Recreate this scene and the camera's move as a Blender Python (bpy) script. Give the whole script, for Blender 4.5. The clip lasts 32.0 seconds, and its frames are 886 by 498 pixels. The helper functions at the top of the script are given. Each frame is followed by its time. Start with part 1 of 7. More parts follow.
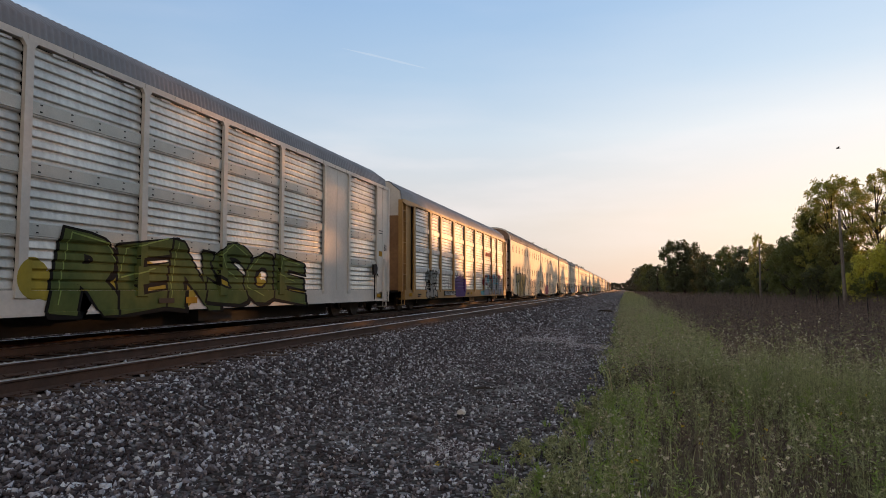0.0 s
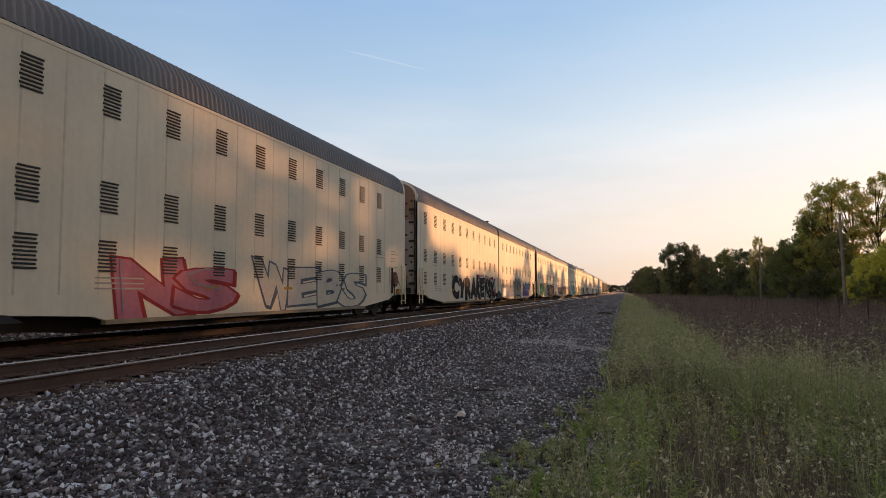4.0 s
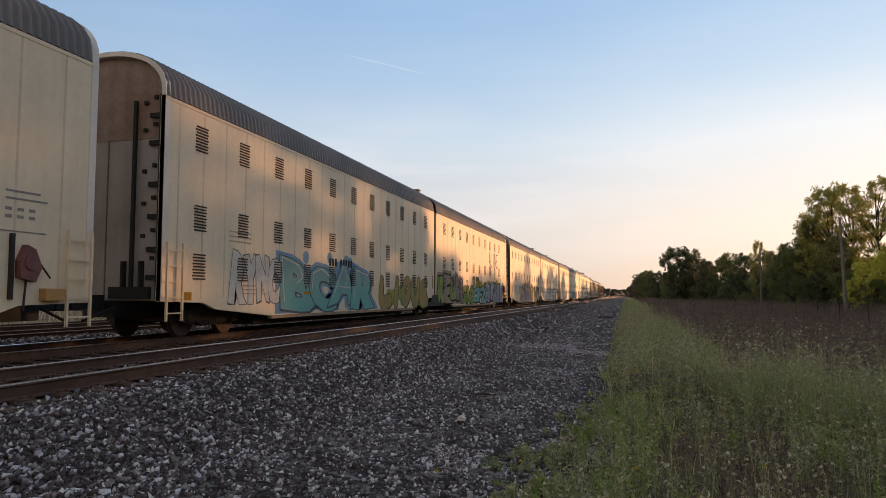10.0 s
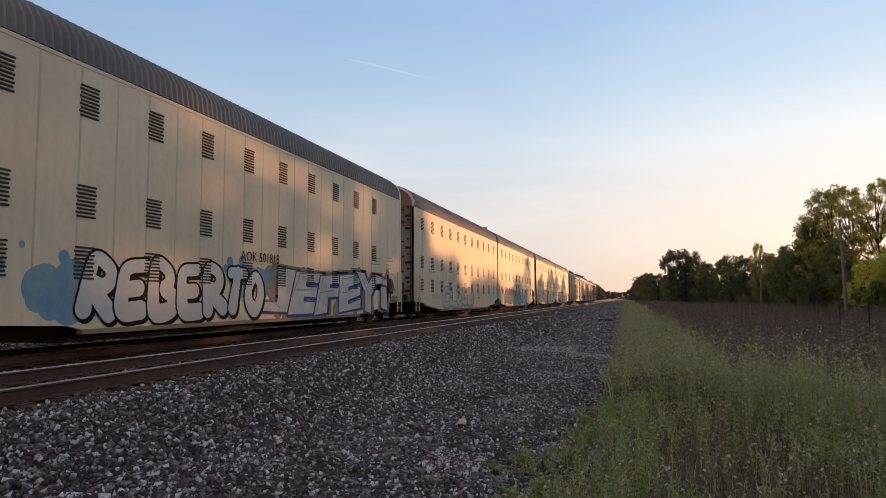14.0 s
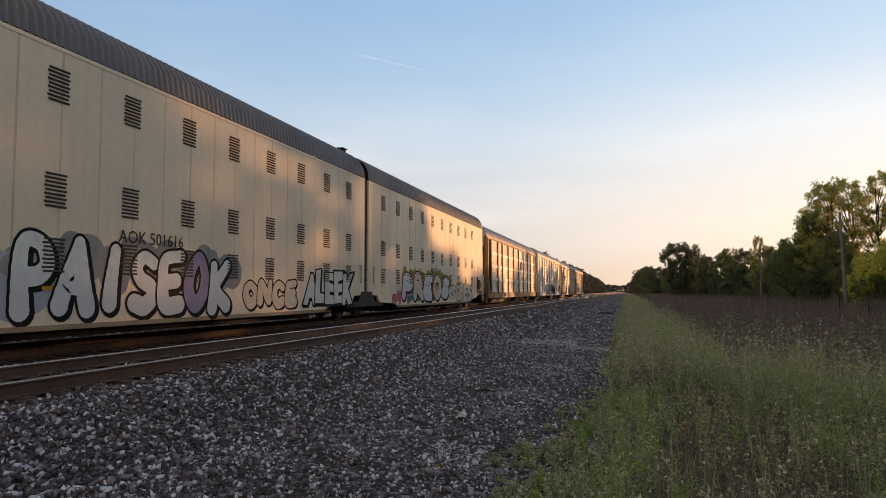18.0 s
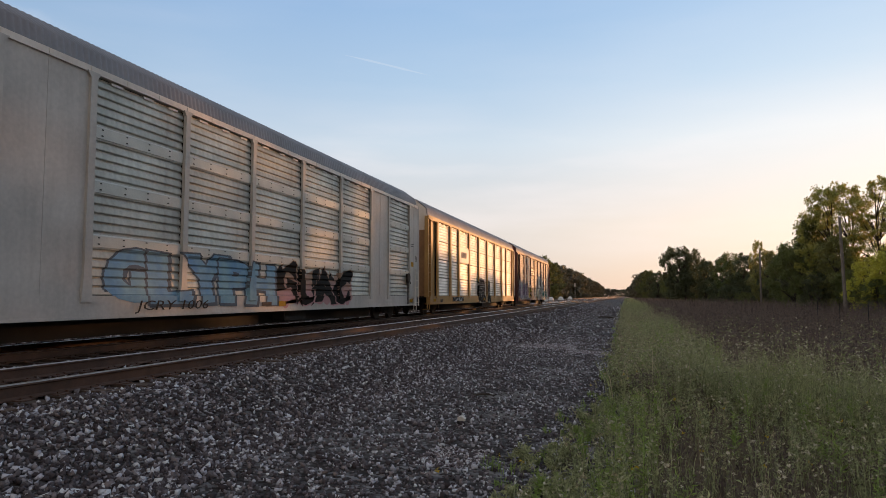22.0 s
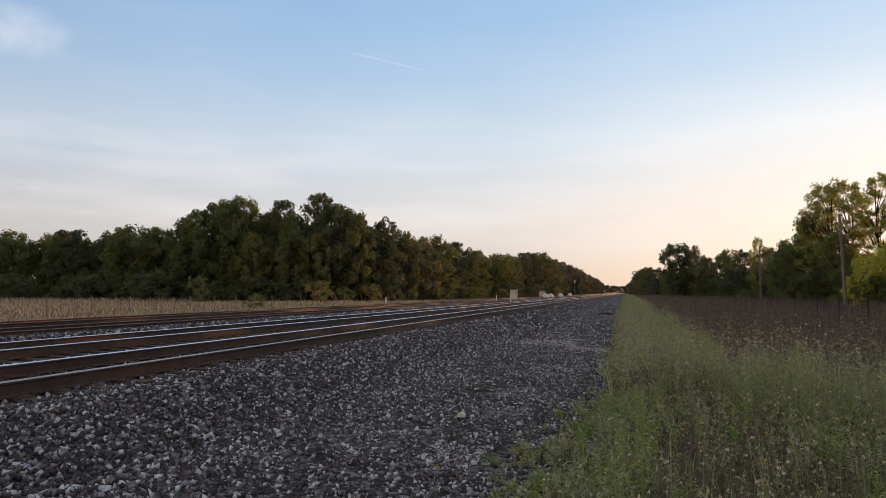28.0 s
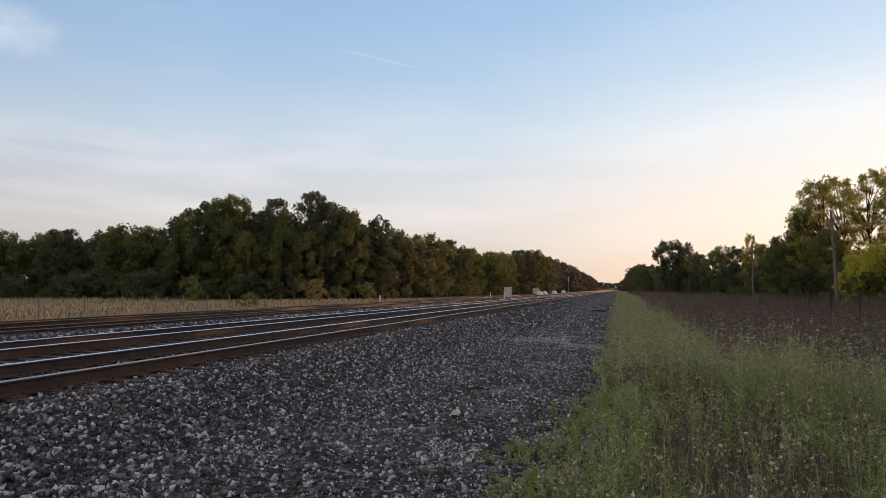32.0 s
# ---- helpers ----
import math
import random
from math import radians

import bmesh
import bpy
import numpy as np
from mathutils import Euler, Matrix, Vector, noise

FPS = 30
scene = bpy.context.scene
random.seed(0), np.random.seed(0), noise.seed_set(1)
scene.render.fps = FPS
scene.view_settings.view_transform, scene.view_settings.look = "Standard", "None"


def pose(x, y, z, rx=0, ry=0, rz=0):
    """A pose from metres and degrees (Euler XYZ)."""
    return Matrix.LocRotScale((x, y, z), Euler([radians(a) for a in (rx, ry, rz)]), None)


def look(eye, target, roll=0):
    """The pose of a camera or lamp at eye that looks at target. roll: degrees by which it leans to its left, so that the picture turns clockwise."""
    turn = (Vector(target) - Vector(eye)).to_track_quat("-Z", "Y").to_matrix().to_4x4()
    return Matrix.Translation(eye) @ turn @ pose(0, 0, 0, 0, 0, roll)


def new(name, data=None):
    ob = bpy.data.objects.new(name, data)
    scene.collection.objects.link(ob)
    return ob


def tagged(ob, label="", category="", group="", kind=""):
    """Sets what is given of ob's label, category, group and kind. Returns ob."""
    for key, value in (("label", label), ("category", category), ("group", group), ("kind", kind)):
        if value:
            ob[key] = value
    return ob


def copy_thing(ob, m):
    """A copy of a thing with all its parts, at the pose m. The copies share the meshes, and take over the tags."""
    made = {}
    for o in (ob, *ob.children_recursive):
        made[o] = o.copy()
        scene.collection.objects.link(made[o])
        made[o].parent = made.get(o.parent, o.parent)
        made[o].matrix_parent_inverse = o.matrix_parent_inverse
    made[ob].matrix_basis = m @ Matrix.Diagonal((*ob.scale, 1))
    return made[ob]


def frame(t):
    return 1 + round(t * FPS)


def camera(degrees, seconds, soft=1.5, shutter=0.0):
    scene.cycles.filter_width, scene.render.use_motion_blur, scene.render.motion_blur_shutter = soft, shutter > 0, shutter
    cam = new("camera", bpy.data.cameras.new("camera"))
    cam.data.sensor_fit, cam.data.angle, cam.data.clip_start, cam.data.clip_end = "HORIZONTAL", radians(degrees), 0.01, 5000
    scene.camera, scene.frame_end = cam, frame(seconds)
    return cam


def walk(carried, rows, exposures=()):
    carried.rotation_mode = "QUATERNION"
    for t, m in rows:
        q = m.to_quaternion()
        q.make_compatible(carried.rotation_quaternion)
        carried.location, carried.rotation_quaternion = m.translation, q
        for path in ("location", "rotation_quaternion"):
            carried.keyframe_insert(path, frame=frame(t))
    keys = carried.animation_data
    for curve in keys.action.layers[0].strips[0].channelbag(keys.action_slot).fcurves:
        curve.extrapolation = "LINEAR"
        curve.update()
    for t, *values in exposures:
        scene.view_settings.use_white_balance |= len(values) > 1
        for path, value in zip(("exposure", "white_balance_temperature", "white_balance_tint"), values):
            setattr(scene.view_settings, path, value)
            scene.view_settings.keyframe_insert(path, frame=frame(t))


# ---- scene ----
# Railway line along +Y, camera beside it on the access track. Railhead at z = RZ, sun low ahead on the right.
FOCAL = 1190.0
DEG = 2 * math.degrees(math.atan(784 / FOCAL))
EYE = (0.0, 0.0, 1.65)
cam = camera(DEG, 32.0, soft=0.8)


VP = (1107.0, 513.6)             # where the line vanishes in the level picture
ROLL = 0.0


def turned(pitch, yaw, roll):
    """The camera's pose: its first aim along the line, turned a little by hand, in degrees."""
    tilt = math.atan((VP[1] - 441) / FOCAL)
    side = math.atan((VP[0] - 784) * math.cos(tilt) / FOCAL)
    first = pose(*EYE, 90 + math.degrees(tilt), 0, math.degrees(side)) @ pose(0, 0, 0, 0, 0, ROLL)
    axis = Vector((radians(pitch), radians(yaw), radians(roll)))
    return first @ Matrix.Rotation(-axis.length, 4, axis) if axis.length else first


walk(cam, [(t, turned(a, b, c)) for t, a, b, c in (
    (0, -0.003, 0.028, 0.157), (0.5, -0.005, 0.177, 0.047), (1, 0.008, 0.127, -0.021), (1.5, -0.070, 0.013, -0.022), (2, -0.061, 0.033, -0.076), (2.5, -0.001, 0.018, -0.049),
    (3, -0.272, 0.013, -0.058), (3.5, -0.141, 0.005, -0.052), (5.5, -0.212, -0.008, 0.148), (6, -0.048, -0.001, 0.099), (6.5, -0.044, 0.003, 0.083), (7, -0.012, 0.006, 0.099),
    (7.5, 0.017, 0.004, 0.087), (8, -0.016, 0.002, 0.039), (8.5, -0.045, 0.001, 0.032), (9, 0.000, 0.000, 0.000), (9.5, -0.507, -0.007, -0.024), (10, -0.506, -0.014, 0.007),
    (10.5, -0.419, -0.023, 0.060), (11, -0.367, -0.016, 0.021), (11.5, -0.346, -0.012, 0.023), (12, -0.511, -0.010, 0.010), (12.5, -0.650, -0.022, 0.059), (13, -0.639, -0.019, 0.111),
    (13.5, -0.561, -0.021, 0.149), (14, -0.772, -0.020, 0.129), (14.5, -0.561, -0.027, 0.110), (16.5, -0.228, -0.010, 0.187), (17, -0.158, -0.003, 0.235), (17.5, -0.090, -0.010, 0.265),
    (18, -0.212, -0.018, 0.223), (18.5, -0.140, -0.010, 0.207), (19, -0.271, -0.012, 0.160), (19.5, -0.359, -0.020, 0.050), (20, -0.498, -0.019, 0.034), (20.5, -0.466, -0.004, 0.046),
    (21, -0.486, -0.006, 0.100), (21.5, -0.500, 0.001, 0.040), (22, -0.519, 0.001, 0.053), (22.5, -0.498, -0.004, 0.052), (23, -0.388, -0.003, 0.038), (23.5, -0.296, -0.003, 0.014),
    (24, -0.414, -0.007, -0.034), (24.5, -0.342, -0.005, -0.012), (25, -0.272, -0.001, -0.037), (25.5, -0.296, 0.016, -0.002), (27.5, -0.228, 0.003, 0.024), (28, -0.230, 0.009, 0.031),
    (28.5, -0.234, 0.007, 0.082), (29, -0.282, 0.020, 0.147), (29.5, -0.209, 0.105, 0.222), (30, -0.142, 0.299, 0.236), (30.5, -0.116, 0.467, 0.277), (31, -0.058, 0.587, 0.247),
    (31.5, -0.029, 0.671, 0.292), (32, -0.046, 0.536, 0.274),
)])

# ---- world, sun, exposure ----
SUN_AZ, SUN_EL = 28.0, 4.4      # degrees right of the line, and above the horizon
scene.view_settings.exposure = 0.51
world = bpy.data.worlds.new("sky")
scene.world = world
world.use_nodes = True
wn, wl = world.node_tree.nodes, world.node_tree.links
for n_ in list(wn):
    wn.remove(n_)
w_out = wn.new("ShaderNodeOutputWorld")
w_bg = wn.new("ShaderNodeBackground")
w_sky = wn.new("ShaderNodeTexSky")
w_sky.sky_type = "NISHITA"
w_sky.sun_disc = False
w_sky.sun_elevation, w_sky.sun_rotation = radians(SUN_EL), radians(SUN_AZ)
w_sky.air_density, w_sky.dust_density, w_sky.ozone_density = 1.0, 0.4, 1.5
w_bg.inputs["Strength"].default_value = 0.11
# thin cirrus: a stretched noise on the sky's own direction
w_co = wn.new("ShaderNodeTexCoord")
w_map = wn.new("ShaderNodeMapping")
w_map.inputs["Scale"].default_value = (1.6, 1.6, 9.0)
w_noise = wn.new("ShaderNodeTexNoise")
w_noise.inputs["Scale"].default_value = 2.2
w_noise.inputs["Detail"].default_value = 6
w_ramp = wn.new("ShaderNodeValToRGB")
w_ramp.color_ramp.elements[0].position, w_ramp.color_ramp.elements[0].color = 0.45, (0, 0, 0, 1)
w_ramp.color_ramp.elements[1].position, w_ramp.color_ramp.elements[1].color = 0.8, (0.4, 0.4, 0.4, 1)
w_mix = wn.new("ShaderNodeMixRGB")
w_mix.inputs[2].default_value = (7.2, 6.5, 6.4, 1)
# a veil of thin high haze evens out the sky: warm and pale low down, blue above
w_sep = wn.new("ShaderNodeSeparateXYZ")
w_veil = wn.new("ShaderNodeValToRGB")
ve = w_veil.color_ramp.elements
ve[0].position, ve[0].color = 0.0, (0.62, 0.525, 0.505, 1)
ve[1].position, ve[1].color = 0.75, (0.34, 0.42, 0.56, 1)
for p_, c_ in ((0.10, (0.73, 0.68, 0.675, 1)), (0.22, (0.64, 0.735, 0.845, 1)), (0.30, (0.46, 0.625, 0.83, 1)), (0.42, (0.335, 0.525, 0.81, 1))):
    ve.new(p_).color = c_
w_amt = wn.new("ShaderNodeMixRGB")
w_amt.inputs[0].default_value = 0.84
w_gain = wn.new("ShaderNodeMixRGB")
w_gain.blend_type = "MULTIPLY"
w_gain.inputs[0].default_value = 1.0
w_gain.inputs[2].default_value = (7.2, 7.08, 6.95, 1)
wl.new(w_co.outputs["Generated"], w_sep.inputs[0])
wl.new(w_sep.outputs["Z"], w_veil.inputs["Fac"])
wl.new(w_veil.outputs["Color"], w_gain.inputs[1])
wl.new(w_sky.outputs["Color"], w_amt.inputs[1])
# the haze is brighter and warmer on the sun's side, all round its bearing
w_dot = wn.new("ShaderNodeVectorMath")
w_dot.operation = "DOT_PRODUCT"
w_dot.inputs[1].default_value = (math.sin(radians(SUN_AZ)), math.cos(radians(SUN_AZ)), 0.05)
w_glow = wn.new("ShaderNodeValToRGB")
w_glow.color_ramp.elements[0].position, w_glow.color_ramp.elements[0].color = 0.0, (1.40, 1.05, 0.78, 1)
w_glow.color_ramp.elements[1].position, w_glow.color_ramp.elements[1].color = 1.0, (1.36, 1.225, 1.115, 1)
for p_, c_ in ((0.22, (0.83, 0.855, 0.89, 1)), (0.50, (0.92, 0.935, 0.96, 1)), (0.74, (1.0, 1.0, 1.0, 1))):     # and rosy opposite the sun, out of view, added to warm the shaded cars
    w_glow.color_ramp.elements.new(p_).color = c_
w_glow.color_ramp.interpolation = "EASE"
w_side = wn.new("ShaderNodeMixRGB")
w_side.blend_type = "MULTIPLY"
w_side.inputs[0].default_value = 1.0
wl.new(w_co.outputs["Generated"], w_dot.inputs[0])
wl.new(w_dot.outputs["Value"], w_glow.inputs["Fac"])
wl.new(w_gain.outputs["Color"], w_side.inputs[1])
wl.new(w_glow.outputs["Color"], w_side.inputs[2])
wl.new(w_side.outputs["Color"], w_amt.inputs[2])
wl.new(w_co.outputs["Generated"], w_map.inputs["Vector"])
wl.new(w_map.outputs["Vector"], w_noise.inputs["Vector"])
wl.new(w_noise.outputs["Fac"], w_ramp.inputs["Fac"])
w_low = wn.new("ShaderNodeValToRGB")      # the cirrus lies low over the horizon, thinning out upwards
le = w_low.color_ramp.elements
le[0].position, le[0].color = 0.03, (0.2, 0.2, 0.2, 1)
le[1].position, le[1].color = 0.42, (0.12, 0.12, 0.12, 1)
for p_, c_ in ((0.11, (1, 1, 1, 1)), (0.2, (0.9, 0.9, 0.9, 1)), (0.26, (0.2, 0.2, 0.2, 1))):
    le.new(p_).color = c_
w_cov = wn.new("ShaderNodeMixRGB")
w_cov.blend_type = "MULTIPLY"
w_cov.inputs[0].default_value = 1.0
wl.new(w_sep.outputs["Z"], w_low.inputs["Fac"])
wl.new(w_ramp.outputs["Color"], w_cov.inputs[1])
wl.new(w_low.outputs["Color"], w_cov.inputs[2])
wl.new(w_cov.outputs["Color"], w_mix.inputs[0])
wl.new(w_amt.outputs["Color"], w_mix.inputs[1])
wl.new(w_mix.outputs["Color"], w_bg.inputs["Color"])
wl.new(w_bg.outputs["Background"], w_out.inputs["Surface"])

sun = new("sun", bpy.data.lights.new("sun", "SUN"))
sun.data.energy, sun.data.angle, sun.data.color = 1.88, radians(0.7), (1.0, 0.46, 0.175)
SUN_DIR = Vector((math.sin(radians(SUN_AZ)), math.cos(radians(SUN_AZ)), math.tan(radians(SUN_EL)))).normalized()
sun.matrix_basis = look(SUN_DIR * 100, (0, 0, 0))


# ---- mesh helpers ----
class Builder:
    """Collects boxes, prisms and tubes into one mesh."""

    def __init__(self):
        self.v, self.f, self.m = [], [], []

    def add(self, verts, faces, mat=0):
        o = len(self.v)
        self.v += [tuple(p) for p in verts]
        self.f += [tuple(i + o for i in f) for f in faces]
        self.m += [mat] * len(faces)
        return self

    def box(self, x0, x1, y0, y1, z0, z1, mat=0):
        v = [(x, y, z) for z in (z0, z1) for y in (y0, y1) for x in (x0, x1)]
        return self.add(v, [(0, 2, 3, 1), (4, 5, 7, 6), (0, 1, 5, 4), (2, 6, 7, 3), (0, 4, 6, 2), (1, 3, 7, 5)], mat)

    def prism(self, outline, axis, a, b, mat=0):
        """A closed outline of pairs, drawn out along an axis (0 x, 1 y, 2 z) from a to b."""
        def put(p, s):
            q = list(p)
            q.insert(axis, s)
            return q
        n = len(outline)
        v = [put(p, a) for p in outline] + [put(p, b) for p in outline]
        f = [tuple(range(n)), tuple(range(2 * n - 1, n - 1, -1))]
        f += [(i, i + n, (i + 1) % n + n, (i + 1) % n) for i in range(n)]
        return self.add(v, f, mat)

    def tube(self, p, q, r0, r1=None, n=7, mat=0):
        p, q = Vector(p), Vector(q)
        r1 = r0 if r1 is None else r1
        d = (q - p).normalized()
        a = d.orthogonal().normalized()
        b = d.cross(a)
        v = []
        for c, r in ((p, r0), (q, r1)):
            v += [c + (a * math.cos(2 * math.pi * i / n) + b * math.sin(2 * math.pi * i / n)) * r for i in range(n)]
        f = [(i, (i + 1) % n, (i + 1) % n + n, i + n) for i in range(n)]
        f += [tuple(range(n - 1, -1, -1)), tuple(range(n, 2 * n))]
        return self.add(v, f, mat)

    def disc(self, c, r, axis, half, n=18, mat=0):
        d = [0, 0, 0]
        d[axis] = half
        c = Vector(c)
        return self.tube(c - Vector(d), c + Vector(d), r, r, n, mat)

    def data(self, name, *mats):
        me = bpy.data.meshes.new(name)
        me.from_pydata(self.v, [], self.f)
        for m in mats:
            me.materials.append(m)
        if len(mats) > 1:
            me.polygons.foreach_set("material_index", self.m)
        me.update()
        bm = bmesh.new()
        bm.from_mesh(me)
        bmesh.ops.recalc_face_normals(bm, faces=bm.faces)
        bm.to_mesh(me)
        bm.free()
        return me


def fast_mesh(name, verts, faces, mats, index=None, smooth=False):
    """A mesh from numpy arrays; faces all have the same number of corners."""
    me = bpy.data.meshes.new(name)
    k = faces.shape[1]
    me.vertices.add(len(verts))
    me.vertices.foreach_set("co", np.ascontiguousarray(verts, dtype=np.float32).ravel())
    me.loops.add(faces.size)
    me.loops.foreach_set("vertex_index", np.ascontiguousarray(faces, dtype=np.int32).ravel())
    me.polygons.add(len(faces))
    me.polygons.foreach_set("loop_start", np.arange(0, faces.size, k, dtype=np.int32))
    for m in mats:
        me.materials.append(m)
    if index is not None:
        me.polygons.foreach_set("material_index", np.ascontiguousarray(index, dtype=np.int32))
    if smooth:
        me.polygons.foreach_set("use_smooth", np.ones(len(faces), dtype=bool))
    me.update(calc_edges=True)
    return me


def part(name, data, parent, label="", at=None):
    """One mesh object under a thing or a part."""
    ob = new(name, data)
    ob.parent = parent
    if at is not None:
        ob.location = at
    if label:
        ob["label"] = label
    return ob


# ---- materials ----
def mat(name, color, rough=0.6, metal=0.0, vary=0.25, scale=3.0, fine=40.0, bump=0.1, tint=None, rnd=0.0, streak=0.0):
    """A surface with a broad and a fine variation of its colour and a slight relief."""
    m = bpy.data.materials.new(name)
    m.use_nodes = True
    n, l = m.node_tree.nodes, m.node_tree.links
    bs = n["Principled BSDF"]
    bs.inputs["Roughness"].default_value = rough
    bs.inputs["Metallic"].default_value = metal
    co = n.new("ShaderNodeTexCoord")
    big, small = n.new("ShaderNodeTexNoise"), n.new("ShaderNodeTexNoise")
    big.inputs["Scale"].default_value, big.inputs["Detail"].default_value = scale, 5
    small.inputs["Scale"].default_value, small.inputs["Detail"].default_value = fine, 3
    l.new(co.outputs["Object"], big.inputs["Vector"])
    l.new(co.outputs["Object"], small.inputs["Vector"])
    ramp = n.new("ShaderNodeValToRGB")
    dark = tint or tuple(c * (1 - vary) for c in color)
    ramp.color_ramp.elements[0].position, ramp.color_ramp.elements[1].position = 0.3, 0.7
    ramp.color_ramp.elements[0].color = (*dark, 1)
    ramp.color_ramp.elements[1].color = (*color, 1)
    l.new(big.outputs["Fac"], ramp.inputs["Fac"])
    mul = n.new("ShaderNodeMixRGB")
    mul.blend_type = "MULTIPLY"
    mul.inputs[0].default_value = min(1.0, vary)
    l.new(ramp.outputs["Color"], mul.inputs[1])
    l.new(small.outputs["Fac"], mul.inputs[2])
    last = mul.outputs["Color"]
    if streak:      # rain streaks and grime that run down the wall
        mp, sn, sr, sm_ = n.new("ShaderNodeMapping"), n.new("ShaderNodeTexNoise"), n.new("ShaderNodeValToRGB"), n.new("ShaderNodeMixRGB")
        mp.inputs["Scale"].default_value = (3.0, 7.0, 0.45)
        sn.inputs["Scale"].default_value, sn.inputs["Detail"].default_value = 1.0, 6
        sr.color_ramp.elements[0].position, sr.color_ramp.elements[0].color = 0.32, (0.45, 0.41, 0.36, 1)
        sr.color_ramp.elements[1].position, sr.color_ramp.elements[1].color = 0.58, (1, 1, 1, 1)
        sm_.blend_type = "MULTIPLY"
        sm_.inputs[0].default_value = streak
        l.new(co.outputs["Object"], mp.inputs["Vector"])
        l.new(mp.outputs["Vector"], sn.inputs["Vector"])
        l.new(sn.outputs["Fac"], sr.inputs["Fac"])
        l.new(last, sm_.inputs[1])
        l.new(sr.outputs["Color"], sm_.inputs[2])
        last = sm_.outputs["Color"]
    if rnd:
        info, hsv = n.new("ShaderNodeObjectInfo"), n.new("ShaderNodeHueSaturation")
        mr = n.new("ShaderNodeMapRange")
        mr.inputs["To Min"].default_value, mr.inputs["To Max"].default_value = 1 - rnd, 1 + rnd
        l.new(info.outputs["Random"], mr.inputs["Value"])
        l.new(mr.outputs["Result"], hsv.inputs["Value"])
        l.new(last, hsv.inputs["Color"])
        last = hsv.outputs["Color"]
    l.new(last, bs.inputs["Base Color"])
    if bump:
        bp = n.new("ShaderNodeBump")
        bp.inputs["Strength"].default_value, bp.inputs["Distance"].default_value = bump, 0.01
        l.new(small.outputs["Fac"], bp.inputs["Height"])
        l.new(bp.outputs["Normal"], bs.inputs["Normal"])
    return m


def leaf_mat(name, color, back, rnd=0.25):
    """Leaves: diffuse with light that shines through, a little different from leaf to leaf and plant to plant."""
    m = bpy.data.materials.new(name)
    m.use_nodes = True
    n, l = m.node_tree.nodes, m.node_tree.links
    bs, out = n["Principled BSDF"], n["Material Output"]
    bs.inputs["Roughness"].default_value = 0.6
    bs.inputs["Specular IOR Level"].default_value = 0.25
    info, geo = n.new("ShaderNodeObjectInfo"), n.new("ShaderNodeNewGeometry")
    hsv = n.new("ShaderNodeHueSaturation")
    a, b = n.new("ShaderNodeMapRange"), n.new("ShaderNodeMapRange")
    a.inputs["To Min"].default_value, a.inputs["To Max"].default_value = 0.5 - 0.035, 0.5 + 0.02
    b.inputs["To Min"].default_value, b.inputs["To Max"].default_value = 1 - rnd * 1.6, 1 + rnd * 1.6
    l.new(info.outputs["Random"], a.inputs["Value"])
    l.new(geo.outputs["Random Per Island"], b.inputs["Value"])
    l.new(a.outputs["Result"], hsv.inputs["Hue"])
    l.new(b.outputs["Result"], hsv.inputs["Value"])
    hsv.inputs["Color"].default_value = (*color, 1)
    l.new(hsv.outputs["Color"], bs.inputs["Base Color"])
    tr, mx = n.new("ShaderNodeBsdfTranslucent"), n.new("ShaderNodeMixShader")
    tr.inputs["Color"].default_value = (*back, 1)
    mx.inputs["Fac"].default_value = 0.35
    l.new(bs.outputs["BSDF"], mx.inputs[1])
    l.new(tr.outputs["BSDF"], mx.inputs[2])
    l.new(mx.outputs["Shader"], out.inputs["Surface"])
    return m


M_CREAM = mat("cream_paint", (0.81, 0.67, 0.465), 0.55, vary=0.16, scale=0.35, fine=7, bump=0.05, rnd=0.05, streak=0.09)
M_SEAM = mat("soiled_cream_seam", (0.755, 0.63, 0.44), 0.6, vary=0.3, scale=0.5, fine=7)
M_CREAM_SEAM = mat("cream_seam", (0.46, 0.40, 0.32), 0.6, vary=0.3, scale=1.5)
M_ROOF = mat("galvanised_roof", (0.27, 0.25, 0.245), 0.5, 0.3, vary=0.3, scale=0.7, fine=12)
M_GALV = mat("galvanised_panel", (0.86, 0.84, 0.78), 0.38, 0.35, vary=0.42, scale=1.2, fine=14, rnd=0.14, streak=0.28)
M_GALV_WHITE = mat("chalky_panel", (0.92, 0.88, 0.79), 0.38, 0.35, vary=0.4, scale=1.0, fine=12, rnd=0.14, streak=0.25)
M_DUSTY = mat("dusty_panel", (0.77, 0.67, 0.55), 0.6, 0.1, vary=0.4, scale=1.0, fine=12, rnd=0.12, streak=0.2)
M_SHINY = mat("shiny_galvanised_panel", (0.90, 0.90, 0.88), 0.36, 0.45, vary=0.55, scale=1.0, fine=12, rnd=0.1, streak=0.25)
M_WEATHERED = mat("weathered_panel", (0.67, 0.665, 0.585), 0.5, 0.2, vary=0.4, scale=1.0, fine=12, rnd=0.12, streak=0.25)
M_DULLGREY = mat("dull_grey_paint", (0.62, 0.575, 0.52), 0.55, vary=0.28, scale=0.8, fine=12, streak=0.15)
M_BAND = mat("grey_green_band", (0.68, 0.69, 0.63), 0.5, 0.15, vary=0.25, scale=1.5)
M_BANDW = mat("chalk_white_band", (0.86, 0.85, 0.82), 0.45, 0.05, vary=0.3, scale=2)
M_ENDRUST = mat("rust_stained_door", (0.44, 0.35, 0.28), 0.65, vary=0.45, scale=0.9, fine=10, tint=(0.30, 0.17, 0.11), streak=0.4)
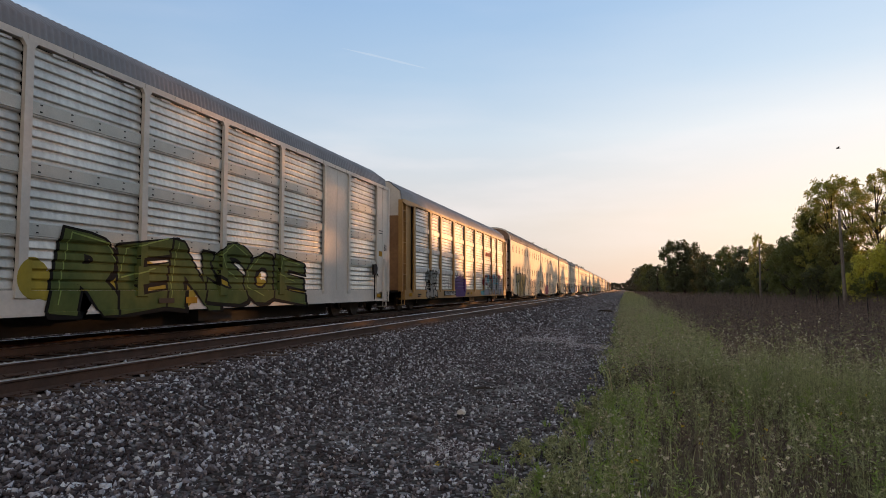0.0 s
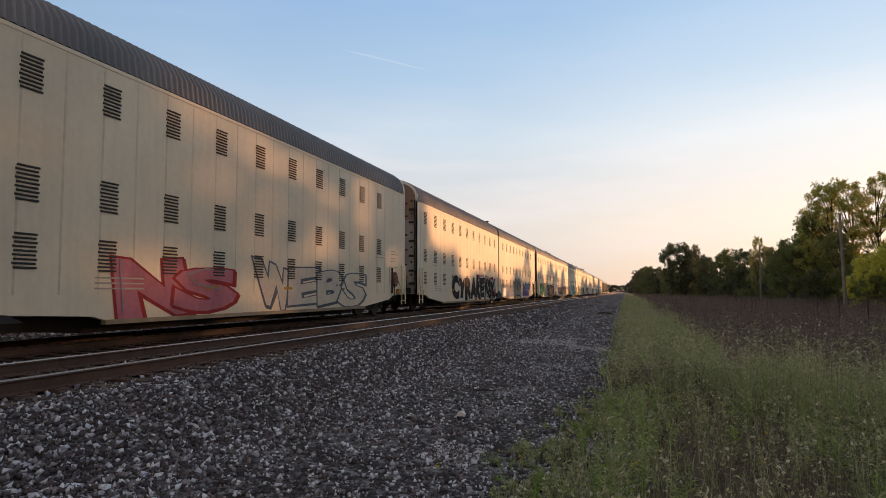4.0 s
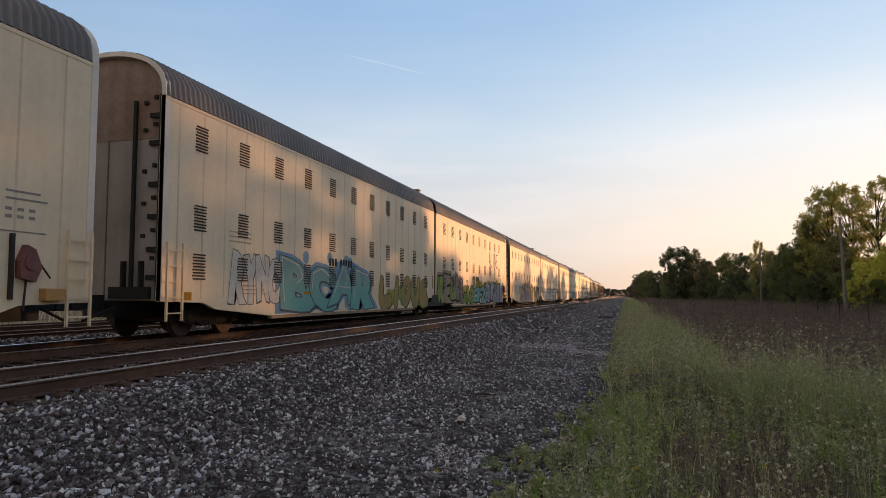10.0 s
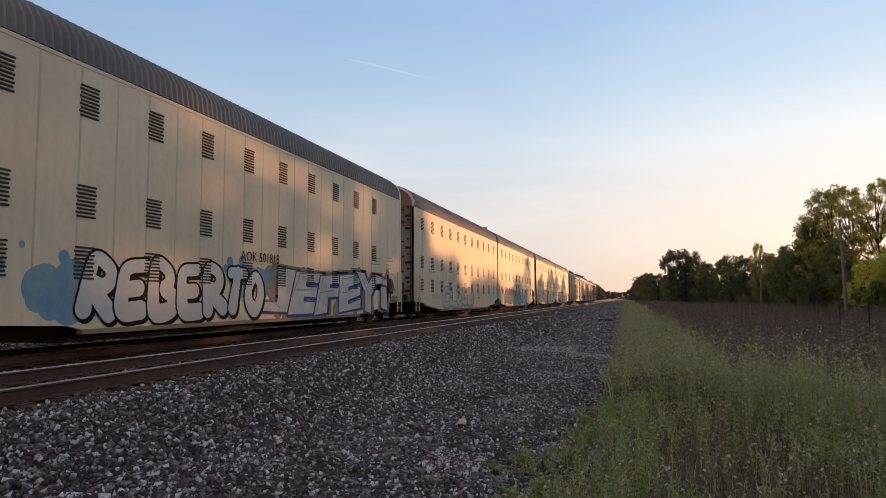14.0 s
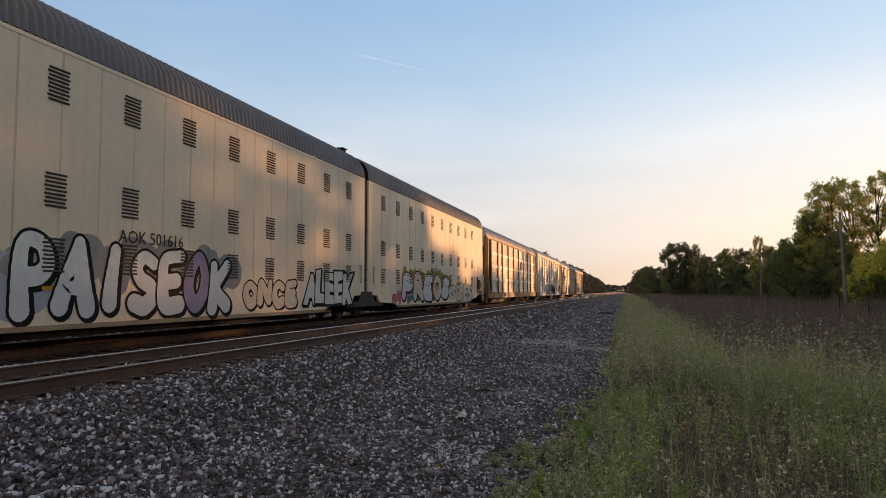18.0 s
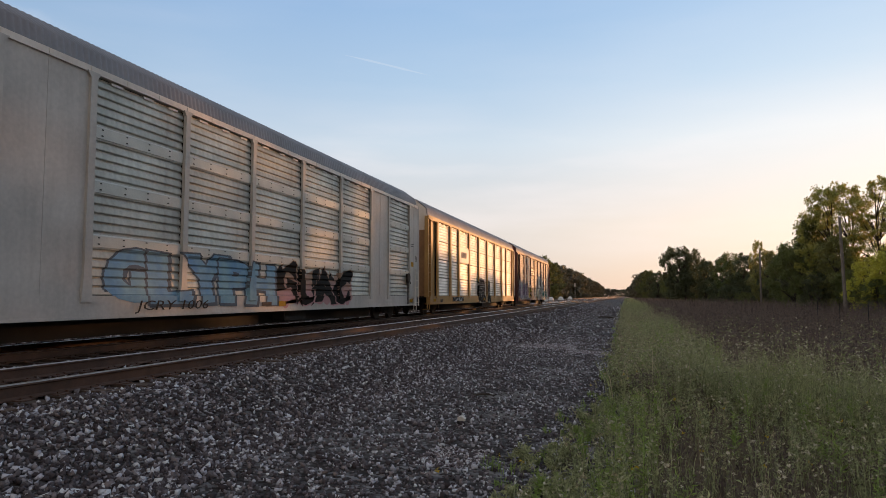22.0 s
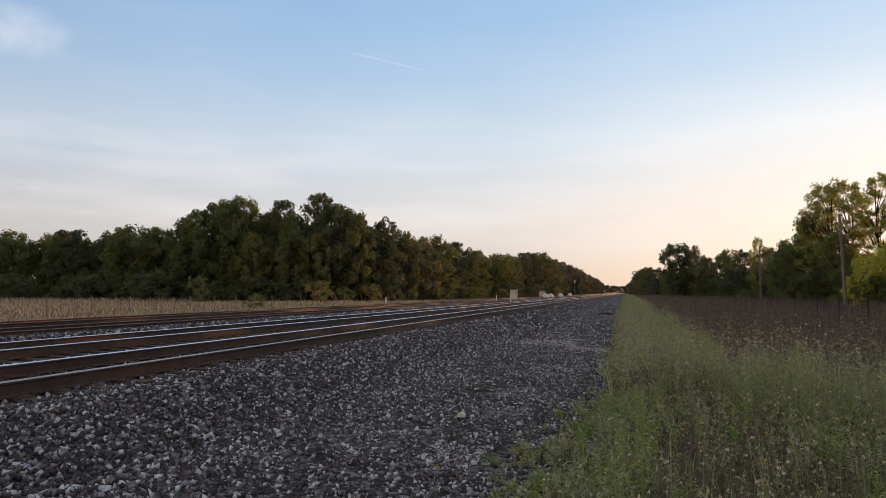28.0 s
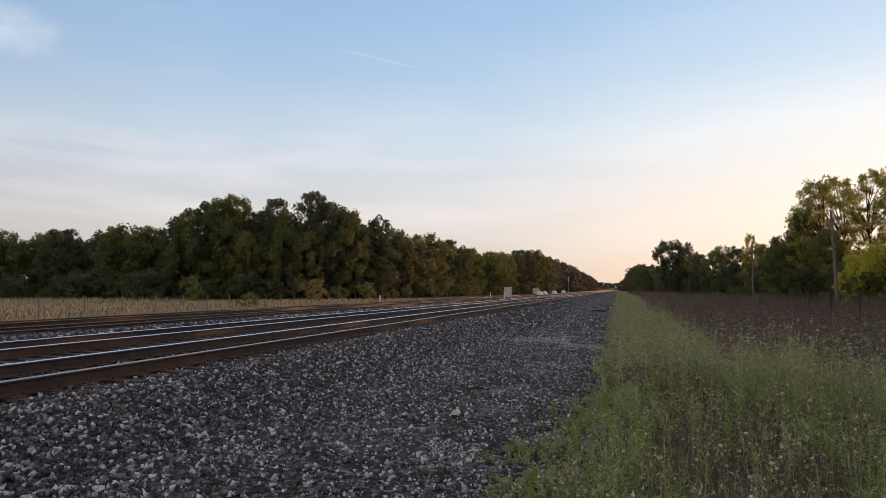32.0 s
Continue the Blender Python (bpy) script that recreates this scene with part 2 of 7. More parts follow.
M_ENDDOOR = mat("stained_end_door", (0.54, 0.515, 0.49), 0.6, vary=0.4, scale=0.6, tint=(0.34, 0.27, 0.22), streak=0.3)
M_YELLOW = mat("faded_yellow_paint", (0.58, 0.325, 0.09), 0.55, vary=0.4, scale=0.9, fine=15, tint=(0.44, 0.235, 0.075), streak=0.35)
M_GRIMY = mat("grimy_yellow_paint", (0.54, 0.31, 0.11), 0.6, vary=0.4, scale=0.9, fine=12, tint=(0.22, 0.115, 0.05), streak=0.4)
M_ENDGRIMY = mat("soot_brown_door", (0.20, 0.115, 0.06), 0.65, vary=0.4, scale=0.5, fine=8, tint=(0.10, 0.06, 0.04), streak=0.3)
M_ENDYELLOW = mat("grimy_yellow_door", (0.40, 0.21, 0.085), 0.65, vary=0.4, scale=0.5, fine=8, tint=(0.24, 0.115, 0.05), streak=0.3)
M_SILVER = mat("pale_grey_paint", (0.80, 0.72, 0.63), 0.5, vary=0.22, scale=0.8, fine=12)
M_MAROON = mat("oxide_red_paint", (0.13, 0.035, 0.03), 0.6, vary=0.35, scale=1.2)
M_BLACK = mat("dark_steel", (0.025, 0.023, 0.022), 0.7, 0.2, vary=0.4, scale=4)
M_TRUCK = mat("rusty_bogie_steel", (0.045, 0.030, 0.024), 0.8, 0.1, vary=0.5, scale=5)
M_WHEEL = mat("wheel_steel", (0.07, 0.045, 0.035), 0.65, 0.3, vary=0.4, scale=6)
M_WHITE = mat("white_paint", (0.72, 0.72, 0.70), 0.5, vary=0.12, scale=2)
M_DARKVENT = mat("dark_vent", (0.03, 0.028, 0.026), 0.8, vary=0.3)
M_RAILSIDE = mat("rusty_rail", (0.13, 0.070, 0.046), 0.7, 0.2, vary=0.4, scale=3, fine=30)
M_RAILDULL = mat("dull_railhead", (0.55, 0.50, 0.46), 0.38, 0.7, vary=0.35, scale=2)
M_RAILRUST = mat("rusty_railhead", (0.30, 0.165, 0.10), 0.55, 0.3, vary=0.4, scale=2)
M_RAILTOP = mat("polished_rail", (0.93, 0.92, 0.91), 0.30, 1.0, vary=0.15, scale=2)
M_TIE = mat("weathered_sleeper", (0.12, 0.075, 0.05), 0.85, vary=0.5, scale=5, fine=50, bump=0.4, rnd=0.3)
M_STONE = None
M_BARK = mat("bark", (0.09, 0.07, 0.05), 0.9, vary=0.5, scale=3, fine=20, bump=0.5)
M_POLE = mat("weathered_pole", (0.27, 0.23, 0.20), 0.85, vary=0.4, scale=2, fine=25, bump=0.3)
L_GREEN = leaf_mat("leaf_green", (0.098, 0.118, 0.045), (0.27, 0.28, 0.08))
L_OLIVE = leaf_mat("leaf_olive", (0.14, 0.145, 0.055), (0.40, 0.36, 0.11))
L_OPEN = leaf_mat("leaf_open", (0.20, 0.20, 0.06), (0.72, 0.64, 0.14))
L_DARK = leaf_mat("leaf_dark", (0.085, 0.098, 0.055), (0.17, 0.18, 0.075))
L_GRASS = leaf_mat("weed_green", (0.29, 0.295, 0.155), (0.43, 0.43, 0.19), 0.6)
L_FRESH = leaf_mat("weed_fresh", (0.20, 0.285, 0.075), (0.36, 0.46, 0.10), 0.4)
L_STRAW = leaf_mat("weed_straw", (0.46, 0.39, 0.26), (0.36, 0.30, 0.16), 0.4)
L_BROWN = leaf_mat("weed_brown", (0.155, 0.112, 0.095), (0.18, 0.125, 0.10), 0.5)
# sunlit glow of the shaded low trees, put into their leaf colour
L_SUNLIT = leaf_mat("leaf_sunlit", (0.40, 0.39, 0.075), (0.90, 0.82, 0.14), 0.35)
# paler and greyer for distance: aerial haze mixed into the leaf colour
L_HAZED = leaf_mat("leaf_hazed", (0.12, 0.115, 0.085), (0.18, 0.17, 0.10))


# ---- ground, ballast, tracks ----
RZ = 0.695                      # height of the railheads
TRACKS = (-7.25, -10.95, -15.6, -19.6)
PROFILE = ((-900, 0.1), (-60, 0.12), (-26, 0.2), (-23, 0.34), (-21.8, 0.47), (-14.5, 0.47), (-14.1, 0.59), (-13.2, 0.61), (-12.6, 0.48), (-5.55, 0.48), (-4.2, 0.13), (-2.2, 0.06), (-0.3, 0.0),
           (1.0, -0.03), (4.0, -0.2), (9.0, -0.25), (18.0, -0.12), (26.0, 0.0), (900, 0.0))


def ground_z(x, y):
    z = float(np.interp(x, [p[0] for p in PROFILE], [p[1] for p in PROFILE]))
    if -6.5 < x < 12 and y < 60:
        z += 0.035 * noise.noise((x * 0.9, y * 0.7, 0.0)) + 0.02 * noise.noise((x * 2.3, y * 2.1, 3.0))
    return z


def ground_material():
    m = bpy.data.materials.new("ballast_and_soil")
    m.use_nodes = True
    n, l = m.node_tree.nodes, m.node_tree.links
    bs = n["Principled BSDF"]
    bs.inputs["Roughness"].default_value = 0.9
    bs.inputs["Specular IOR Level"].default_value = 0.1
    co = n.new("ShaderNodeTexCoord")
    vor = n.new("ShaderNodeTexVoronoi")
    vor.inputs["Scale"].default_value = 17
    l.new(co.outputs["Object"], vor.inputs["Vector"])
    sep = n.new("ShaderNodeSeparateColor")
    l.new(vor.outputs["Color"], sep.inputs["Color"])
    ramp = n.new("ShaderNodeValToRGB")
    els = ramp.color_ramp.elements
    els[0].position, els[0].color = 0.0, (0.028, 0.023, 0.021, 1)
    els[1].position, els[1].color = 1.0, (0.21, 0.20, 0.20, 1)
    e = els.new(0.6)
    e.color = (0.055, 0.049, 0.047, 1)
    l.new(sep.outputs["Red"], ramp.inputs["Fac"])
    # soil with dry litter
    nz, nz2 = n.new("ShaderNodeTexNoise"), n.new("ShaderNodeTexNoise")
    nz.inputs["Scale"].default_value, nz.inputs["Detail"].default_value = 0.35, 8
    nz2.inputs["Scale"].default_value, nz2.inputs["Detail"].default_value = 30, 4
    l.new(co.outputs["Object"], nz.inputs["Vector"])
    l.new(co.outputs["Object"], nz2.inputs["Vector"])
    soil = n.new("ShaderNodeValToRGB")
    se = soil.color_ramp.elements
    se[0].position, se[0].color = 0.35, (0.085, 0.062, 0.042, 1)
    se[1].position, se[1].color = 0.65, (0.17, 0.125, 0.07, 1)
    l.new(nz.outputs["Fac"], soil.inputs["Fac"])
    # gravel lies between the far field's edge and the weeds' edge, both ragged
    xyz = n.new("ShaderNodeSeparateXYZ")
    l.new(co.outputs["Object"], xyz.inputs["Vector"])

    def math_node(op, a, b):
        k = n.new("ShaderNodeMath")
        k.operation = op
        for i, s in enumerate((a, b)):
            if isinstance(s, (int, float)):
                k.inputs[i].default_value = s
            else:
                l.new(s, k.inputs[i])
        return k.outputs[0]
    wob = math_node("MULTIPLY", nz2.outputs["Fac"], 0.5)
    wx = math_node("ADD", xyz.outputs["X"], wob)
    inside = math_node("MULTIPLY", math_node("LESS_THAN", wx, 0.15), math_node("GREATER_THAN", wx, -22.6))
    mix = n.new("ShaderNodeMixRGB")
    l.new(inside, mix.inputs[0])
    l.new(soil.outputs["Color"], mix.inputs[1])
    # fine grey dust between the stones on the access track
    dust = n.new("ShaderNodeTexNoise")
    dust.inputs["Scale"].default_value, dust.inputs["Detail"].default_value = 0.9, 6
    l.new(co.outputs["Object"], dust.inputs["Vector"])
    dr = n.new("ShaderNodeValToRGB")
    dr.color_ramp.elements[0].position, dr.color_ramp.elements[0].color = 0.52, (0, 0, 0, 1)
    dr.color_ramp.elements[1].position, dr.color_ramp.elements[1].color = 0.68, (0.75, 0.75, 0.75, 1)
    l.new(dust.outputs["Fac"], dr.inputs["Fac"])
    onpath = math_node("MULTIPLY", math_node("GREATER_THAN", wx, -4.0), dr.outputs["Color"])
    dm = n.new("ShaderNodeMixRGB")
    dm.inputs[2].default_value = (0.235, 0.225, 0.215, 1)
    l.new(onpath, dm.inputs[0])
    l.new(ramp.outputs["Color"], dm.inputs[1])
    # rust and brake dust have browned the stone along the running lines
    rust = n.new("ShaderNodeMixRGB")
    rust.inputs[2].default_value = (0.085, 0.050, 0.036, 1)
    l.new(math_node("MULTIPLY", math_node("LESS_THAN", wx, -5.35), 0.55), rust.inputs[0])
    l.new(dm.outputs["Color"], rust.inputs[1])
    l.new(rust.outputs["Color"], mix.inputs[2])
    l.new(mix.outputs["Color"], bs.inputs["Base Color"])
    bp = n.new("ShaderNodeBump")
    bp.inputs["Strength"].default_value, bp.inputs["Distance"].default_value, bp.invert = 0.9, 0.03, True
    l.new(vor.outputs["Distance"], bp.inputs["Height"])
    l.new(bp.outputs["Normal"], bs.inputs["Normal"])
    return m


def stone_mat(name, gain):
    m = bpy.data.materials.new(name)
    m.use_nodes = True
    n, l = m.node_tree.nodes, m.node_tree.links
    bs = n["Principled BSDF"]
    bs.inputs["Roughness"].default_value = 0.8
    bs.inputs["Specular IOR Level"].default_value = 0.2
    geo, info, add = n.new("ShaderNodeNewGeometry"), n.new("ShaderNodeObjectInfo"), n.new("ShaderNodeMath")
    add.operation = "ADD"
    l.new(geo.outputs["Random Per Island"], add.inputs[0])
    l.new(info.outputs["Random"], add.inputs[1])
    fr = n.new("ShaderNodeMath")
    fr.operation = "FRACT"
    l.new(add.outputs[0], fr.inputs[0])
    ramp = n.new("ShaderNodeValToRGB")
    els = ramp.color_ramp.elements
    els[0].position, els[0].color = 0.0, (0.057, 0.035, 0.028, 1)
    els[1].position, els[1].color = 1.0, (0.900, 0.755, 0.634, 1)
    for p, c in ((0.38, (0.097, 0.063, 0.051, 1)), (0.58, (0.171, 0.120, 0.096, 1)), (0.68, (0.24, 0.155, 0.115, 1)), (0.80, (0.342, 0.260, 0.216, 1)), (0.90, (0.593, 0.459, 0.384, 1))):
        e = els.new(p)
        e.color = c
    for e in els:
        e.color = (*(min(0.85, k * gain * w_) for k, w_ in zip(e.color[:3], (0.74, 0.92, 1.18))), 1)
    l.new(fr.outputs[0], ramp.inputs["Fac"])
    co, nz, mul = n.new("ShaderNodeTexCoord"), n.new("ShaderNodeTexNoise"), n.new("ShaderNodeMixRGB")
    nz.inputs["Scale"].default_value = 60
    l.new(co.outputs["Object"], nz.inputs["Vector"])
    mul.blend_type = "MULTIPLY"
    mul.inputs[0].default_value = 0.5
    l.new(ramp.outputs["Color"], mul.inputs[1])
    l.new(nz.outputs["Fac"], mul.inputs[2])
    l.new(mul.outputs["Color"], bs.inputs["Base Color"])
    return m


M_GROUND, M_STONE, M_STONE_PATH = ground_material(), stone_mat("ballast_stone", 1.42), stone_mat("path_stone", 1.8)
gx = [-900, -400, -200, -120, -80, -50, -35, -28, -26, -24, -23, -21.8, -18, -14.5, -14.1, -13.6, -13.2, -12.6, -10, -6.5] + [-6 + 0.15 * i for i in range(60)] + \
     [3 + 0.5 * i for i in range(20)] + [14, 16, 18, 22, 26, 40, 80, 200, 500, 900]
gy = [-900, -300, -100, -40, -10, 0] + [1 + 0.3 * i for i in range(70)] + [22 + i for i in range(40)] + [65, 75, 90, 120, 160, 220, 320, 500, 800, 1400, 2400, 4000]
gv = np.array([(x, y, ground_z(x, y)) for y in gy for x in gx])
nx = len(gx)
gf = np.array([(j * nx + i, j * nx + i + 1, (j + 1) * nx + i + 1, (j + 1) * nx + i) for j in range(len(gy) - 1) for i in range(nx - 1)])
ground = tagged(new("ground", fast_mesh("ground", gv, gf, [M_GROUND], smooth=True)), "grey ballast and access track beside brown weedy soil", "ground", kind="structure")


def rail_data(length, top, wide):
    b = Builder()
    half = [(0.036, -0.012), (0.037, -0.03), (0.012, -0.045), (0.010, -0.145), (0.07, -0.165), (0.07, -0.18)]
    b.prism(half + [(-x, z) for x, z in reversed(half)], 1, 0, length, 0)
    b.prism([(-0.0365, -wide * 0.6), (-0.033, -wide * 0.25), (-0.02, -wide * 0.05), (0.0, 0.0), (0.02, -wide * 0.25), (0.033, -wide * 0.55), (0.0365, -wide)], 1, 0, length, 1)
    return b.data("rail", M_RAILSIDE, top)


RAIL, RAIL_DULL, RAIL_RUSTY = rail_data(2400.0, M_RAILTOP, 0.026), rail_data(2400.0, M_RAILDULL, 0.011), rail_data(2400.0, M_RAILRUST, 0.011)
TIE = Builder().box(-1.3, 1.3, -0.115, 0.115, -0.36, -0.185).data("tie", M_TIE)


def track(cx, singles, label, detail):
    t_ = tagged(new("railway_track"), label, "railway track", "parallel tracks", "structure")
    t_.location = (cx, -700, RZ)
    for sx in (-0.752, 0.752):
        part("rail", RAIL_RUSTY if cx < -14 else RAIL_DULL if cx > -8 and sx > 0 else RAIL, t_, "rusty siding rail" if cx < -14 else "steel rail with a polished running surface", (sx, 0, 0))
    rng = random.Random(int(-cx * 10))
    joined = Builder()
    for i in range(700 if detail else 400):
        y = i * 0.5 + rng.uniform(-0.03, 0.03)
        if i < singles:
            ob = part("sleeper", TIE, t_, "", (rng.uniform(-0.06, 0.06), y + 700, 0))
            ob.rotation_euler = (0, 0, rng.uniform(-0.02, 0.02))
        else:
            joined.box(-1.3, 1.3, y + 699.885, y + 700.115, -0.36, -0.186)
    if joined.v:
        part("sleepers", joined.data("sleepers", M_TIE), t_)["kind"] = "stuff"
    if detail:
        hw = Builder()
        for i in range(-4, 130):
            y = 700 + i * 0.5
            for sx in (-0.752, 0.752):
                hw.box(sx - 0.18, sx + 0.18, y - 0.09, y + 0.09, -0.186, -0.172)
                for dx in (-0.095, 0.095):
                    hw.box(sx + dx - 0.01, sx + dx + 0.01, y - 0.03, y - 0.01, -0.172, -0.15)
                hw.box(sx - 0.085, sx + 0.085, y + 0.13, y + 0.15, -0.178, -0.15)
        part("tie_plates", hw.data("tie_plates", M_RAILSIDE), t_, "rusty tie plates, spikes and anchors")["kind"] = "stuff"
    return t_


track(TRACKS[0], 240, "empty main track with rusty rails on grey ballast", True)
track(TRACKS[1], 120, "main track with rusty rails under the freight cars", True)
track(TRACKS[2], 0, "rusty siding track beyond the main line", False)
track(TRACKS[3], 0, "rusty outer siding track beside the field", False)


# ---- freight cars ----
SPEED = 17.743
LINE_X = TRACKS[1]
CAR_LEN = 26.6
WALL = 1.55
POSTS = (1.74, 4.42, 6.36, 9.12, 11.92, 14.74, 17.58, 20.42, 22.5, 25.4)
cache = {}


def shared(key, make):
    if key not in cache:
        cache[key] = make()
    return cache[key]


RIB = ((0.036, 0.004), (0.047, 0.12), (0.030, 0.64), (0.018, 0.78), (0.008, 0.82), (0.008, 0.98))      # depth and height of one rib, as a share of the pitch


def panel_data(width, height, ribs, m):
    """A side panel of flat bands parted by narrow grooves, open at the back."""
    def make():
        pitch = height / ribs
        pts = [(0.0, 0.0)]
        for i in range(ribs):
            z = i * pitch
            pts += [(p, z + pitch * q) for p, q in RIB]
        n = len(pts)
        verts = [(x, 0.0, z) for x, z in pts] + [(x, width, z) for x, z in pts]
        b = Builder().add(verts, [(i, i + n, i + n + 1, i + 1) for i in range(n - 1)])
        return b.data("panel", m)
    return shared(("panel", round(width, 2), round(height, 2), ribs, m.name), make)


def band_data(width, m):
    """The flanged band between two rows of panels, with bolts."""
    def make():
        b = Builder().prism([(0.0, -0.125), (0.050, -0.115), (0.058, 0.09), (0.042, 0.115), (0.0, 0.125)], 1, 0.0, width, 0)
        for i in range(4):
            y = width * (i + 0.3) / 4
            for z in (-0.06, 0.055):
                b.box(0.05, 0.063, y - 0.022, y + 0.022, z - 0.011, z + 0.011, 1)
        return b.data("band", m, M_BLACK)
    return shared(("band", round(width, 2), m.name), make)


def post_data(m, z0, z1, w=0.24):
    def make():
        b = Builder()
        o = [(-w * 0.9, z0), (w * 0.9, z0), (w * 0.6, z0 + 0.5), (w * 0.5, z1 - 0.12), (w * 1.1, z1), (-w * 1.1, z1), (-w * 0.5, z1 - 0.12), (-w * 0.6, z0 + 0.5)]
        b.prism(o, 0, 0.0, 0.075)
        return b.data("post", m)
    return shared(("post", m.name, z0, z1, w), make)


def roof_arc(half, z_eave, z_top, n, power):
    return [(half * math.cos(a), z_eave + (z_top - z_eave) * math.sin(a) ** power) for a in [math.pi * i / n for i in range(n + 1)]]


def roof_facets(half, z_eave, z_top):
    """A low gable with canted sides."""
    rise_ = z_top - z_eave
    right = [(half, z_eave), (half * 0.965, z_eave + rise_ * 0.42), (half * 0.60, z_eave + rise_ * 0.90)]
    return right + [(0.0, z_top)] + [(-p, q) for p, q in right[::-1]]


def roof_data(name, length, half, z_eave, z_top, pitch, depth, m, power=0.8, n=16):
    """A ribbed roof sheet drawn along the car, arched or, without a power, in flat facets."""
    def make():
        arc = roof_arc(half, z_eave, z_top, n, power) if power else roof_facets(half, z_eave, z_top)
        k = int(length / pitch)
        ys = [i * pitch / 4 for i in range(4 * k + 1)] + [length]
        hs = [depth * (0.0, 0.8, 1.0, 0.8)[i % 4] for i in range(4 * k + 1)] + [0.0]
        mid = z_eave - 0.6
        verts = []
        for y, h in zip(ys, hs):
            for x, z in arc:
                d = Vector((x, z - mid)).normalized() * h
                verts.append((x + d.x, y, z + d.y))
        w = len(arc)
        faces = [(j * w + i, j * w + i + 1, (j + 1) * w + i + 1, (j + 1) * w + i) for j in range(len(ys) - 1) for i in range(w - 1)]
        return fast_mesh(name, np.array(verts), np.array(faces), [m], smooth=bool(power))
    return shared(("roof", length, half, z_eave, z_top, pitch, m.name), make)


def truck(parent, y, label="rusty four-wheel bogie"):
    t_ = part("bogie", shared("bogie", lambda: (
        Builder().box(-0.95, 0.95, -0.22, 0.22, 0.42, 0.66)
        .prism([(-1.15, 0.36), (-0.95, 0.30), (-0.75, 0.40), (-0.4, 0.24), (0.4, 0.24), (0.75, 0.40), (0.95, 0.30), (1.15, 0.36), (1.15, 0.56), (0.55, 0.74), (-0.55, 0.74), (-1.15, 0.56)], 0, 0.93, 1.06)
        .prism([(-1.15, 0.36), (-0.95, 0.30), (-0.75, 0.40), (-0.4, 0.24), (0.4, 0.24), (0.75, 0.40), (0.95, 0.30), (1.15, 0.36), (1.15, 0.56), (0.55, 0.74), (-0.55, 0.74), (-1.15, 0.56)], 0, -1.06, -0.93)
        .box(1.06, 1.1, -1.02, -0.76, 0.32, 0.55).box(1.06, 1.1, 0.76, 1.02, 0.32, 0.55)
        .box(-1.2, 1.2, -0.3, 0.3, 0.66, 0.78)).data("bogie", M_TRUCK)), parent, label, (0, y, 0))
    wheel = shared("wheel", lambda: Builder().disc((0, 0, 0), 0.42, 0, 0.055, 20).disc((-0.06, 0, 0), 0.445, 0, 0.015, 20).disc((0.06, 0, 0), 0.13, 0, 0.05, 12).data("wheel", M_WHEEL))
    axle = shared("axle", lambda: Builder().tube((-1.0, 0, 0), (1.0, 0, 0), 0.075, None, 8).data("axle", M_TRUCK))
    for dy in (-0.86, 0.86):
        for sx in (0.775, -0.775):
            w = part("wheel", wheel, t_, "", (sx, dy, 0.42))
            if sx < 0:
                w.rotation_euler = (0, 0, math.pi)
        part("axle", axle, t_, "", (0, dy, 0.42))
    spring = shared("spring", lambda: Builder().tube((0, 0, 0), (0, 0, 0.2), 0.07, None, 8).data("spring", M_BLACK))
    for dy in (-0.15, 0.0, 0.15):
        part("spring", spring, t_, "", (1.0, dy, 0.28))
    return t_


def coupler(parent, y, sign):
    b = Builder().box(-0.16, 0.16, 0, 0.75 * sign, 0.68, 0.98).box(-0.2, 0.2, 0.6 * sign, 0.9 * sign, 0.66, 1.0)
    b.tube((0.45, 0, 0.72), (0.3, 0.75 * sign, 0.45), 0.03)
    part("coupler", b.data("coupler", M_BLACK), parent, "dark steel coupler and brake hose", (0, y, 0))


def ladder(parent, y0, y1, z0, z1, m, rungs, label="", x=WALL + 0.06):
    b = Builder()
    for y in (y0, y1):
        b.box(x, x + 0.045, y - 0.022, y + 0.022, z0, z1)
    for i in range(rungs):
        z = z0 + (z1 - z0) * (i + 0.5) / rungs
        b.box(x + 0.01, x + 0.035, y0, y1, z - 0.013, z + 0.013)
    return part("ladder", b.data("ladder", m), parent, label)


def bars(parent, name, rects, m, label="", x=WALL + 0.004):
    """Flat plates or bars, each a part of its own."""
    for y0, y1, z0, z1 in rects:
        part(name, Builder().box(x - 0.004, x, y0, y1, z0, z1).data(name, m), parent, label)


def lettering(parent, body, y, z, size, m, label, x=WALL + 0.005, width=None, shear=0.0):
    """Letters painted on the near side, read from beside the line."""
    cu = bpy.data.curves.new("lettering", "FONT")
    cu.body, cu.size, cu.resolution_u, cu.extrude, cu.shear = body, size, 2, 0.001, shear
    ob = bpy.data.objects.new("lettering", cu)
    me = bpy.data.meshes.new_from_object(ob)
    bpy.data.objects.remove(ob)
    co = np.empty(len(me.vertices) * 3)
    me.vertices.foreach_get("co", co)
    co = co.reshape(-1, 3)
    k = (width / max(1e-3, co[:, 0].max())) if width else 1.0
    me.vertices.foreach_set("co", np.stack([x + co[:, 2], y + co[:, 0] * k, z + co[:, 1]], 1).ravel())
    me.materials.clear()
    me.materials.append(m)
    me.update()
    return part("lettering", me, parent, label)


H_AT, I_AT, J_AT = 365.59, 394.0, 422.1


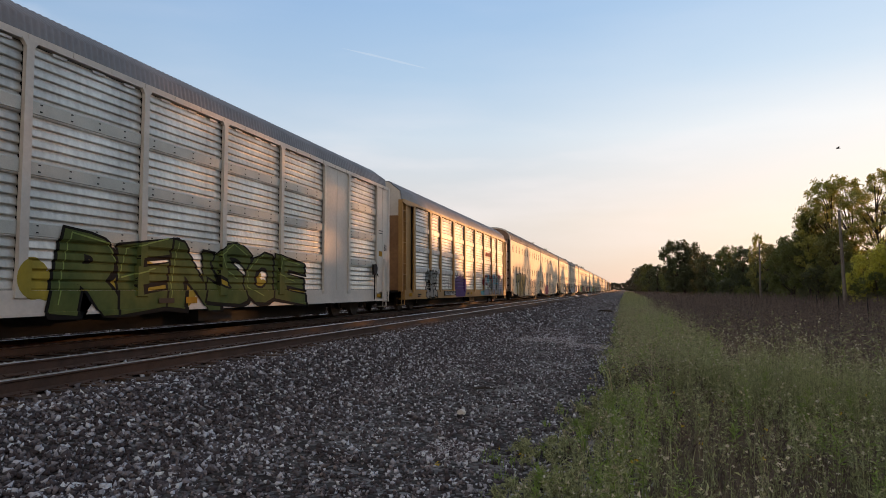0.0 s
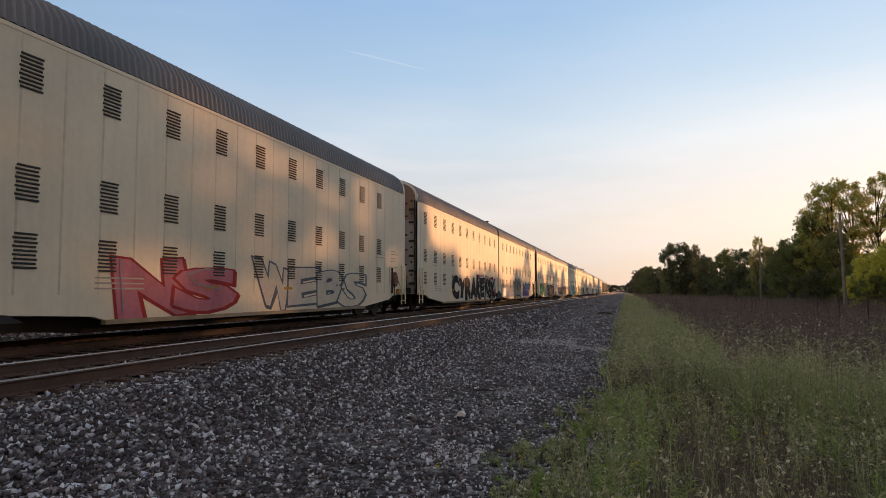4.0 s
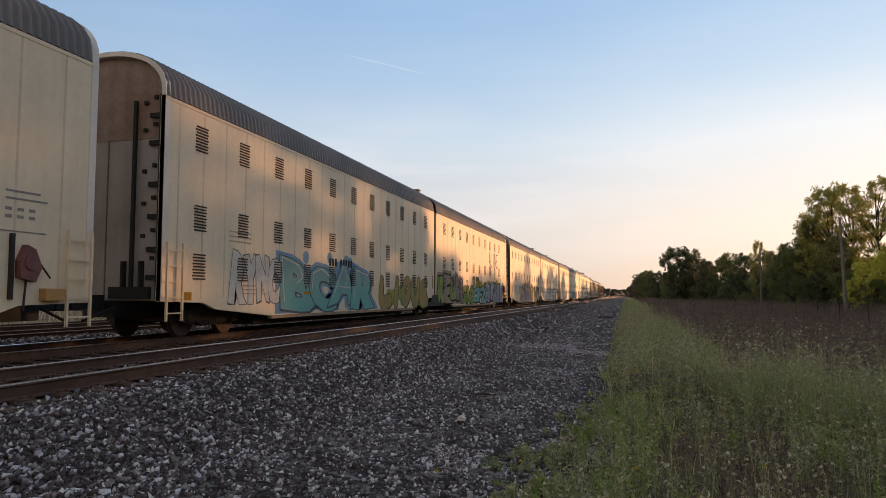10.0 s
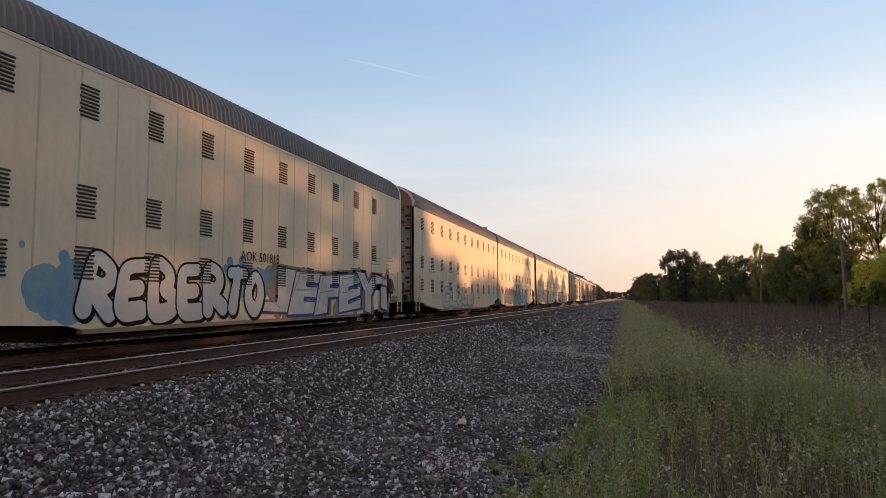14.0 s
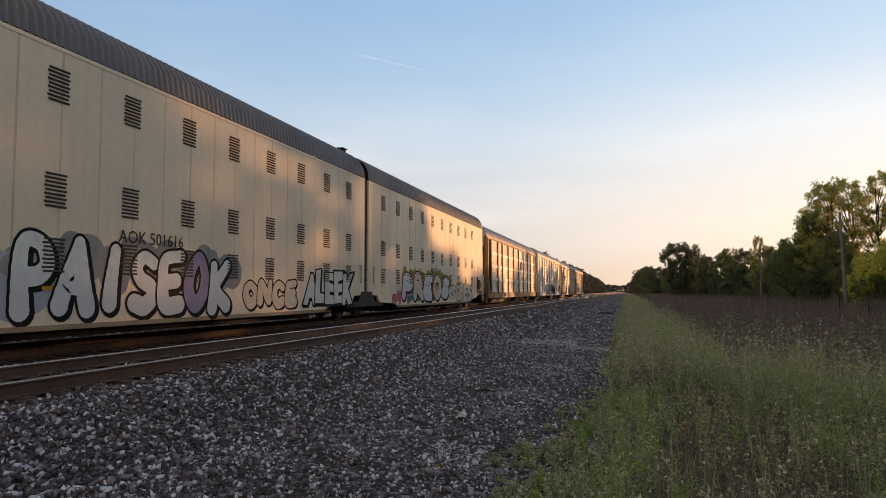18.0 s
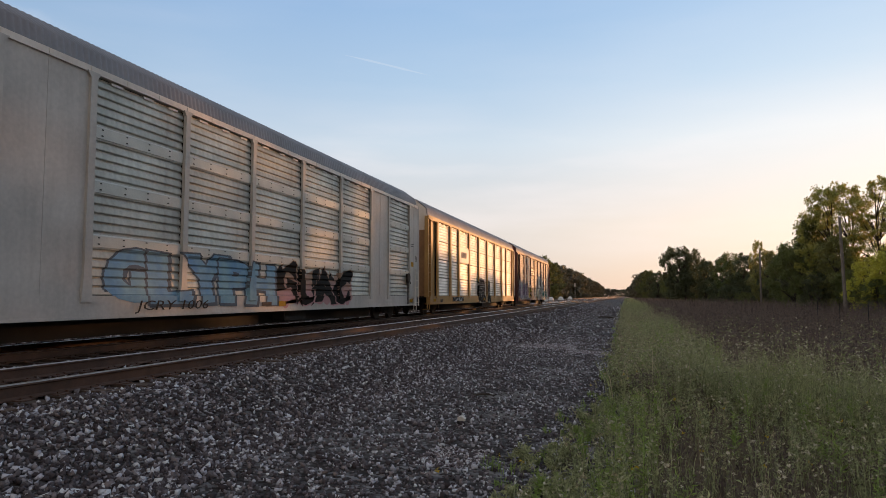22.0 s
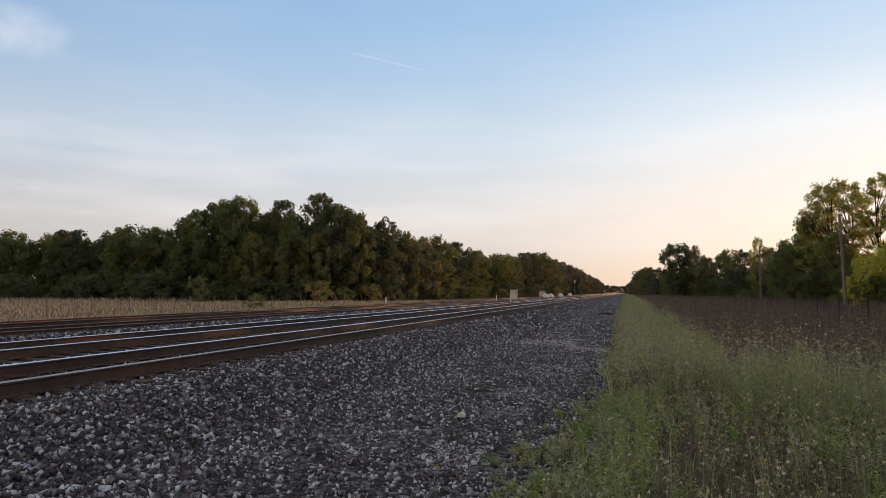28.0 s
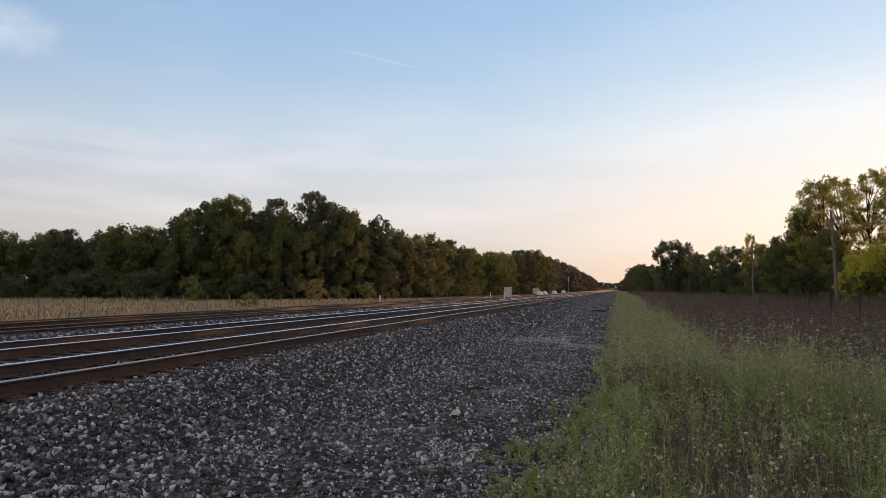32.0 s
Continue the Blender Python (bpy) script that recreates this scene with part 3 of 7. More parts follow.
def autorack(start, style, label):
    """A bi-level or tri-level autorack with screened sides. Local y runs back from its front end, z up from the railhead."""
    car = tagged(new("autorack_car"), label, "freight car", "freight train")
    car["start"] = start
    paint = {"yellow": M_YELLOW, "maroon": M_MAROON, "silver": M_SILVER}[style]
    grimy = start == H_AT
    gal = {"yellow": M_GALV, "silver": M_GALV_WHITE, "maroon": M_DUSTY}[style] if start != J_AT else M_SHINY
    if grimy:
        paint, gal = M_GRIMY, M_WEATHERED
    if start == I_AT:
        paint, gal = M_DULLGREY, M_WEATHERED
    z_sill, z_deck, z_eave = 0.56, 0.97, 4.84
    if style == "silver":
        z_eave = 5.05
    z_top = 5.98 if style == "silver" else 5.88
    L = CAR_LEN
    # frame
    b = Builder().box(1.40, WALL + 0.03, 0.35, L - 0.35, z_sill, z_deck).box(1.3, WALL + 0.06, 0.35, L - 0.35, z_sill - 0.02, z_sill + 0.03)
    part("side_sill", b.data("side_sill", paint), car)
    part("side_sill", Builder().box(-WALL, -1.4, 0.2, L - 0.2, z_sill, z_deck).data("side_sill", paint), car)
    part("deck", Builder().box(-1.4, 1.4, 0.2, L - 0.2, 0.86, 0.97).data("deck", M_BLACK), car)
    part("centre_sill", Builder().box(-0.35, 0.35, 0.0, L, 0.45, 0.86).box(-0.9, 0.9, 4.6, L - 4.6, 0.17, 0.5).box(0.9, 1.3, 14.2, 15.6, 0.25, 0.75).data("centre_sill", M_BLACK), car, "dark underframe with brake gear")
    for y in (2.75, L - 2.75):
        truck(car, y)
    coupler(car, 0.0, -1)
    coupler(car, L, 1)
    # roof, eave rail, ends
    part("roof", roof_data("roof", L - 0.3, 1.5, z_eave + 0.1, z_top, 0.145, 0.022, M_ROOF, 0), car, "ribbed galvanised roof", (0, 0.15, 0))
    eave = Builder().box(1.44, WALL + 0.05, 0.2, L - 0.2, z_eave, z_eave + 0.12)
    for i in range(28):
        eave.box(WALL + 0.05, WALL + 0.062, 0.7 + i * 0.93, 0.76 + i * 0.93, z_eave + 0.02, z_eave + 0.1)
    part("eave_rail", eave.data("eave_rail", paint if style != "silver" else M_SILVER), car)
    part("side_wall", Builder().box(-WALL, -1.5, 0.3, L - 0.3, z_deck, z_eave + 0.12).data("side_wall", gal), car)
    for y0, sgn in ((0.0, 1), (L, -1)):
        arc = roof_facets(1.47, z_eave + 0.1, z_top - 0.02)
        low = [p for p in arc if p[1] >= 4.3]
        e = Builder().prism([(1.47, 0.95), (1.47, 4.25), (-1.47, 4.25), (-1.47, 0.95)], 1, y0 + 0.10 * sgn, y0 + 0.2 * sgn)
        part("end_door", e.data("end_door", (M_ENDGRIMY if grimy else M_ENDYELLOW) if style == "yellow" else paint), car, "folding end doors stained brown")
        e = Builder().prism([(1.47, 4.25)] + low + [(-1.47, 4.25)], 1, y0 + 0.12 * sgn, y0 + 0.22 * sgn)
        part("end_cap", e.data("end_cap", M_MAROON if style == "maroon" else M_SILVER), car, "oxide-red end cap" if style == "maroon" else "pale grey end cap with faded stencils")
        s = Builder()
        for x in (() if style == "yellow" else (0.0, -0.75, 0.75)):
            s.box(x - 0.012, x + 0.009, y0 + 0.08 * sgn, y0 + 0.11 * sgn, 1.0, 4.2)
        s.box(-0.5, 0.4, y0 + 0.105 * sgn, y0 + 0.118 * sgn, 4.62, 4.65)
        for k in range(9):
            s.box(-0.5 + 0.1 * k, -0.44 + 0.1 * k, y0 + 0.105 * sgn, y0 + 0.118 * sgn, 4.54, 4.59)
        s.box(-0.3, 0.25, y0 + 0.092 * sgn, y0 + 0.101 * sgn, 4.10, 4.13).box(-0.3, 0.1, y0 + 0.092 * sgn, y0 + 0.101 * sgn, 3.92, 3.95)
        s.box(0.25, 0.27, y0 + 0.09 * sgn, y0 + 0.12 * sgn, 4.95, 5.35).box(-0.3, 0.26, y0 + 0.09 * sgn, y0 + 0.12 * sgn, 4.94, 4.96)
        part("door_marks", s.data("door_marks", M_TRUCK), car, "dark stencils and grab iron on the end")["kind"] = "stuff"
        fr = Builder().box(1.40, WALL + 0.04, y0, y0 + 0.12 * sgn, 0.9, z_eave + 0.1)
        part("corner_post", fr.data("corner_post", paint), car)
        st = Builder()
        for zz in (0.62, 0.32):
            st.box(1.25, 1.52, y0 + 0.15 * sgn, y0 + 0.55 * sgn, zz - 0.02, zz)
        for yy in (0.15, 0.55):
            st.box(1.48, 1.52, y0 + yy * sgn - 0.015, y0 + yy * sgn + 0.015, 0.30, 0.95)
        part("stirrup_step", st.data("stirrup_step", paint), car)
    posts = list(POSTS)
    if style == "silver":
        for y0, y1 in ((0.12, 1.5), (4.42, 6.36), (20.42, 22.4), (25.2, L - 0.12)):
            d = Builder().box(1.44, WALL + 0.012, y0, y1, z_deck, z_eave).box(WALL + 0.012, WALL + 0.02, (y0 + y1) / 2 - 0.012, (y0 + y1) / 2 + 0.012, z_deck, z_eave)
            part("door_panel", d.data("door_panel", paint), car, "smooth pale grey door panel")
        bays = [(1.5, 4.42), (6.36, 9.12), (9.12, 11.92), (11.92, 14.74), (14.74, 17.58), (17.58, 20.42), (22.4, 25.2)]
        posts = [1.5, 4.42, 6.36, 9.12, 11.92, 14.74, 17.58, 20.42, 22.4, 25.2]
        rows = 4
        for y0 in (0.25, L - 0.75):
            ladder(car, y0, y0 + 0.5, 0.5, 2.2, M_SILVER, 5, "pale grab-iron ladder")
        g = Builder().box(WALL + 0.02, WALL + 0.1, L - 1.9, L - 1.7, 1.55, 1.95).tube((WALL + 0.08, L - 1.8, 1.6), (WALL + 0.08, L - 1.8, 0.6), 0.025).tube((WALL + 0.1, L - 1.8, 1.75), (WALL + 0.1, L - 1.45, 1.5), 0.02).disc((WALL + 0.12, L - 1.8, 1.78), 0.2, 0, 0.012, 14)
        part("hand_brake", g.data("hand_brake", M_TRUCK), car, "rusty hand brake gear")
        bars(car, "notice", [(L - 1.2, L - 0.85, 2.3, 2.5), (L - 1.15, L - 0.85, 0.62, 0.9)], M_PAINT["amber"], "small yellow notice plate", x=WALL + 0.03)
        lettering(car, "BI", L - 0.62, 2.55, 0.36, M_PAINT["dark"], "black stencilled letters BI", x=WALL + 0.03)
        bars(car, "stencil", [(L - 1.2, L - 0.8, 3.2, 3.23), (L - 1.2, L - 0.8, 3.3, 3.33)], M_PAINT["dark"], x=WALL + 0.03)
    else:
        bays = list(zip(posts[:-1], posts[1:]))
        rows = 4
        for y0, sgn in ((0.62, 1), (L - 0.62, -1)):
            d = Builder().box(1.36, 1.46, min(y0 - sgn * 0.5, y0 + sgn * 1.1), max(y0 - sgn * 0.5, y0 + sgn * 1.1), z_deck, z_eave)
            part("corner_panel", d.data("corner_panel", paint), car)
        ladder(car, 0.04, 0.5, 0.95, 4.7, paint, 8, x=WALL)
        for y0 in (0.56, L - 0.56):
            part("corner_stile", Builder().box(1.40, WALL + 0.03, y0 - 0.045, y0 + 0.045, 0.9, z_eave).data("corner_stile", paint), car)
        brow = Builder().prism([(0.0, z_eave + 0.12), (-0.12, z_eave - 0.02), (0.5, z_eave - 0.12), (2.2, z_eave), (2.2, z_eave + 0.12)], 0, WALL + 0.05, WALL + 0.09)
        part("eave_brow", brow.data("eave_brow", paint), car)
        rail = Builder().tube((WALL + 0.05, L - 0.75, 4.92), (WALL + 0.05, L - 0.12, 4.86), 0.03).tube((WALL + 0.05, L - 0.12, 4.86), (WALL + 0.05, L - 0.02, 4.7), 0.03).tube((WALL + 0.05, L - 0.02, 4.7), (WALL + 0.05, L - 0.02, 1.0), 0.03)
        part("corner_rail", rail.data("corner_rail", M_BANDW if style == "yellow" else M_MAROON), car, "bent corner guard rail")
        ladder(car, L - 0.5, L - 0.04, 0.95, 4.7, paint, 8, x=WALL)
    hgt = (z_eave - 0.03 - z_deck) / rows
    banded = style != "yellow" or start != J_AT
    band_m = {"yellow": M_BANDW, "silver": M_BAND, "maroon": M_DUSTY}[style]
    for a, c in bays:
        for r in range(rows):
            part("panel", panel_data(c - a - 0.16, hgt - (0.0 if banded else 0.03), 5 if rows == 5 else 6, gal), car, "", (WALL - 0.06, a + 0.08, z_deck + r * hgt + 0.01))
            if banded and 0 < r:
                part("band", band_data(c - a - 0.2, band_m), car, "", (WALL - 0.045, a + 0.1, z_deck + r * hgt))
        for yy in (a + 0.5, (a + c) / 2, c - 0.6):
            part("clip", shared("clip", lambda: Builder().box(0, 0.02, 0, 0.3, 0, 0.05).data("clip", M_BANDW)), car, "", (WALL - 0.02, yy, z_eave - 0.075))
    car["banded"] = banded
    car["eave"], car["post"], car["posts"] = z_eave, (0.09 if style == "silver" else 0.126), posts
    # black sheet behind the panels, painting the shaded interior seen in their gaps
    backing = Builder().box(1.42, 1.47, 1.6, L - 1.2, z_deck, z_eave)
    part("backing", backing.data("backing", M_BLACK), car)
    for y in posts:
        part("post", post_data(paint, z_deck - 0.12, z_eave + 0.02, 0.15 if style == "silver" else 0.21), car, "", (WALL - 0.01, y, 0))
    # stencils and small plates on the sill
    bars(car, "stencil", [(2.2, 2.75, 0.72, 0.78), (2.2, 2.6, 0.64, 0.69), (12.4, 12.9, 0.7, 0.8)], M_BLACK, x=WALL + 0.068)
    bars(car, "reflector", [(0.9, 1.35, 0.68, 0.82), (L / 2, L / 2 + 0.4, 0.68, 0.82), (L - 1.5, L - 1.1, 0.68, 0.82)], M_PAINT["amber"], "yellow reflective plate", x=WALL + 0.068)
    return car


VENT_Z = (4.56, 2.73, 1.62)


def vent_data():
    def make():
        b = Builder()
        # raised near-black bars, painting the shade inside the louvre slits
        for i in range(9):
            z, o = -0.31 + 0.62 * (i + 0.5) / 9, 0.012 * (-1) ** i
            b.prism([(-0.004, z - 0.017), (0.019, z - 0.018), (0.021, z - 0.010), (0.017, z + 0.016), (-0.004, z + 0.017)], 1, -0.22 + o, 0.22 + o)
        return b.data("louvre_vent", M_DARKVENT)
    return shared("vent", make)


def twin_unit(start, label):
    """A tall two-unit articulated autorack, smooth cream sides with rows of louvres; the units share the middle bogie."""
    car = tagged(new("articulated_autorack_car"), label, "freight car", "freight train")
    car["start"] = start
    for u, (y0, y1) in enumerate(((0.0, 20.86), (21.28, 42.32))):
        out, inn = (y0, y1) if u == 0 else (y1, y0)
        s = 1 if u == 0 else -1
        L = y1 - y0
        outline = [(out, 5.24), (out, 0.84), (out + 1.5 * s, 0.8), (out + 2.0 * s, 0.64), (out + 4.6 * s, 0.42), (inn - 3.4 * s, 0.42), (inn - 3.1 * s, 0.5), (inn - 1.2 * s, 0.58), (inn - 0.95 * s, 0.86), (inn, 0.86), (inn, 5.24)]
        b = Builder().prism(outline, 0, 1.45, WALL)
        body = part("unit_body", b.data("unit_body", M_CREAM), car, "smooth cream-painted side wall with vertical seams")
        part("side_wall", Builder().prism(outline, 0, -WALL, -1.45).data("side_wall", M_CREAM), car)
        sill = Builder()
        sill.box(1.44, WALL + 0.012, min(out + 4.6 * s, inn - 3.4 * s), max(out + 4.6 * s, inn - 3.4 * s), 0.34, 0.43)
        part("sill_strip", sill.data("sill_strip", M_SILLTAN), car, "tan sill strip with worn edge")
        seams = Builder()
        y = y0 + 0.5
        while y < y1 - 0.2:
            seams.box(WALL - 0.002, WALL + 0.0012, y - 0.024, y + 0.024, 0.9, 5.17)
            y += 0.9
        part("seams", seams.data("seams", M_SEAM), body)
        part("eave_strip", Builder().box(WALL - 0.002, WALL + 0.012, y0, y1, 5.17, 5.24).data("eave_strip", M_CREAM), body)
        part("roof", roof_data("arched_roof", L, WALL - 0.012, 5.24, 6.31, 0.185, 0.046, M_ROOF_TWIN, 0.72, 12), car, "arched grey roof with deep ribs", (0, y0, 0))
        part("floor", Builder().box(-1.45, 1.45, y0 + 0.2, y1 - 0.2, 0.86, 0.98).box(-0.4, 0.4, y0, y1, 0.5, 0.86).box(-1.0, 1.0, min(out + 4.6 * s, inn - 3.4 * s), max(out + 4.6 * s, inn - 3.4 * s), 0.17, 0.5).data("floor", M_BLACK), car)
        # vents
        first, count = (1.30, 11) if u == 0 else (22.865, 10)
        for i in range(count):
            for z in VENT_Z:
                part("louvre_vent", vent_data(), body, "", (WALL, first + 1.805 * i, z))
        # ends: outer end with doors and hinges, inner end black diaphragm
        arc = roof_arc(1.5, 5.24, 6.26, 18, 0.72)
        for x0, x1 in ((0.02, 1.5), (-1.5, -0.02)):
            e = Builder().box(x0, x1, min(out + 0.16 * s, out + 0.24 * s), max(out + 0.16 * s, out + 0.24 * s), 0.85, 4.35)
            part("end_door", e.data("end_door", M_ENDDOOR), car, "pale grey end door with hinges")
        e = Builder().prism([(1.5, 4.36)] + arc + [(-1.5, 4.36)], 1, out + 0.16 * s, out + 0.24 * s)
        part("end_door_top", e.data("end_door_top", M_ENDRUST), car, "rust-stained upper end door")
        # black sheet that paints the shade in the gap between the doors
        part("end_backing", Builder().box(-1.4, 1.4, min(out + 0.25 * s, out + 0.27 * s), max(out + 0.25 * s, out + 0.27 * s), 0.85, 5.2).data("end_backing", M_BLACK), car)
        fr = Builder()
        fr.box(1.44, WALL + 0.01, out, out + 0.16 * s, 0.85, 5.24)
        fr.box(-WALL, -1.44, out, out + 0.16 * s, 0.85, 5.24)
        a2 = roof_arc(WALL + 0.01, 5.24, 6.32, 18, 0.72)
        a3 = roof_arc(1.46, 5.24, 6.22, 18, 0.72)
        fr.prism(a2 + a3[::-1], 1, out, out + 0.16 * s)
        part("end_frame", fr.data("end_frame", M_SILVER), car)
        for x in (0.71, -0.71):
            part("locking_bar", Builder().box(x - 0.035, x + 0.035, out + 0.09 * s, out + 0.16 * s, 1.0, 5.2).data("locking_bar", M_BLACK), car, "dark vertical locking bar")
        # black strip drawn for the shaded gap between door and wall
        part("door_rail", Builder().box(1.36, 1.43, out + 0.06 * s, out + 0.16 * s, 0.9, 5.3).data("door_rail", M_BLACK), car)
        part("end_platform", Builder().box(0.2, 1.2, out + 0.05 * s, out + 0.16 * s, 0.9, 1.15).box(0.5, 0.56, out + 0.04 * s, out + 0.16 * s, 1.15, 1.7).box(0.95, 1.01, out + 0.04 * s, out + 0.16 * s, 1.15, 1.7).data("end_platform", M_BLACK), car, "dark end platform with grab posts")
        hinge = shared(("hinge", s), lambda: Builder().box(1.1, 1.4, 0.08 * s, 0.17 * s, 0, 0.1).data("hinge", M_BLACK))
        latch = shared(("latch", s), lambda: Builder().box(-0.04, 0.04, 0.10 * s, 0.165 * s, 0, 0.08).data("latch", M_BLACK))
        for z in (1.3, 1.9, 2.6, 3.3, 4.2, 4.8):
            part("hinge", hinge, car, "", (0, out, z))
            part("latch", latch, car, "", (0.97, out, z + 0.3))
            part("latch", latch, car, "", (1.22, out, z + 0.42))
        part("inner_end", Builder().prism([(1.45, 0.7)] + roof_arc(1.45, 5.2, 6.2, 12, 0.72) + [(-1.45, 0.7)], 1, inn - 0.1 * s, inn - 0.04 * s).data("inner_end", M_BLACK), car)
        ladder(car, min(out + 0.1 * s, out + 0.62 * s), max(out + 0.1 * s, out + 0.62 * s), 0.42, 2.1, M_CREAM, 5, "pale grab-iron ladder")
        bars(car, "reflector", [(min(out + 0.7 * s, out + 1.05 * s), max(out + 0.7 * s, out + 1.05 * s), 0.86, 1.04)] + [(y0 + k, y0 + k + 0.5, 1.02, 1.09) for k in (6.5, 10.2, 14.0)], M_PAINT["amber"], "yellow reflective plate", x=WALL + 0.008)
        bars(car, "stencil", [(out + 3.0 * s - 0.5, out + 3.0 * s + 0.5, 2.3 + 0.12 * k, 2.33 + 0.12 * k) for k in range(3)] + [(y0 + 3.1, y0 + 4.4, 1.0 + 0.1 * k, 1.03 + 0.1 * k) for k in range(3)], M_CREAM_SEAM, "faded stencil lines", x=WALL + 0.008)
        truck(car, out + 2.6 * s)
        coupler(car, out, -s)
    # roof vent cap over the joint, middle bogie, bellows
    part("roof_hatch", Builder().box(0.25, 0.8, 20.45, 20.8, 6.15, 6.36).box(0.2, 0.86, 20.4, 20.84, 6.36, 6.39).data("roof_hatch", M_BLACK), car)
    part("bellows", Builder().prism([(1.47, 0.75)] + roof_arc(1.47, 5.2, 6.1, 12, 0.72) + [(-1.47, 0.75)], 1, 20.8, 21.34).data("bellows", M_BLACK), car, "black diaphragm between the two units")
    for x in (0.9, -1.56):
        art = Builder().prism([(19.2, 0.45), (19.5, 0.60), (20.3, 0.64), (20.55, 1.0), (21.6, 1.0), (21.85, 0.64), (22.6, 0.58), (22.9, 0.45)], 0, x, x + 0.66)
        part("articulation", art.data("articulation", M_BLACK), car, "black articulation casting over the shared bogie")
    truck(car, 21.07)
    for y in (20.45, 21.75):
        part("grab_handle", Builder().tube((WALL + 0.04, y, 1.35), (WALL + 0.04, y, 1.95), 0.018).box(WALL, WALL + 0.05, y - 0.02, y + 0.02, 1.93, 1.97).box(WALL, WALL + 0.05, y - 0.02, y + 0.02, 1.33, 1.37).data("grab_handle", M_YELLOW), car, "yellow grab handle")
    if label.count("black and white"):
        part("placard", Builder().box(WALL - 0.001, WALL + 0.008, 23.0, 24.2, 0.62, 1.25).data("placard", M_BANDW), car, "white notice panel")
    # hand brake on the rear unit
    hb = Builder().box(WALL, WALL + 0.06, 40.6, 40.66, 0.9, 1.95).tube((WALL + 0.05, 40.9, 1.3), (WALL + 0.05, 40.86, 0.72), 0.018).tube((WALL + 0.1, 41.05, 1.55), (WALL + 0.12, 41.3, 1.25), 0.016)
    part("hand_brake", hb.data("hand_brake", M_TRUCK), car, "rusty hand brake rods and chain")
    gear = Builder().prism([(40.74, 1.24), (41.02, 1.18), (41.14, 1.42), (41.0, 1.72), (40.84, 1.78), (40.72, 1.52)], 0, WALL, WALL + 0.12).disc((WALL + 0.13, 40.92, 1.5), 0.13, 0, 0.015, 14)
    part("brake_gear", gear.data("brake_gear", M_FADEDRED), car, "faded red hand brake housing")
    part("brake_step", Builder().box(WALL, WALL + 0.14, 41.2, 41.6, 0.88, 1.08).data("brake_step", M_YELLOW), car, "yellow brake step")
    bars(car, "stencil", [(40.5, 41.15, 2.62, 2.65), (40.5, 41.3, 2.5, 2.53)] + [(40.5 + 0.22 * k, 40.62 + 0.22 * k, 2.2 + 0.12 * m_, 2.25 + 0.12 * m_) for k in range(3) for m_ in range(2)] + [(40.35, 41.3, 1.98, 2.0), (40.35, 40.38, 1.2, 1.98)], M_PAINT["grey"], "dark stencilled notices", x=WALL + 0.008)
    return car


# ---- painted lettering and murals ----
def paint(name, color, second=None):
    color = (min(0.85, color[0] * 1.08), color[1], color[2] * 0.87)
    m = mat("spray_" + name, color, 0.75, vary=0.3, scale=1.6, fine=10, bump=0.0, tint=second)
    m.node_tree.nodes["Principled BSDF"].inputs["Specular IOR Level"].default_value = 0.12
    return m


M_PAINT = {
    "amber": paint("amber", (0.55, 0.30, 0.03)), "white": paint("white", (0.82, 0.80, 0.76), (0.6, 0.57, 0.54)), "black": paint("black", (0.014, 0.013, 0.013)),
    "green": paint("green", (0.135, 0.165, 0.055), (0.07, 0.10, 0.03)), "lime": paint("lime", (0.34, 0.44, 0.14), (0.20, 0.28, 0.08)),
    "emerald": paint("emerald", (0.06, 0.34, 0.17), (0.04, 0.2, 0.10)), "yellow": paint("yellow", (0.50, 0.38, 0.05), (0.35, 0.28, 0.05)),
    "khaki": paint("khaki", (0.43, 0.34, 0.14), (0.33, 0.26, 0.12)), "forest": paint("forest", (0.05, 0.085, 0.03)), "red": paint("red", (0.42, 0.04, 0.03), (0.25, 0.03, 0.04)),
    "maroon": paint("maroon", (0.20, 0.035, 0.04)), "pink": paint("pink", (0.55, 0.2, 0.26)), "purple": paint("purple", (0.13, 0.07, 0.25)), "lilac": paint("lilac", (0.32, 0.28, 0.46)),
}
M_PAINT.update({
    "blue": paint("blue", (0.06, 0.14, 0.40), (0.05, 0.08, 0.25)), "sky": paint("sky", (0.27, 0.44, 0.56), (0.18, 0.33, 0.5)), "cyan": paint("cyan", (0.16, 0.45, 0.48), (0.1, 0.3, 0.4)),
    "teal": paint("teal", (0.07, 0.25, 0.25)), "grey": paint("grey", (0.36, 0.345, 0.34), (0.24, 0.23, 0.24)), "slate": paint("slate", (0.14, 0.17, 0.22)), "tan": paint("tan", (0.42, 0.33, 0.22)),
    "peach": paint("peach", (0.48, 0.29, 0.17), (0.3, 0.3, 0.32)), "rust": paint("rust", (0.24, 0.09, 0.04)), "cream": paint("cream", (0.74, 0.64, 0.5), (0.62, 0.52, 0.42)), "dark": paint("dark", (0.045, 0.042, 0.042)),
})


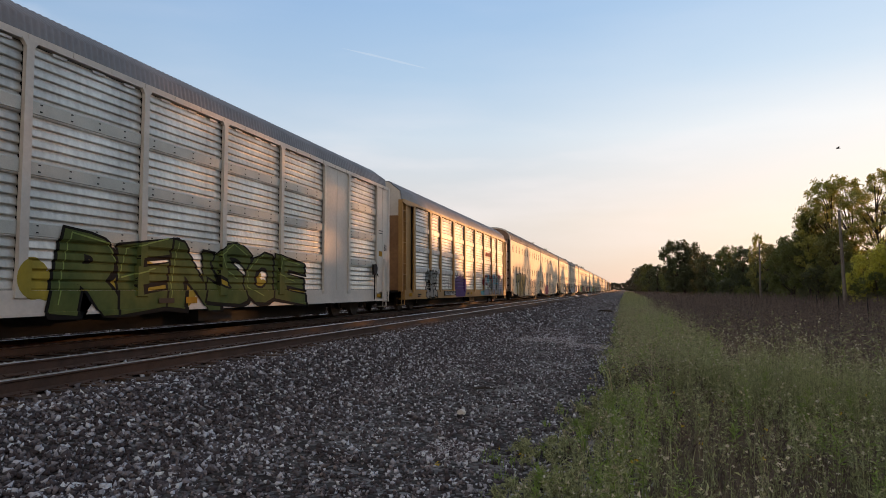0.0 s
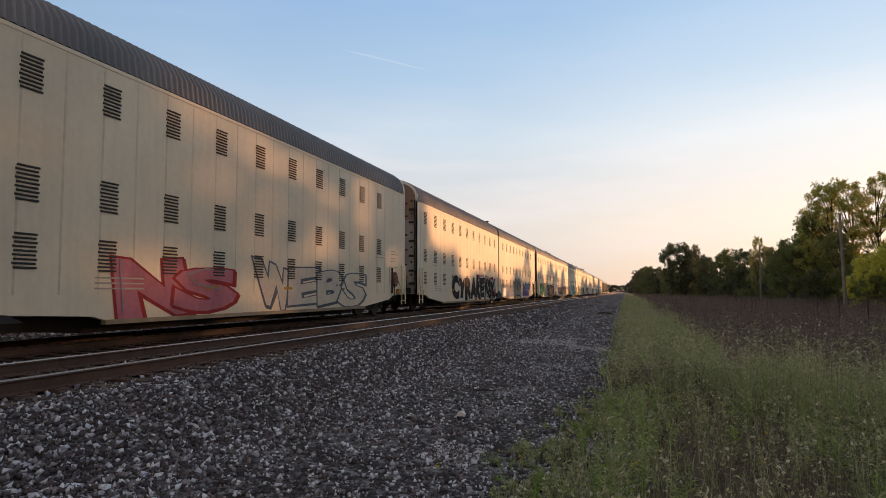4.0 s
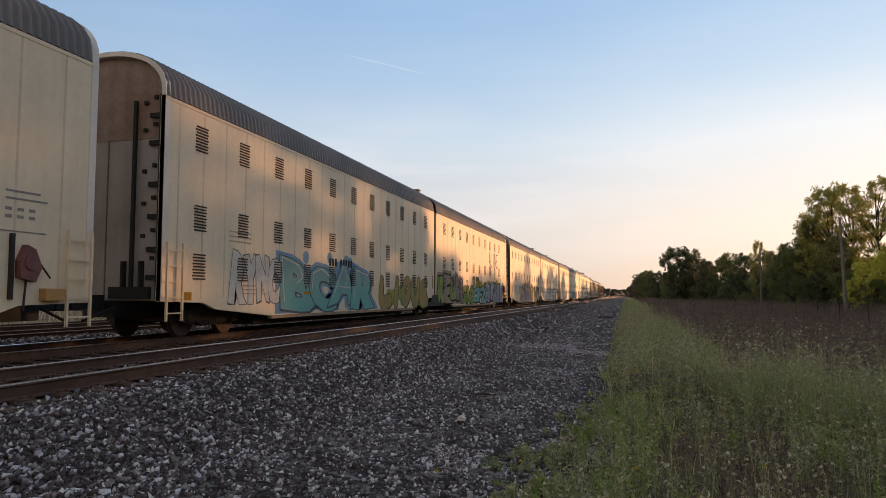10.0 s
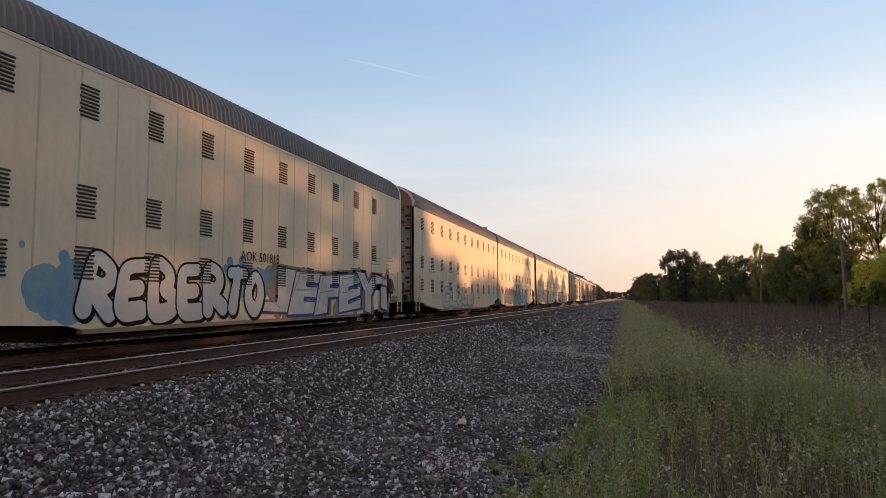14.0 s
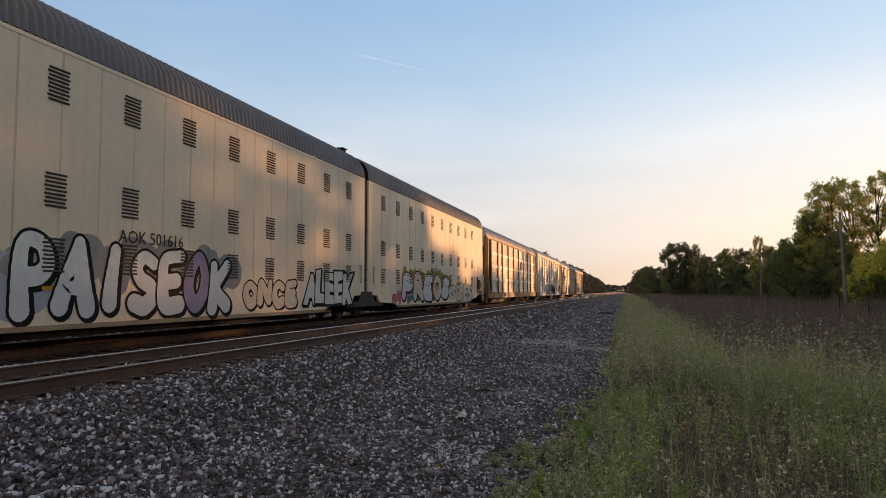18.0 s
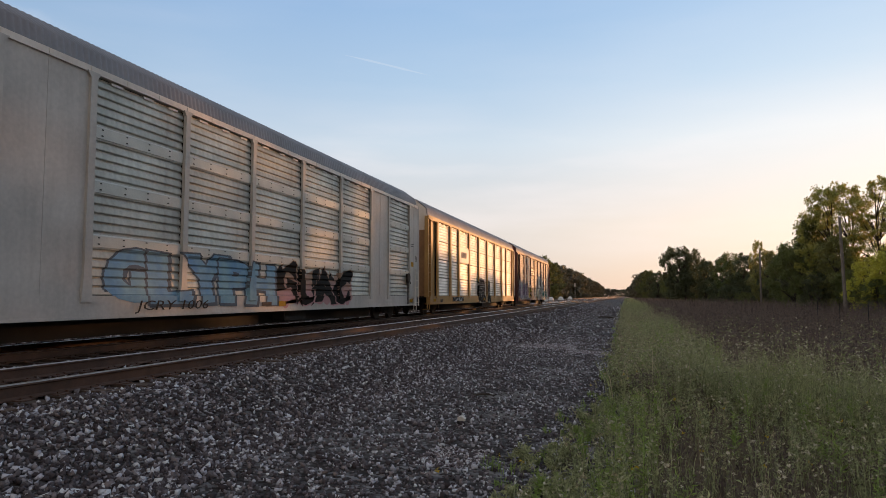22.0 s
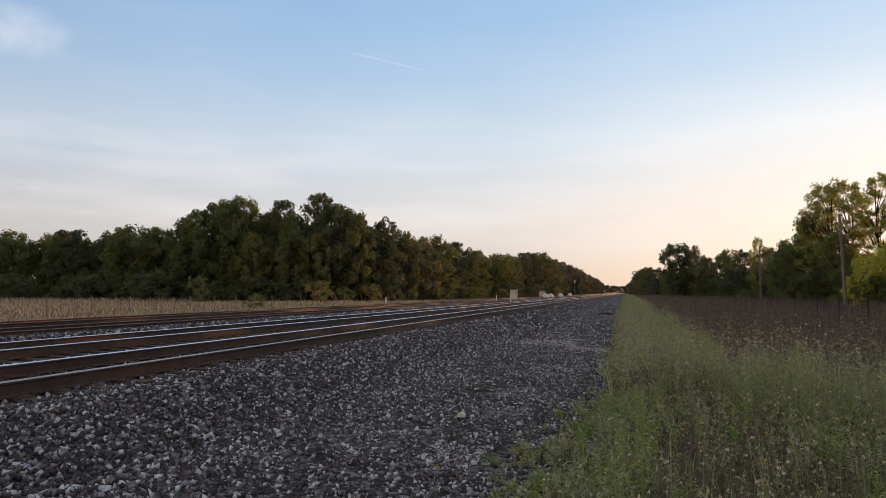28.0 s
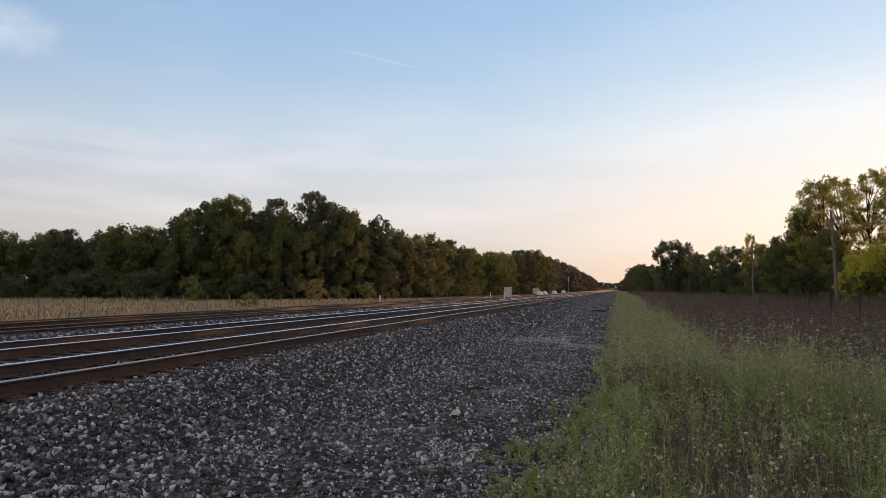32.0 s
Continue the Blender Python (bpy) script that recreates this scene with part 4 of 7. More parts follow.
def fade(name, low, high, z0=0.75, z1=1.65):
    """Sprayed colour that fades from one tone at the sill to another above."""
    m = paint(name, high, tuple(c * 0.8 for c in high))
    n, l = m.node_tree.nodes, m.node_tree.links
    bs = n["Principled BSDF"]
    src = bs.inputs["Base Color"].links[0].from_socket
    co, sep, nz, add, mr, mx = (n.new("ShaderNode" + k) for k in ("TexCoord", "SeparateXYZ", "TexNoise", "Math", "MapRange", "MixRGB"))
    nz.inputs["Scale"].default_value = 2.2
    l.new(co.outputs["Object"], sep.inputs[0])
    l.new(co.outputs["Object"], nz.inputs["Vector"])
    l.new(sep.outputs["Z"], add.inputs[0])
    l.new(nz.outputs["Fac"], add.inputs[1])
    mr.inputs["From Min"].default_value, mr.inputs["From Max"].default_value = z0 + 0.5, z1 + 0.5
    l.new(add.outputs[0], mr.inputs["Value"])
    l.new(mr.outputs["Result"], mx.inputs[0])
    mx.inputs[1].default_value = (*low, 1)
    l.new(src, mx.inputs[2])
    l.new(mx.outputs["Color"], bs.inputs["Base Color"])
    return m


M_PAINT.update({
    "violet": fade("violet", (0.10, 0.07, 0.26), (0.10, 0.26, 0.55)), "ember": fade("ember", (0.60, 0.24, 0.06), (0.42, 0.07, 0.06)), "moss": fade("moss", (0.11, 0.11, 0.09), (0.22, 0.31, 0.29)),
    "steel": fade("steel", (0.33, 0.32, 0.37), (0.46, 0.48, 0.54)), "jade": fade("jade", (0.05, 0.40, 0.16), (0.04, 0.28, 0.12)), "crimson": fade("crimson", (0.34, 0.03, 0.06), (0.26, 0.03, 0.07)),
    "ochre": fade("ochre", (0.34, 0.27, 0.05), (0.24, 0.22, 0.07)), "ash": fade("ash", (0.36, 0.31, 0.26), (0.27, 0.28, 0.27)), "foam": fade("foam", (0.17, 0.40, 0.36), (0.30, 0.48, 0.46)), "blush": fade("blush", (0.48, 0.26, 0.26), (0.42, 0.30, 0.22)),
    "fume": fade("fume", (0.24, 0.235, 0.26), (0.36, 0.33, 0.33)), "haze": fade("haze", (0.40, 0.38, 0.44), (0.50, 0.46, 0.42)), "chalk": fade("chalk", (0.55, 0.53, 0.51), (0.85, 0.84, 0.82)),
})
M_FADEDRED = mat("faded_red_housing", (0.26, 0.095, 0.085), 0.7, vary=0.4, scale=4)
M_SILLTAN = mat("tan_sill", (0.40, 0.29, 0.17), 0.65, vary=0.4, scale=2)
M_ROOF_TWIN = mat("grey_ribbed_roof", (0.165, 0.148, 0.138), 0.55, 0.15, vary=0.3, scale=0.6, fine=9)

# letter strokes on a grid of 20 by 20, strokes parted by bars
STROKES = (
    "A=00 9k bk k0|47 g7",
    "B=00 0k ej ge aa j7 g1 00",
    "C=jh ak 2f 16 80 j2",
    "D=00 0k cj ka c1 00",
    "E=jk 2j 0a 21 j0|1a fa",
    "F=00 1k jj|1a ea",
    "G=ii 9k 1e 15 90 i3 ia ba",
    "H=00 1k|k0 jk|0a ka",
    "I=a0 ak",
    "K=00 1k|jk 3a k0",
    "L=1k 01 j0",
    "M=00 2k a7 ik k0",
    "N=00 1k j1 kk",
    "O=ak 1e 16 a0 j6 je ak",
    "P=10 1k ek je da 2a",
    "R=10 1k fj ie ca 3a k0",
    "S=ji 9k 2g 6b g8 i4 a0 02",
    "T=0j kk|ak 90",
    "U=1k 15 90 i4 jk",
    "V=0k a0 kk",
    "W=0k 50 ad f0 kk",
    "Y=0k aa kk|aa 90",
    "Z=1j jk 11 k0",
    "X=0k k0|00 kk",
)
GLYPH = {}
for code in STROKES:
    GLYPH[code[0]] = [[(int(p[0], 36) / 20, int(p[1], 36) / 20) for p in ln.split()] for ln in code[2:].split("|")]


def stroke(b, pts, w, x, n=8):
    """A flat ribbon of width w through points (y, z), with round joints, every piece a hair prouder than the last."""
    k = stroke.count
    turn = 0.0
    if n == 5:      # square corners
        n, turn = 4, math.pi / 4
    for i, (y, z) in enumerate(pts):
        xx = x + 0.000008 * (k % 60)
        k += 1
        rad = w / 2 * (1.3 if turn else 1.0)
        b.add([(xx, y + rad * math.cos(turn + 2 * math.pi * j / n), z + rad * math.sin(turn + 2 * math.pi * j / n)) for j in range(n)], [tuple(range(n))])
        if i + 1 < len(pts):
            y2, z2 = pts[i + 1]
            dy, dz = y2 - y, z2 - z
            m_ = math.hypot(dy, dz) or 1
            oy, oz = -dz / m_ * w / 2, dy / m_ * w / 2
            xx = x + 0.000008 * (k % 60)
            k += 1
            b.add([(xx, y + oy, z + oz), (xx, y - oy, z - oz), (xx, y2 - oy, z2 - oz), (xx, y2 + oy, z2 + oz)], [(0, 1, 2, 3)])
    stroke.count = k


stroke.count = 0


def flat_data(b, name, m):
    me = bpy.data.meshes.new(name)
    me.from_pydata(b.v, [], b.f)
    me.materials.append(m)
    me.update()
    return me


def glyph_mesh(ch, grow):
    """A letter as flat corners and faces, swollen by grow; in units of its own plain width and height."""
    def raw(g):
        cu = bpy.data.curves.new("letter", "FONT")
        cu.body, cu.size, cu.resolution_u, cu.offset = ch, 1.0, 3, g
        ob = bpy.data.objects.new("letter", cu)
        me = bpy.data.meshes.new_from_object(ob)
        bpy.data.objects.remove(ob)
        co = np.empty(len(me.vertices) * 3)
        me.vertices.foreach_get("co", co)
        faces = [tuple(p.vertices) for p in me.polygons]
        bpy.data.meshes.remove(me)
        return co.reshape(-1, 3)[:, :2], faces
    def make():
        plain, _ = shared(("letter", ch, 0.0), lambda: raw(0.0))
        co, faces = shared(("letter", ch, grow), lambda: raw(grow))
        lo, hi = plain.min(0), plain.max(0)
        if hi[0] - lo[0] < 0.2:
            mid = (lo[0] + hi[0]) / 2
            lo, hi = np.array([mid - 0.16, lo[1]]), np.array([mid + 0.16, hi[1]])
        return (co - lo) / (hi - lo), faces, hi - lo
    return shared(("glyph", ch, grow), make)


def drape(car, me):
    """Paint on a corrugated car lies on its ribs, bands, posts and sill."""
    if "eave" not in car:
        return me
    hgt = (car["eave"] - 0.03 - 0.97) / 4
    pitch = hgt / 6
    bm = bmesh.new()
    bm.from_mesh(me)
    ys = [v.co.y for v in bm.verts]
    zs = [v.co.z for v in bm.verts]
    y0, y1, z0, z1 = min(ys), max(ys), min(zs), max(zs)
    cuts = [0.595, 0.605, 0.842, 0.849, 0.965, 0.98, 1.445, 1.455] + [0.97 + r * hgt + q for r in (1, 2) for q in (-0.128, -0.122, 0.122, 0.128)] + [0.98 + r * pitch + pitch * k for r in range(18) for k in (0.004, 0.12, 0.64, 0.78, 0.82, 0.98)]
    for z in cuts:
        if z0 < z < z1:
            bmesh.ops.bisect_plane(bm, geom=bm.verts[:] + bm.edges[:] + bm.faces[:], plane_co=(0, 0, z), plane_no=(0, 0, 1))
    half = car["post"]
    posts = [p for p in car["posts"] if y0 - 0.3 < p < y1 + 0.3]
    for p in posts:
        for q in (-1.86 * half, -1.75 * half, -half - 0.01, -half, half, half + 0.01, 1.75 * half, 1.86 * half):
            bmesh.ops.bisect_plane(bm, geom=bm.verts[:] + bm.edges[:] + bm.faces[:], plane_co=(0, p + q, 0), plane_no=(0, 1, 0))
    rib = [RIB[-1]] + list(RIB) + [RIB[0]]
    rz = [RIB[-1][1] - 1] + [q for _, q in RIB] + [1 + RIB[0][1]]
    for v in bm.verts:
        z = v.co.z
        proud = v.co.x - WALL
        at_post = z > 0.846 and any(abs(v.co.y - p) < (half + 0.004) * (1.76 if z < 1.45 else 1.0) for p in posts)
        if z < 0.97 and not at_post:
            base = 0.036 if z > 0.6 else 0.064
        elif at_post:
            base = 0.07
        else:
            f = ((z - 0.98) / pitch) % 1.0
            base = -0.06 + float(np.interp(f, rz, [q for q, _ in rib])) + 0.004
            row = (z - 0.97) / hgt
            if abs(row - round(row)) * hgt < 0.125 and row > 0.5 and car["banded"]:
                base = 0.018
        v.co.x = WALL + base + proud
    bm.to_mesh(me)
    bm.free()
    return me


def mural(car, word, y0, y1, z0, z1, fill, outline, halo="", accent="", weight=1.0, seed=1, proud=0.003, jag=0.08, fill2="", joint=9, line=0.06, odd=-1):
    """A sprayed piece on the near side: cloud behind, fat overlapping letters, each with its outline and drop shadow, and accents. Joint 4: pointed letters."""
    rng = random.Random(seed * 7 + len(word))
    n = len(word)
    sharp = joint < 6
    cw, h = (y1 - y0) / n, z1 - z0
    x = WALL + (proud - 0.072 if "eave" in car else proud)
    fat = min(cw, h * 0.8) * 0.115 * (weight if weight < 1.4 else 1.25 + (weight - 1.4) * 0.6)
    sets = []
    for i, ch in enumerate(word):
        lean, flare = rng.uniform(-0.12, 0.2), rng.uniform(-0.12, 0.22)
        top, low = rng.uniform(0.86, 1.0), rng.uniform(-0.02, 0.07)
        wave, ph = jag * rng.uniform(0.4, 1.1), rng.uniform(0, 6.3)
        ya, yb = y0 + i * cw + fat * 0.55, y0 + (i + 1) * cw - fat * 0.25
        za, zb = z0 + fat * 1.1 + low * h, z0 + (h - fat * 1.1) * top

        def place(u, v, ya=ya, yb=yb, za=za, zb=zb, lean=lean, flare=flare, wave=wave, ph=ph):
            uu = 0.5 + (u - 0.5) * (1 + flare * (0.5 - v)) + lean * (v - 0.5) + wave * 0.7 * np.sin(3.1 * v + ph)
            vv = v + wave * np.sin(2.6 * u + ph * 1.7)
            if sharp:
                uu, vv = uu + 0.10 * np.sin(9 * v + ph), vv + 0.09 * np.sin(8 * u - ph)
            return ya + uu * (yb - ya), np.maximum(za + vv * (zb - za), z0)
        sets.append((ch, place, ya, yb, za, zb))

    def bubble(b, i, thick, xx, dy, dz):
        """A letter as swollen strokes, fatter towards the foot."""
        ch, place, ya, yb, za, zb = sets[i]
        for ln in GLYPH.get(ch, GLYPH["O"]):
            p = [np.array(q) for q in ln]
            closed = np.allclose(p[0], p[-1])
            p = [p[-2] if closed else 2 * p[0] - p[1]] + p + [p[1] if closed else 2 * p[-1] - p[-2]]
            path = []
            for k in range(1, len(p) - 2):
                for t in np.linspace(0, 1, 5, endpoint=False):
                    path.append(0.5 * (2 * p[k] + (p[k + 1] - p[k - 1]) * t + (2 * p[k - 1] - 5 * p[k] + 4 * p[k + 1] - p[k + 2]) * t * t + (3 * p[k] - p[k - 1] - 3 * p[k + 1] + p[k + 2]) * t ** 3))
            path.append(p[-2])
            last = None
            for q in path:
                w_ = fat * (1.42 - 0.45 * float(q[1])) + thick
                yy, zz = (float(k) for k in place(np.array(0.12 + 0.76 * q[0]), np.array(0.06 + 0.88 * q[1])))
                here = (yy + dy, max(zz + dz, z0 + w_ * 0.6))
                stroke(b, [here], 2 * w_, xx, 14)
                if last:
                    stroke(b, [last, here], 2 * w_, xx, 4)
                last = here

    def put(b, i, thick, xx, dy=0.0, dz=0.0):
        if weight >= 1.4:
            return bubble(b, i, thick - fat, xx, dy, dz)
        ch, place, ya, yb, za, zb = sets[i]
        _, _, size = glyph_mesh(ch, 0.0)
        grow = round(thick / math.sqrt((yb - ya) / size[0] * (zb - za) / size[1]), 3)
        uv, faces, _ = glyph_mesh(ch, grow)
        yy, zz = place(uv[:, 0], uv[:, 1])
        b.add([(xx, p + dy, q + dz) for p, q in zip(yy, zz)], faces)

    def shard(b, i, grow, xx, spikes):
        for u, v, a, length, wide in spikes:
            p, q = (float(k) for k in sets[i][1](np.array(u), np.array(v)))
            c, sn = math.cos(a), math.sin(a)
            w_, l_ = wide + grow, length + 2.2 * grow
            tip = (p + c * l_, min(max(q + sn * l_, z0 - 0.04), z1 + 0.15))
            b.add([(xx, p - sn * w_ - c * w_, q + c * w_ - sn * w_), (xx, p + sn * w_ - c * w_, q - c * w_ - sn * w_), (xx, *tip)], [(0, 1, 2)])
    label = "sprayed mural with " + outline + " outlines and " + fill + " fill"
    b = Builder()
    if halo:
        for i in range(n):
            put(b, i, fat * 1.9 + line, x)
            for _k in range(5):
                r = fat * rng.uniform(1.2, 2.4)
                stroke(b, [(rng.uniform(sets[i][2], sets[i][3]), min(max(rng.uniform(z0, z1 + 0.15), z0 + r * 0.6), z1 + 0.2))], r * 1.6, x, 10)
    else:
        put(b, 0, fat, x)
    thing = part("mural", drape(car, flat_data(b, "mural", M_PAINT[halo or outline])), car, label)
    for i in range(n):
        edge, face = Builder(), Builder()
        xi = x + 0.003 + 0.0011 * i * (9 / max(9, n))
        spikes = [(rng.choice((0.0, 0.1, 0.9, 1.0)), rng.choice((0.0, 0.1, 0.5, 0.95, 1.0)), rng.uniform(0, 6.3), cw * rng.uniform(0.2, 0.42), fat * rng.uniform(0.7, 1.1)) for _ in range(3 if sharp else 0)]
        put(edge, i, fat + line, xi - 0.0002, line * 0.9, -line * 0.8)
        put(edge, i, fat + line, xi)
        shard(edge, i, line, xi, spikes)
        put(face, i, fat, xi + 0.0006)
        shard(face, i, 0.0, xi + 0.0006, spikes)
        tone = fill2 if fill2 and (i == odd if odd >= 0 else i % 2) else fill
        part("letter_outline", drape(car, flat_data(edge, "letter_outline", M_PAINT[outline])), thing)
        part("letter_fill", drape(car, flat_data(face, "letter_fill", M_PAINT[tone])), thing)
    if accent:
        b = Builder()
        for i, (ch, place, ya, yb, za, zb) in enumerate(sets):
            for ln in GLYPH.get(ch, GLYPH["O"]):
                pts = [tuple(float(k) for k in place(np.array(p), np.array(q))) for p, q in ln]
                pts = [(p - fat * 0.45, q + fat * 0.5) for p, q in pts[: max(2, 2 * len(pts) // 3)]]
                stroke(b, pts, fat * 0.22, x + 0.0145, 6)
        part("accent", drape(car, flat_data(b, "accent", M_PAINT[accent])), thing)["kind"] = "stuff"
    return thing


def splash(car, color, y0, y1, z0, z1, count, seed, proud=0.002, dots=0, top=0.2):
    """A sprayed cloud of overlapping rounds behind a piece, with loose dots round it."""
    rng = random.Random(seed)
    b = Builder()
    for i in range(count * 5):
        y = y0 + (y1 - y0) * (i + 0.5) / (count * 5) + rng.uniform(-0.2, 0.2)
        r = rng.uniform(0.12, 0.38) * (z1 - z0)
        stroke(b, [(y, z0 + r + rng.uniform(0, 1) * max(0.0, z1 - z0 - 2 * r))], 2 * r, WALL + (proud - 0.072 if "eave" in car else proud), 22)
    zm, px = (z0 + z1) / 2, WALL + (proud - 0.072 if "eave" in car else proud)
    stroke(b, [(y0 + (y1 - y0) * k / 6, zm + rng.uniform(-0.1, 0.1) * (z1 - z0)) for k in range(7)], 0.4 * (z1 - z0), px, 12)
    thing = part("mural_cloud", drape(car, flat_data(b, "mural_cloud", M_PAINT[color])), car, color + " sprayed cloud")
    for i in range(dots):
        b = Builder()
        stroke(b, [(rng.choice((y0 - rng.uniform(0.2, 0.9), rng.uniform(y0, y1))), z1 + rng.uniform(-0.3, top))], rng.uniform(0.12, 0.3), WALL + proud + 0.0004, 12)
        part("dot", flat_data(b, "dot", M_PAINT[color]), thing)
    return thing


def tag_line(car, word, y0, y1, z0, z1, color, weight=0.35, seed=3, proud=0.004):
    """A thin single-stroke tag."""
    rng = random.Random(seed)
    cw, h = (y1 - y0) / len(word), z1 - z0
    b = Builder()
    for i, ch in enumerate(word):
        for line in GLYPH.get(ch, GLYPH["O"]):
            stroke(b, [(y0 + (i + 0.08 + a * 0.8) * cw, z0 + c * h + rng.uniform(-0.06, 0.06) * h) for a, c in line], h * 0.16 * weight, WALL + (proud - 0.072 if "eave" in car else proud), 6)
    return part("tag", drape(car, flat_data(b, "tag", M_PAINT[color])), car, color + " sprayed tag")


def throw_up(car, columns, r, z0, tops, inner, y0, y1, z1):
    """A solid black bubble throw-up edged in white, with thin white lines inside."""
    x = WALL - 0.002
    thing = None
    for grow, dx, tone, name in ((0.09, 0.0, "black", "mural"), (0.03, 0.004, "white", "letter_outline"), (0.0, 0.008, "black", "letter_fill")):
        b = Builder()
        for y, top in zip(columns, tops):
            stroke(b, [(y, z0 + r + (0.0 if grow < 0.05 else 0.05)), (y - 0.06, (z0 + top) / 2), (y, top - r)], 2 * (r + grow), x + dx, 16)
        p = part(name, drape(car, flat_data(b, name, M_PAINT[tone])), thing or car, "" if thing else "black bubble throw-up with thin white outlines")
        thing = thing or p
    for line in inner:
        b = Builder()
        stroke(b, [(y0 + (y1 - y0) * u, z0 + (z1 - z0) * v) for u, v in line], 0.03, x + 0.012, 6)
        part("inner_line", drape(car, flat_data(b, "inner_line", M_PAINT["white"])), thing)


def crown_block(car, y0, y1, z0, z1, spikes):
    """A solid purple block with a spiked top; the rib lips stay pale."""
    n = len(spikes)
    top = [(y1 - (y1 - y0) * (k + 0.5) / n, z1 + q) for k, q in enumerate(spikes)]
    b = Builder()
    b.add([(WALL + 0.003, p, q) for p, q in [(y0 + 0.15, z0), (y1 - 0.2, z0), (y1, 1.25), (y1 - 0.15, z1 - 0.3)] + top + [(y0, 1.4)]], [tuple(range(n + 5))])
    thing = part("mural", drape(car, flat_data(b, "mural", M_PAINT["purple"])), car, "solid purple sprayed block with a spiked top")
    pitch = (car["eave"] - 1.0) / 24
    for k in range(1, 6):
        b = Builder()
        b.add([(WALL + 0.006, p, 0.98 + pitch * k + q) for p, q in ((y0 + 0.1, 0.0), (y1 - 0.42, 0.0), (y1 - 0.42, 0.024), (y0 + 0.1, 0.024))], [(0, 1, 2, 3)])
        part("rib_line", drape(car, flat_data(b, "rib_line", M_PAINT["lilac"])), thing)


C1_AT, C2_AT, K_AT = -0.45, 27.83, 450.37
TWIN0, TWIN_STEP = 56.84, 44.214
cars = []
c1 = autorack(C1_AT, "silver", "pale grey autorack with galvanised side panels and green mural")
c2 = autorack(C2_AT, "yellow", "yellow-framed autorack with galvanised corrugated panels and murals")
twins = [twin_unit(TWIN0 + TWIN_STEP * i - (0.17 if i == 6 else 0.0), lb) for i, lb in enumerate((
    "cream two-unit autorack with khaki and black mural", "cream two-unit autorack with black and white mural", "cream two-unit autorack with green and red murals",
    "cream two-unit autorack with cyan and khaki murals", "cream two-unit autorack with peach and white murals", "cream two-unit autorack with pale teal mural", "cream two-unit autorack with grey bubble-letter murals"))]
ch_ = autorack(H_AT, "yellow", "yellow-framed autorack with galvanised corrugated panels, few markings")
ci = autorack(I_AT, "silver", "pale grey autorack with light blue mural")
cj = autorack(J_AT, "yellow", "yellow-framed autorack with shiny galvanised panels and black tags")
ck = autorack(K_AT, "maroon", "oxide-red framed autorack with dusty panels at the train's end")
cars = [c1, c2, *twins, ch_, ci, cj, ck]
tA, tB, tC, tD, tE, tF, tG = twins

splash(c1, "yellow", 9.4, 18.9, 0.56, 1.6, 9, 1, 0.072)
mural(c1, "RENSOE", 9.9, 18.9, 0.5, 2.05, "green", "black", "", "lime", 0.9, 3, 0.075, 0.1, line=0.06)
mural(c2, "SBRK", 3.7, 5.7, 1.3, 1.95, "ash", "black", "", "", 1.5, 4, 0.075, line=0.05)
mural(c2, "SEK", 3.66, 5.6, 0.6, 1.32, "ash", "black", "", "", 1.5, 5, 0.077, line=0.05)
crown_block(c2, 9.45, 12.15, 0.57, 1.72, (0.14, -0.1, -0.08, 0.24, -0.06, 0.26, 0.0, 0.22, -0.02, 0.08, -0.04, 0.26, -0.14, -0.1, 0.3))
tag_line(c2, "MSAES", 6.7, 8.9, 1.25, 1.55, "dark", 0.5, 9, 0.075)
tag_line(c2, "AM", 7.2, 8.7, 1.6, 1.95, "dark", 0.4, 10, 0.075)
splash(c2, "cyan", 16.6, 18.2, 0.56, 1.0, 3, 2, 0.072)
splash(c2, "maroon", 17.6, 24.2, 1.0, 2.1, 8, 3, 0.072)
mural(c2, "COWEN", 17.7, 25.0, 0.6, 2.0, "steel", "slate", "", "white", 1.1, 6, 0.075, 0.13, "ash", 4, 0.035)
mural(c2, "IVLI", 18.6, 23.6, 1.4, 2.12, "cyan", "cyan", "", "white", 0.5, 66, 0.077, 0.2, "red", 4, 0.01)
tag_line(c2, "EXORE", 6.6, 8.9, 0.98, 1.22, "dark", 0.5, 8, 0.075)
bars(c2, "emblem", [(18.15 + i * 0.42, 18.5 + i * 0.42, 3.32, 3.58) for i in range(5)], M_PAINT["red"], "faded red owner's emblem", x=WALL + 0.075)
mural(tA, "TINY", 3.0, 8.3, 0.45, 2.5, "khaki", "black", "", "", 1.25, 7, jag=0.03, line=0.09)
mural(tA, "CESM", 10.9, 16.6, 1.25, 2.1, "cream", "slate", "", "", 1.5, 9, jag=0.1, line=0.03)
mural(tA, "SOARE", 10.6, 17.1, 0.5, 1.35, "cream", "dark", "", "", 1.5, 8, 0.01, jag=0.1, line=0.035)
mural(tA, "NS", 25.0, 28.8, 0.4, 1.7, "pink", "red", "", "grey", 1.2, 10)
mural(tA, "WEBS", 30.0, 37.5, 0.45, 1.8, "cream", "slate", "", "", 0.9, 11, jag=0.15)
mural(tB, "CYRA", 6.6, 12.9, 0.42, 1.95, "black", "white", "", "", 1.15, 12, line=0.05)
splash(tB, "crimson", 13.0, 19.0, 1.3, 2.16, 6, 63)
mural(tB, "VA", 17.6, 19.6, 0.5, 1.2, "crimson", "red", "", "", 0.8, 64, jag=0.25, joint=4)
mural(tB, "KEWSK", 12.9, 19.2, 0.42, 2.0, "black", "white", "", "", 1.15, 13, 0.007, 0.16, joint=4, line=0.05)
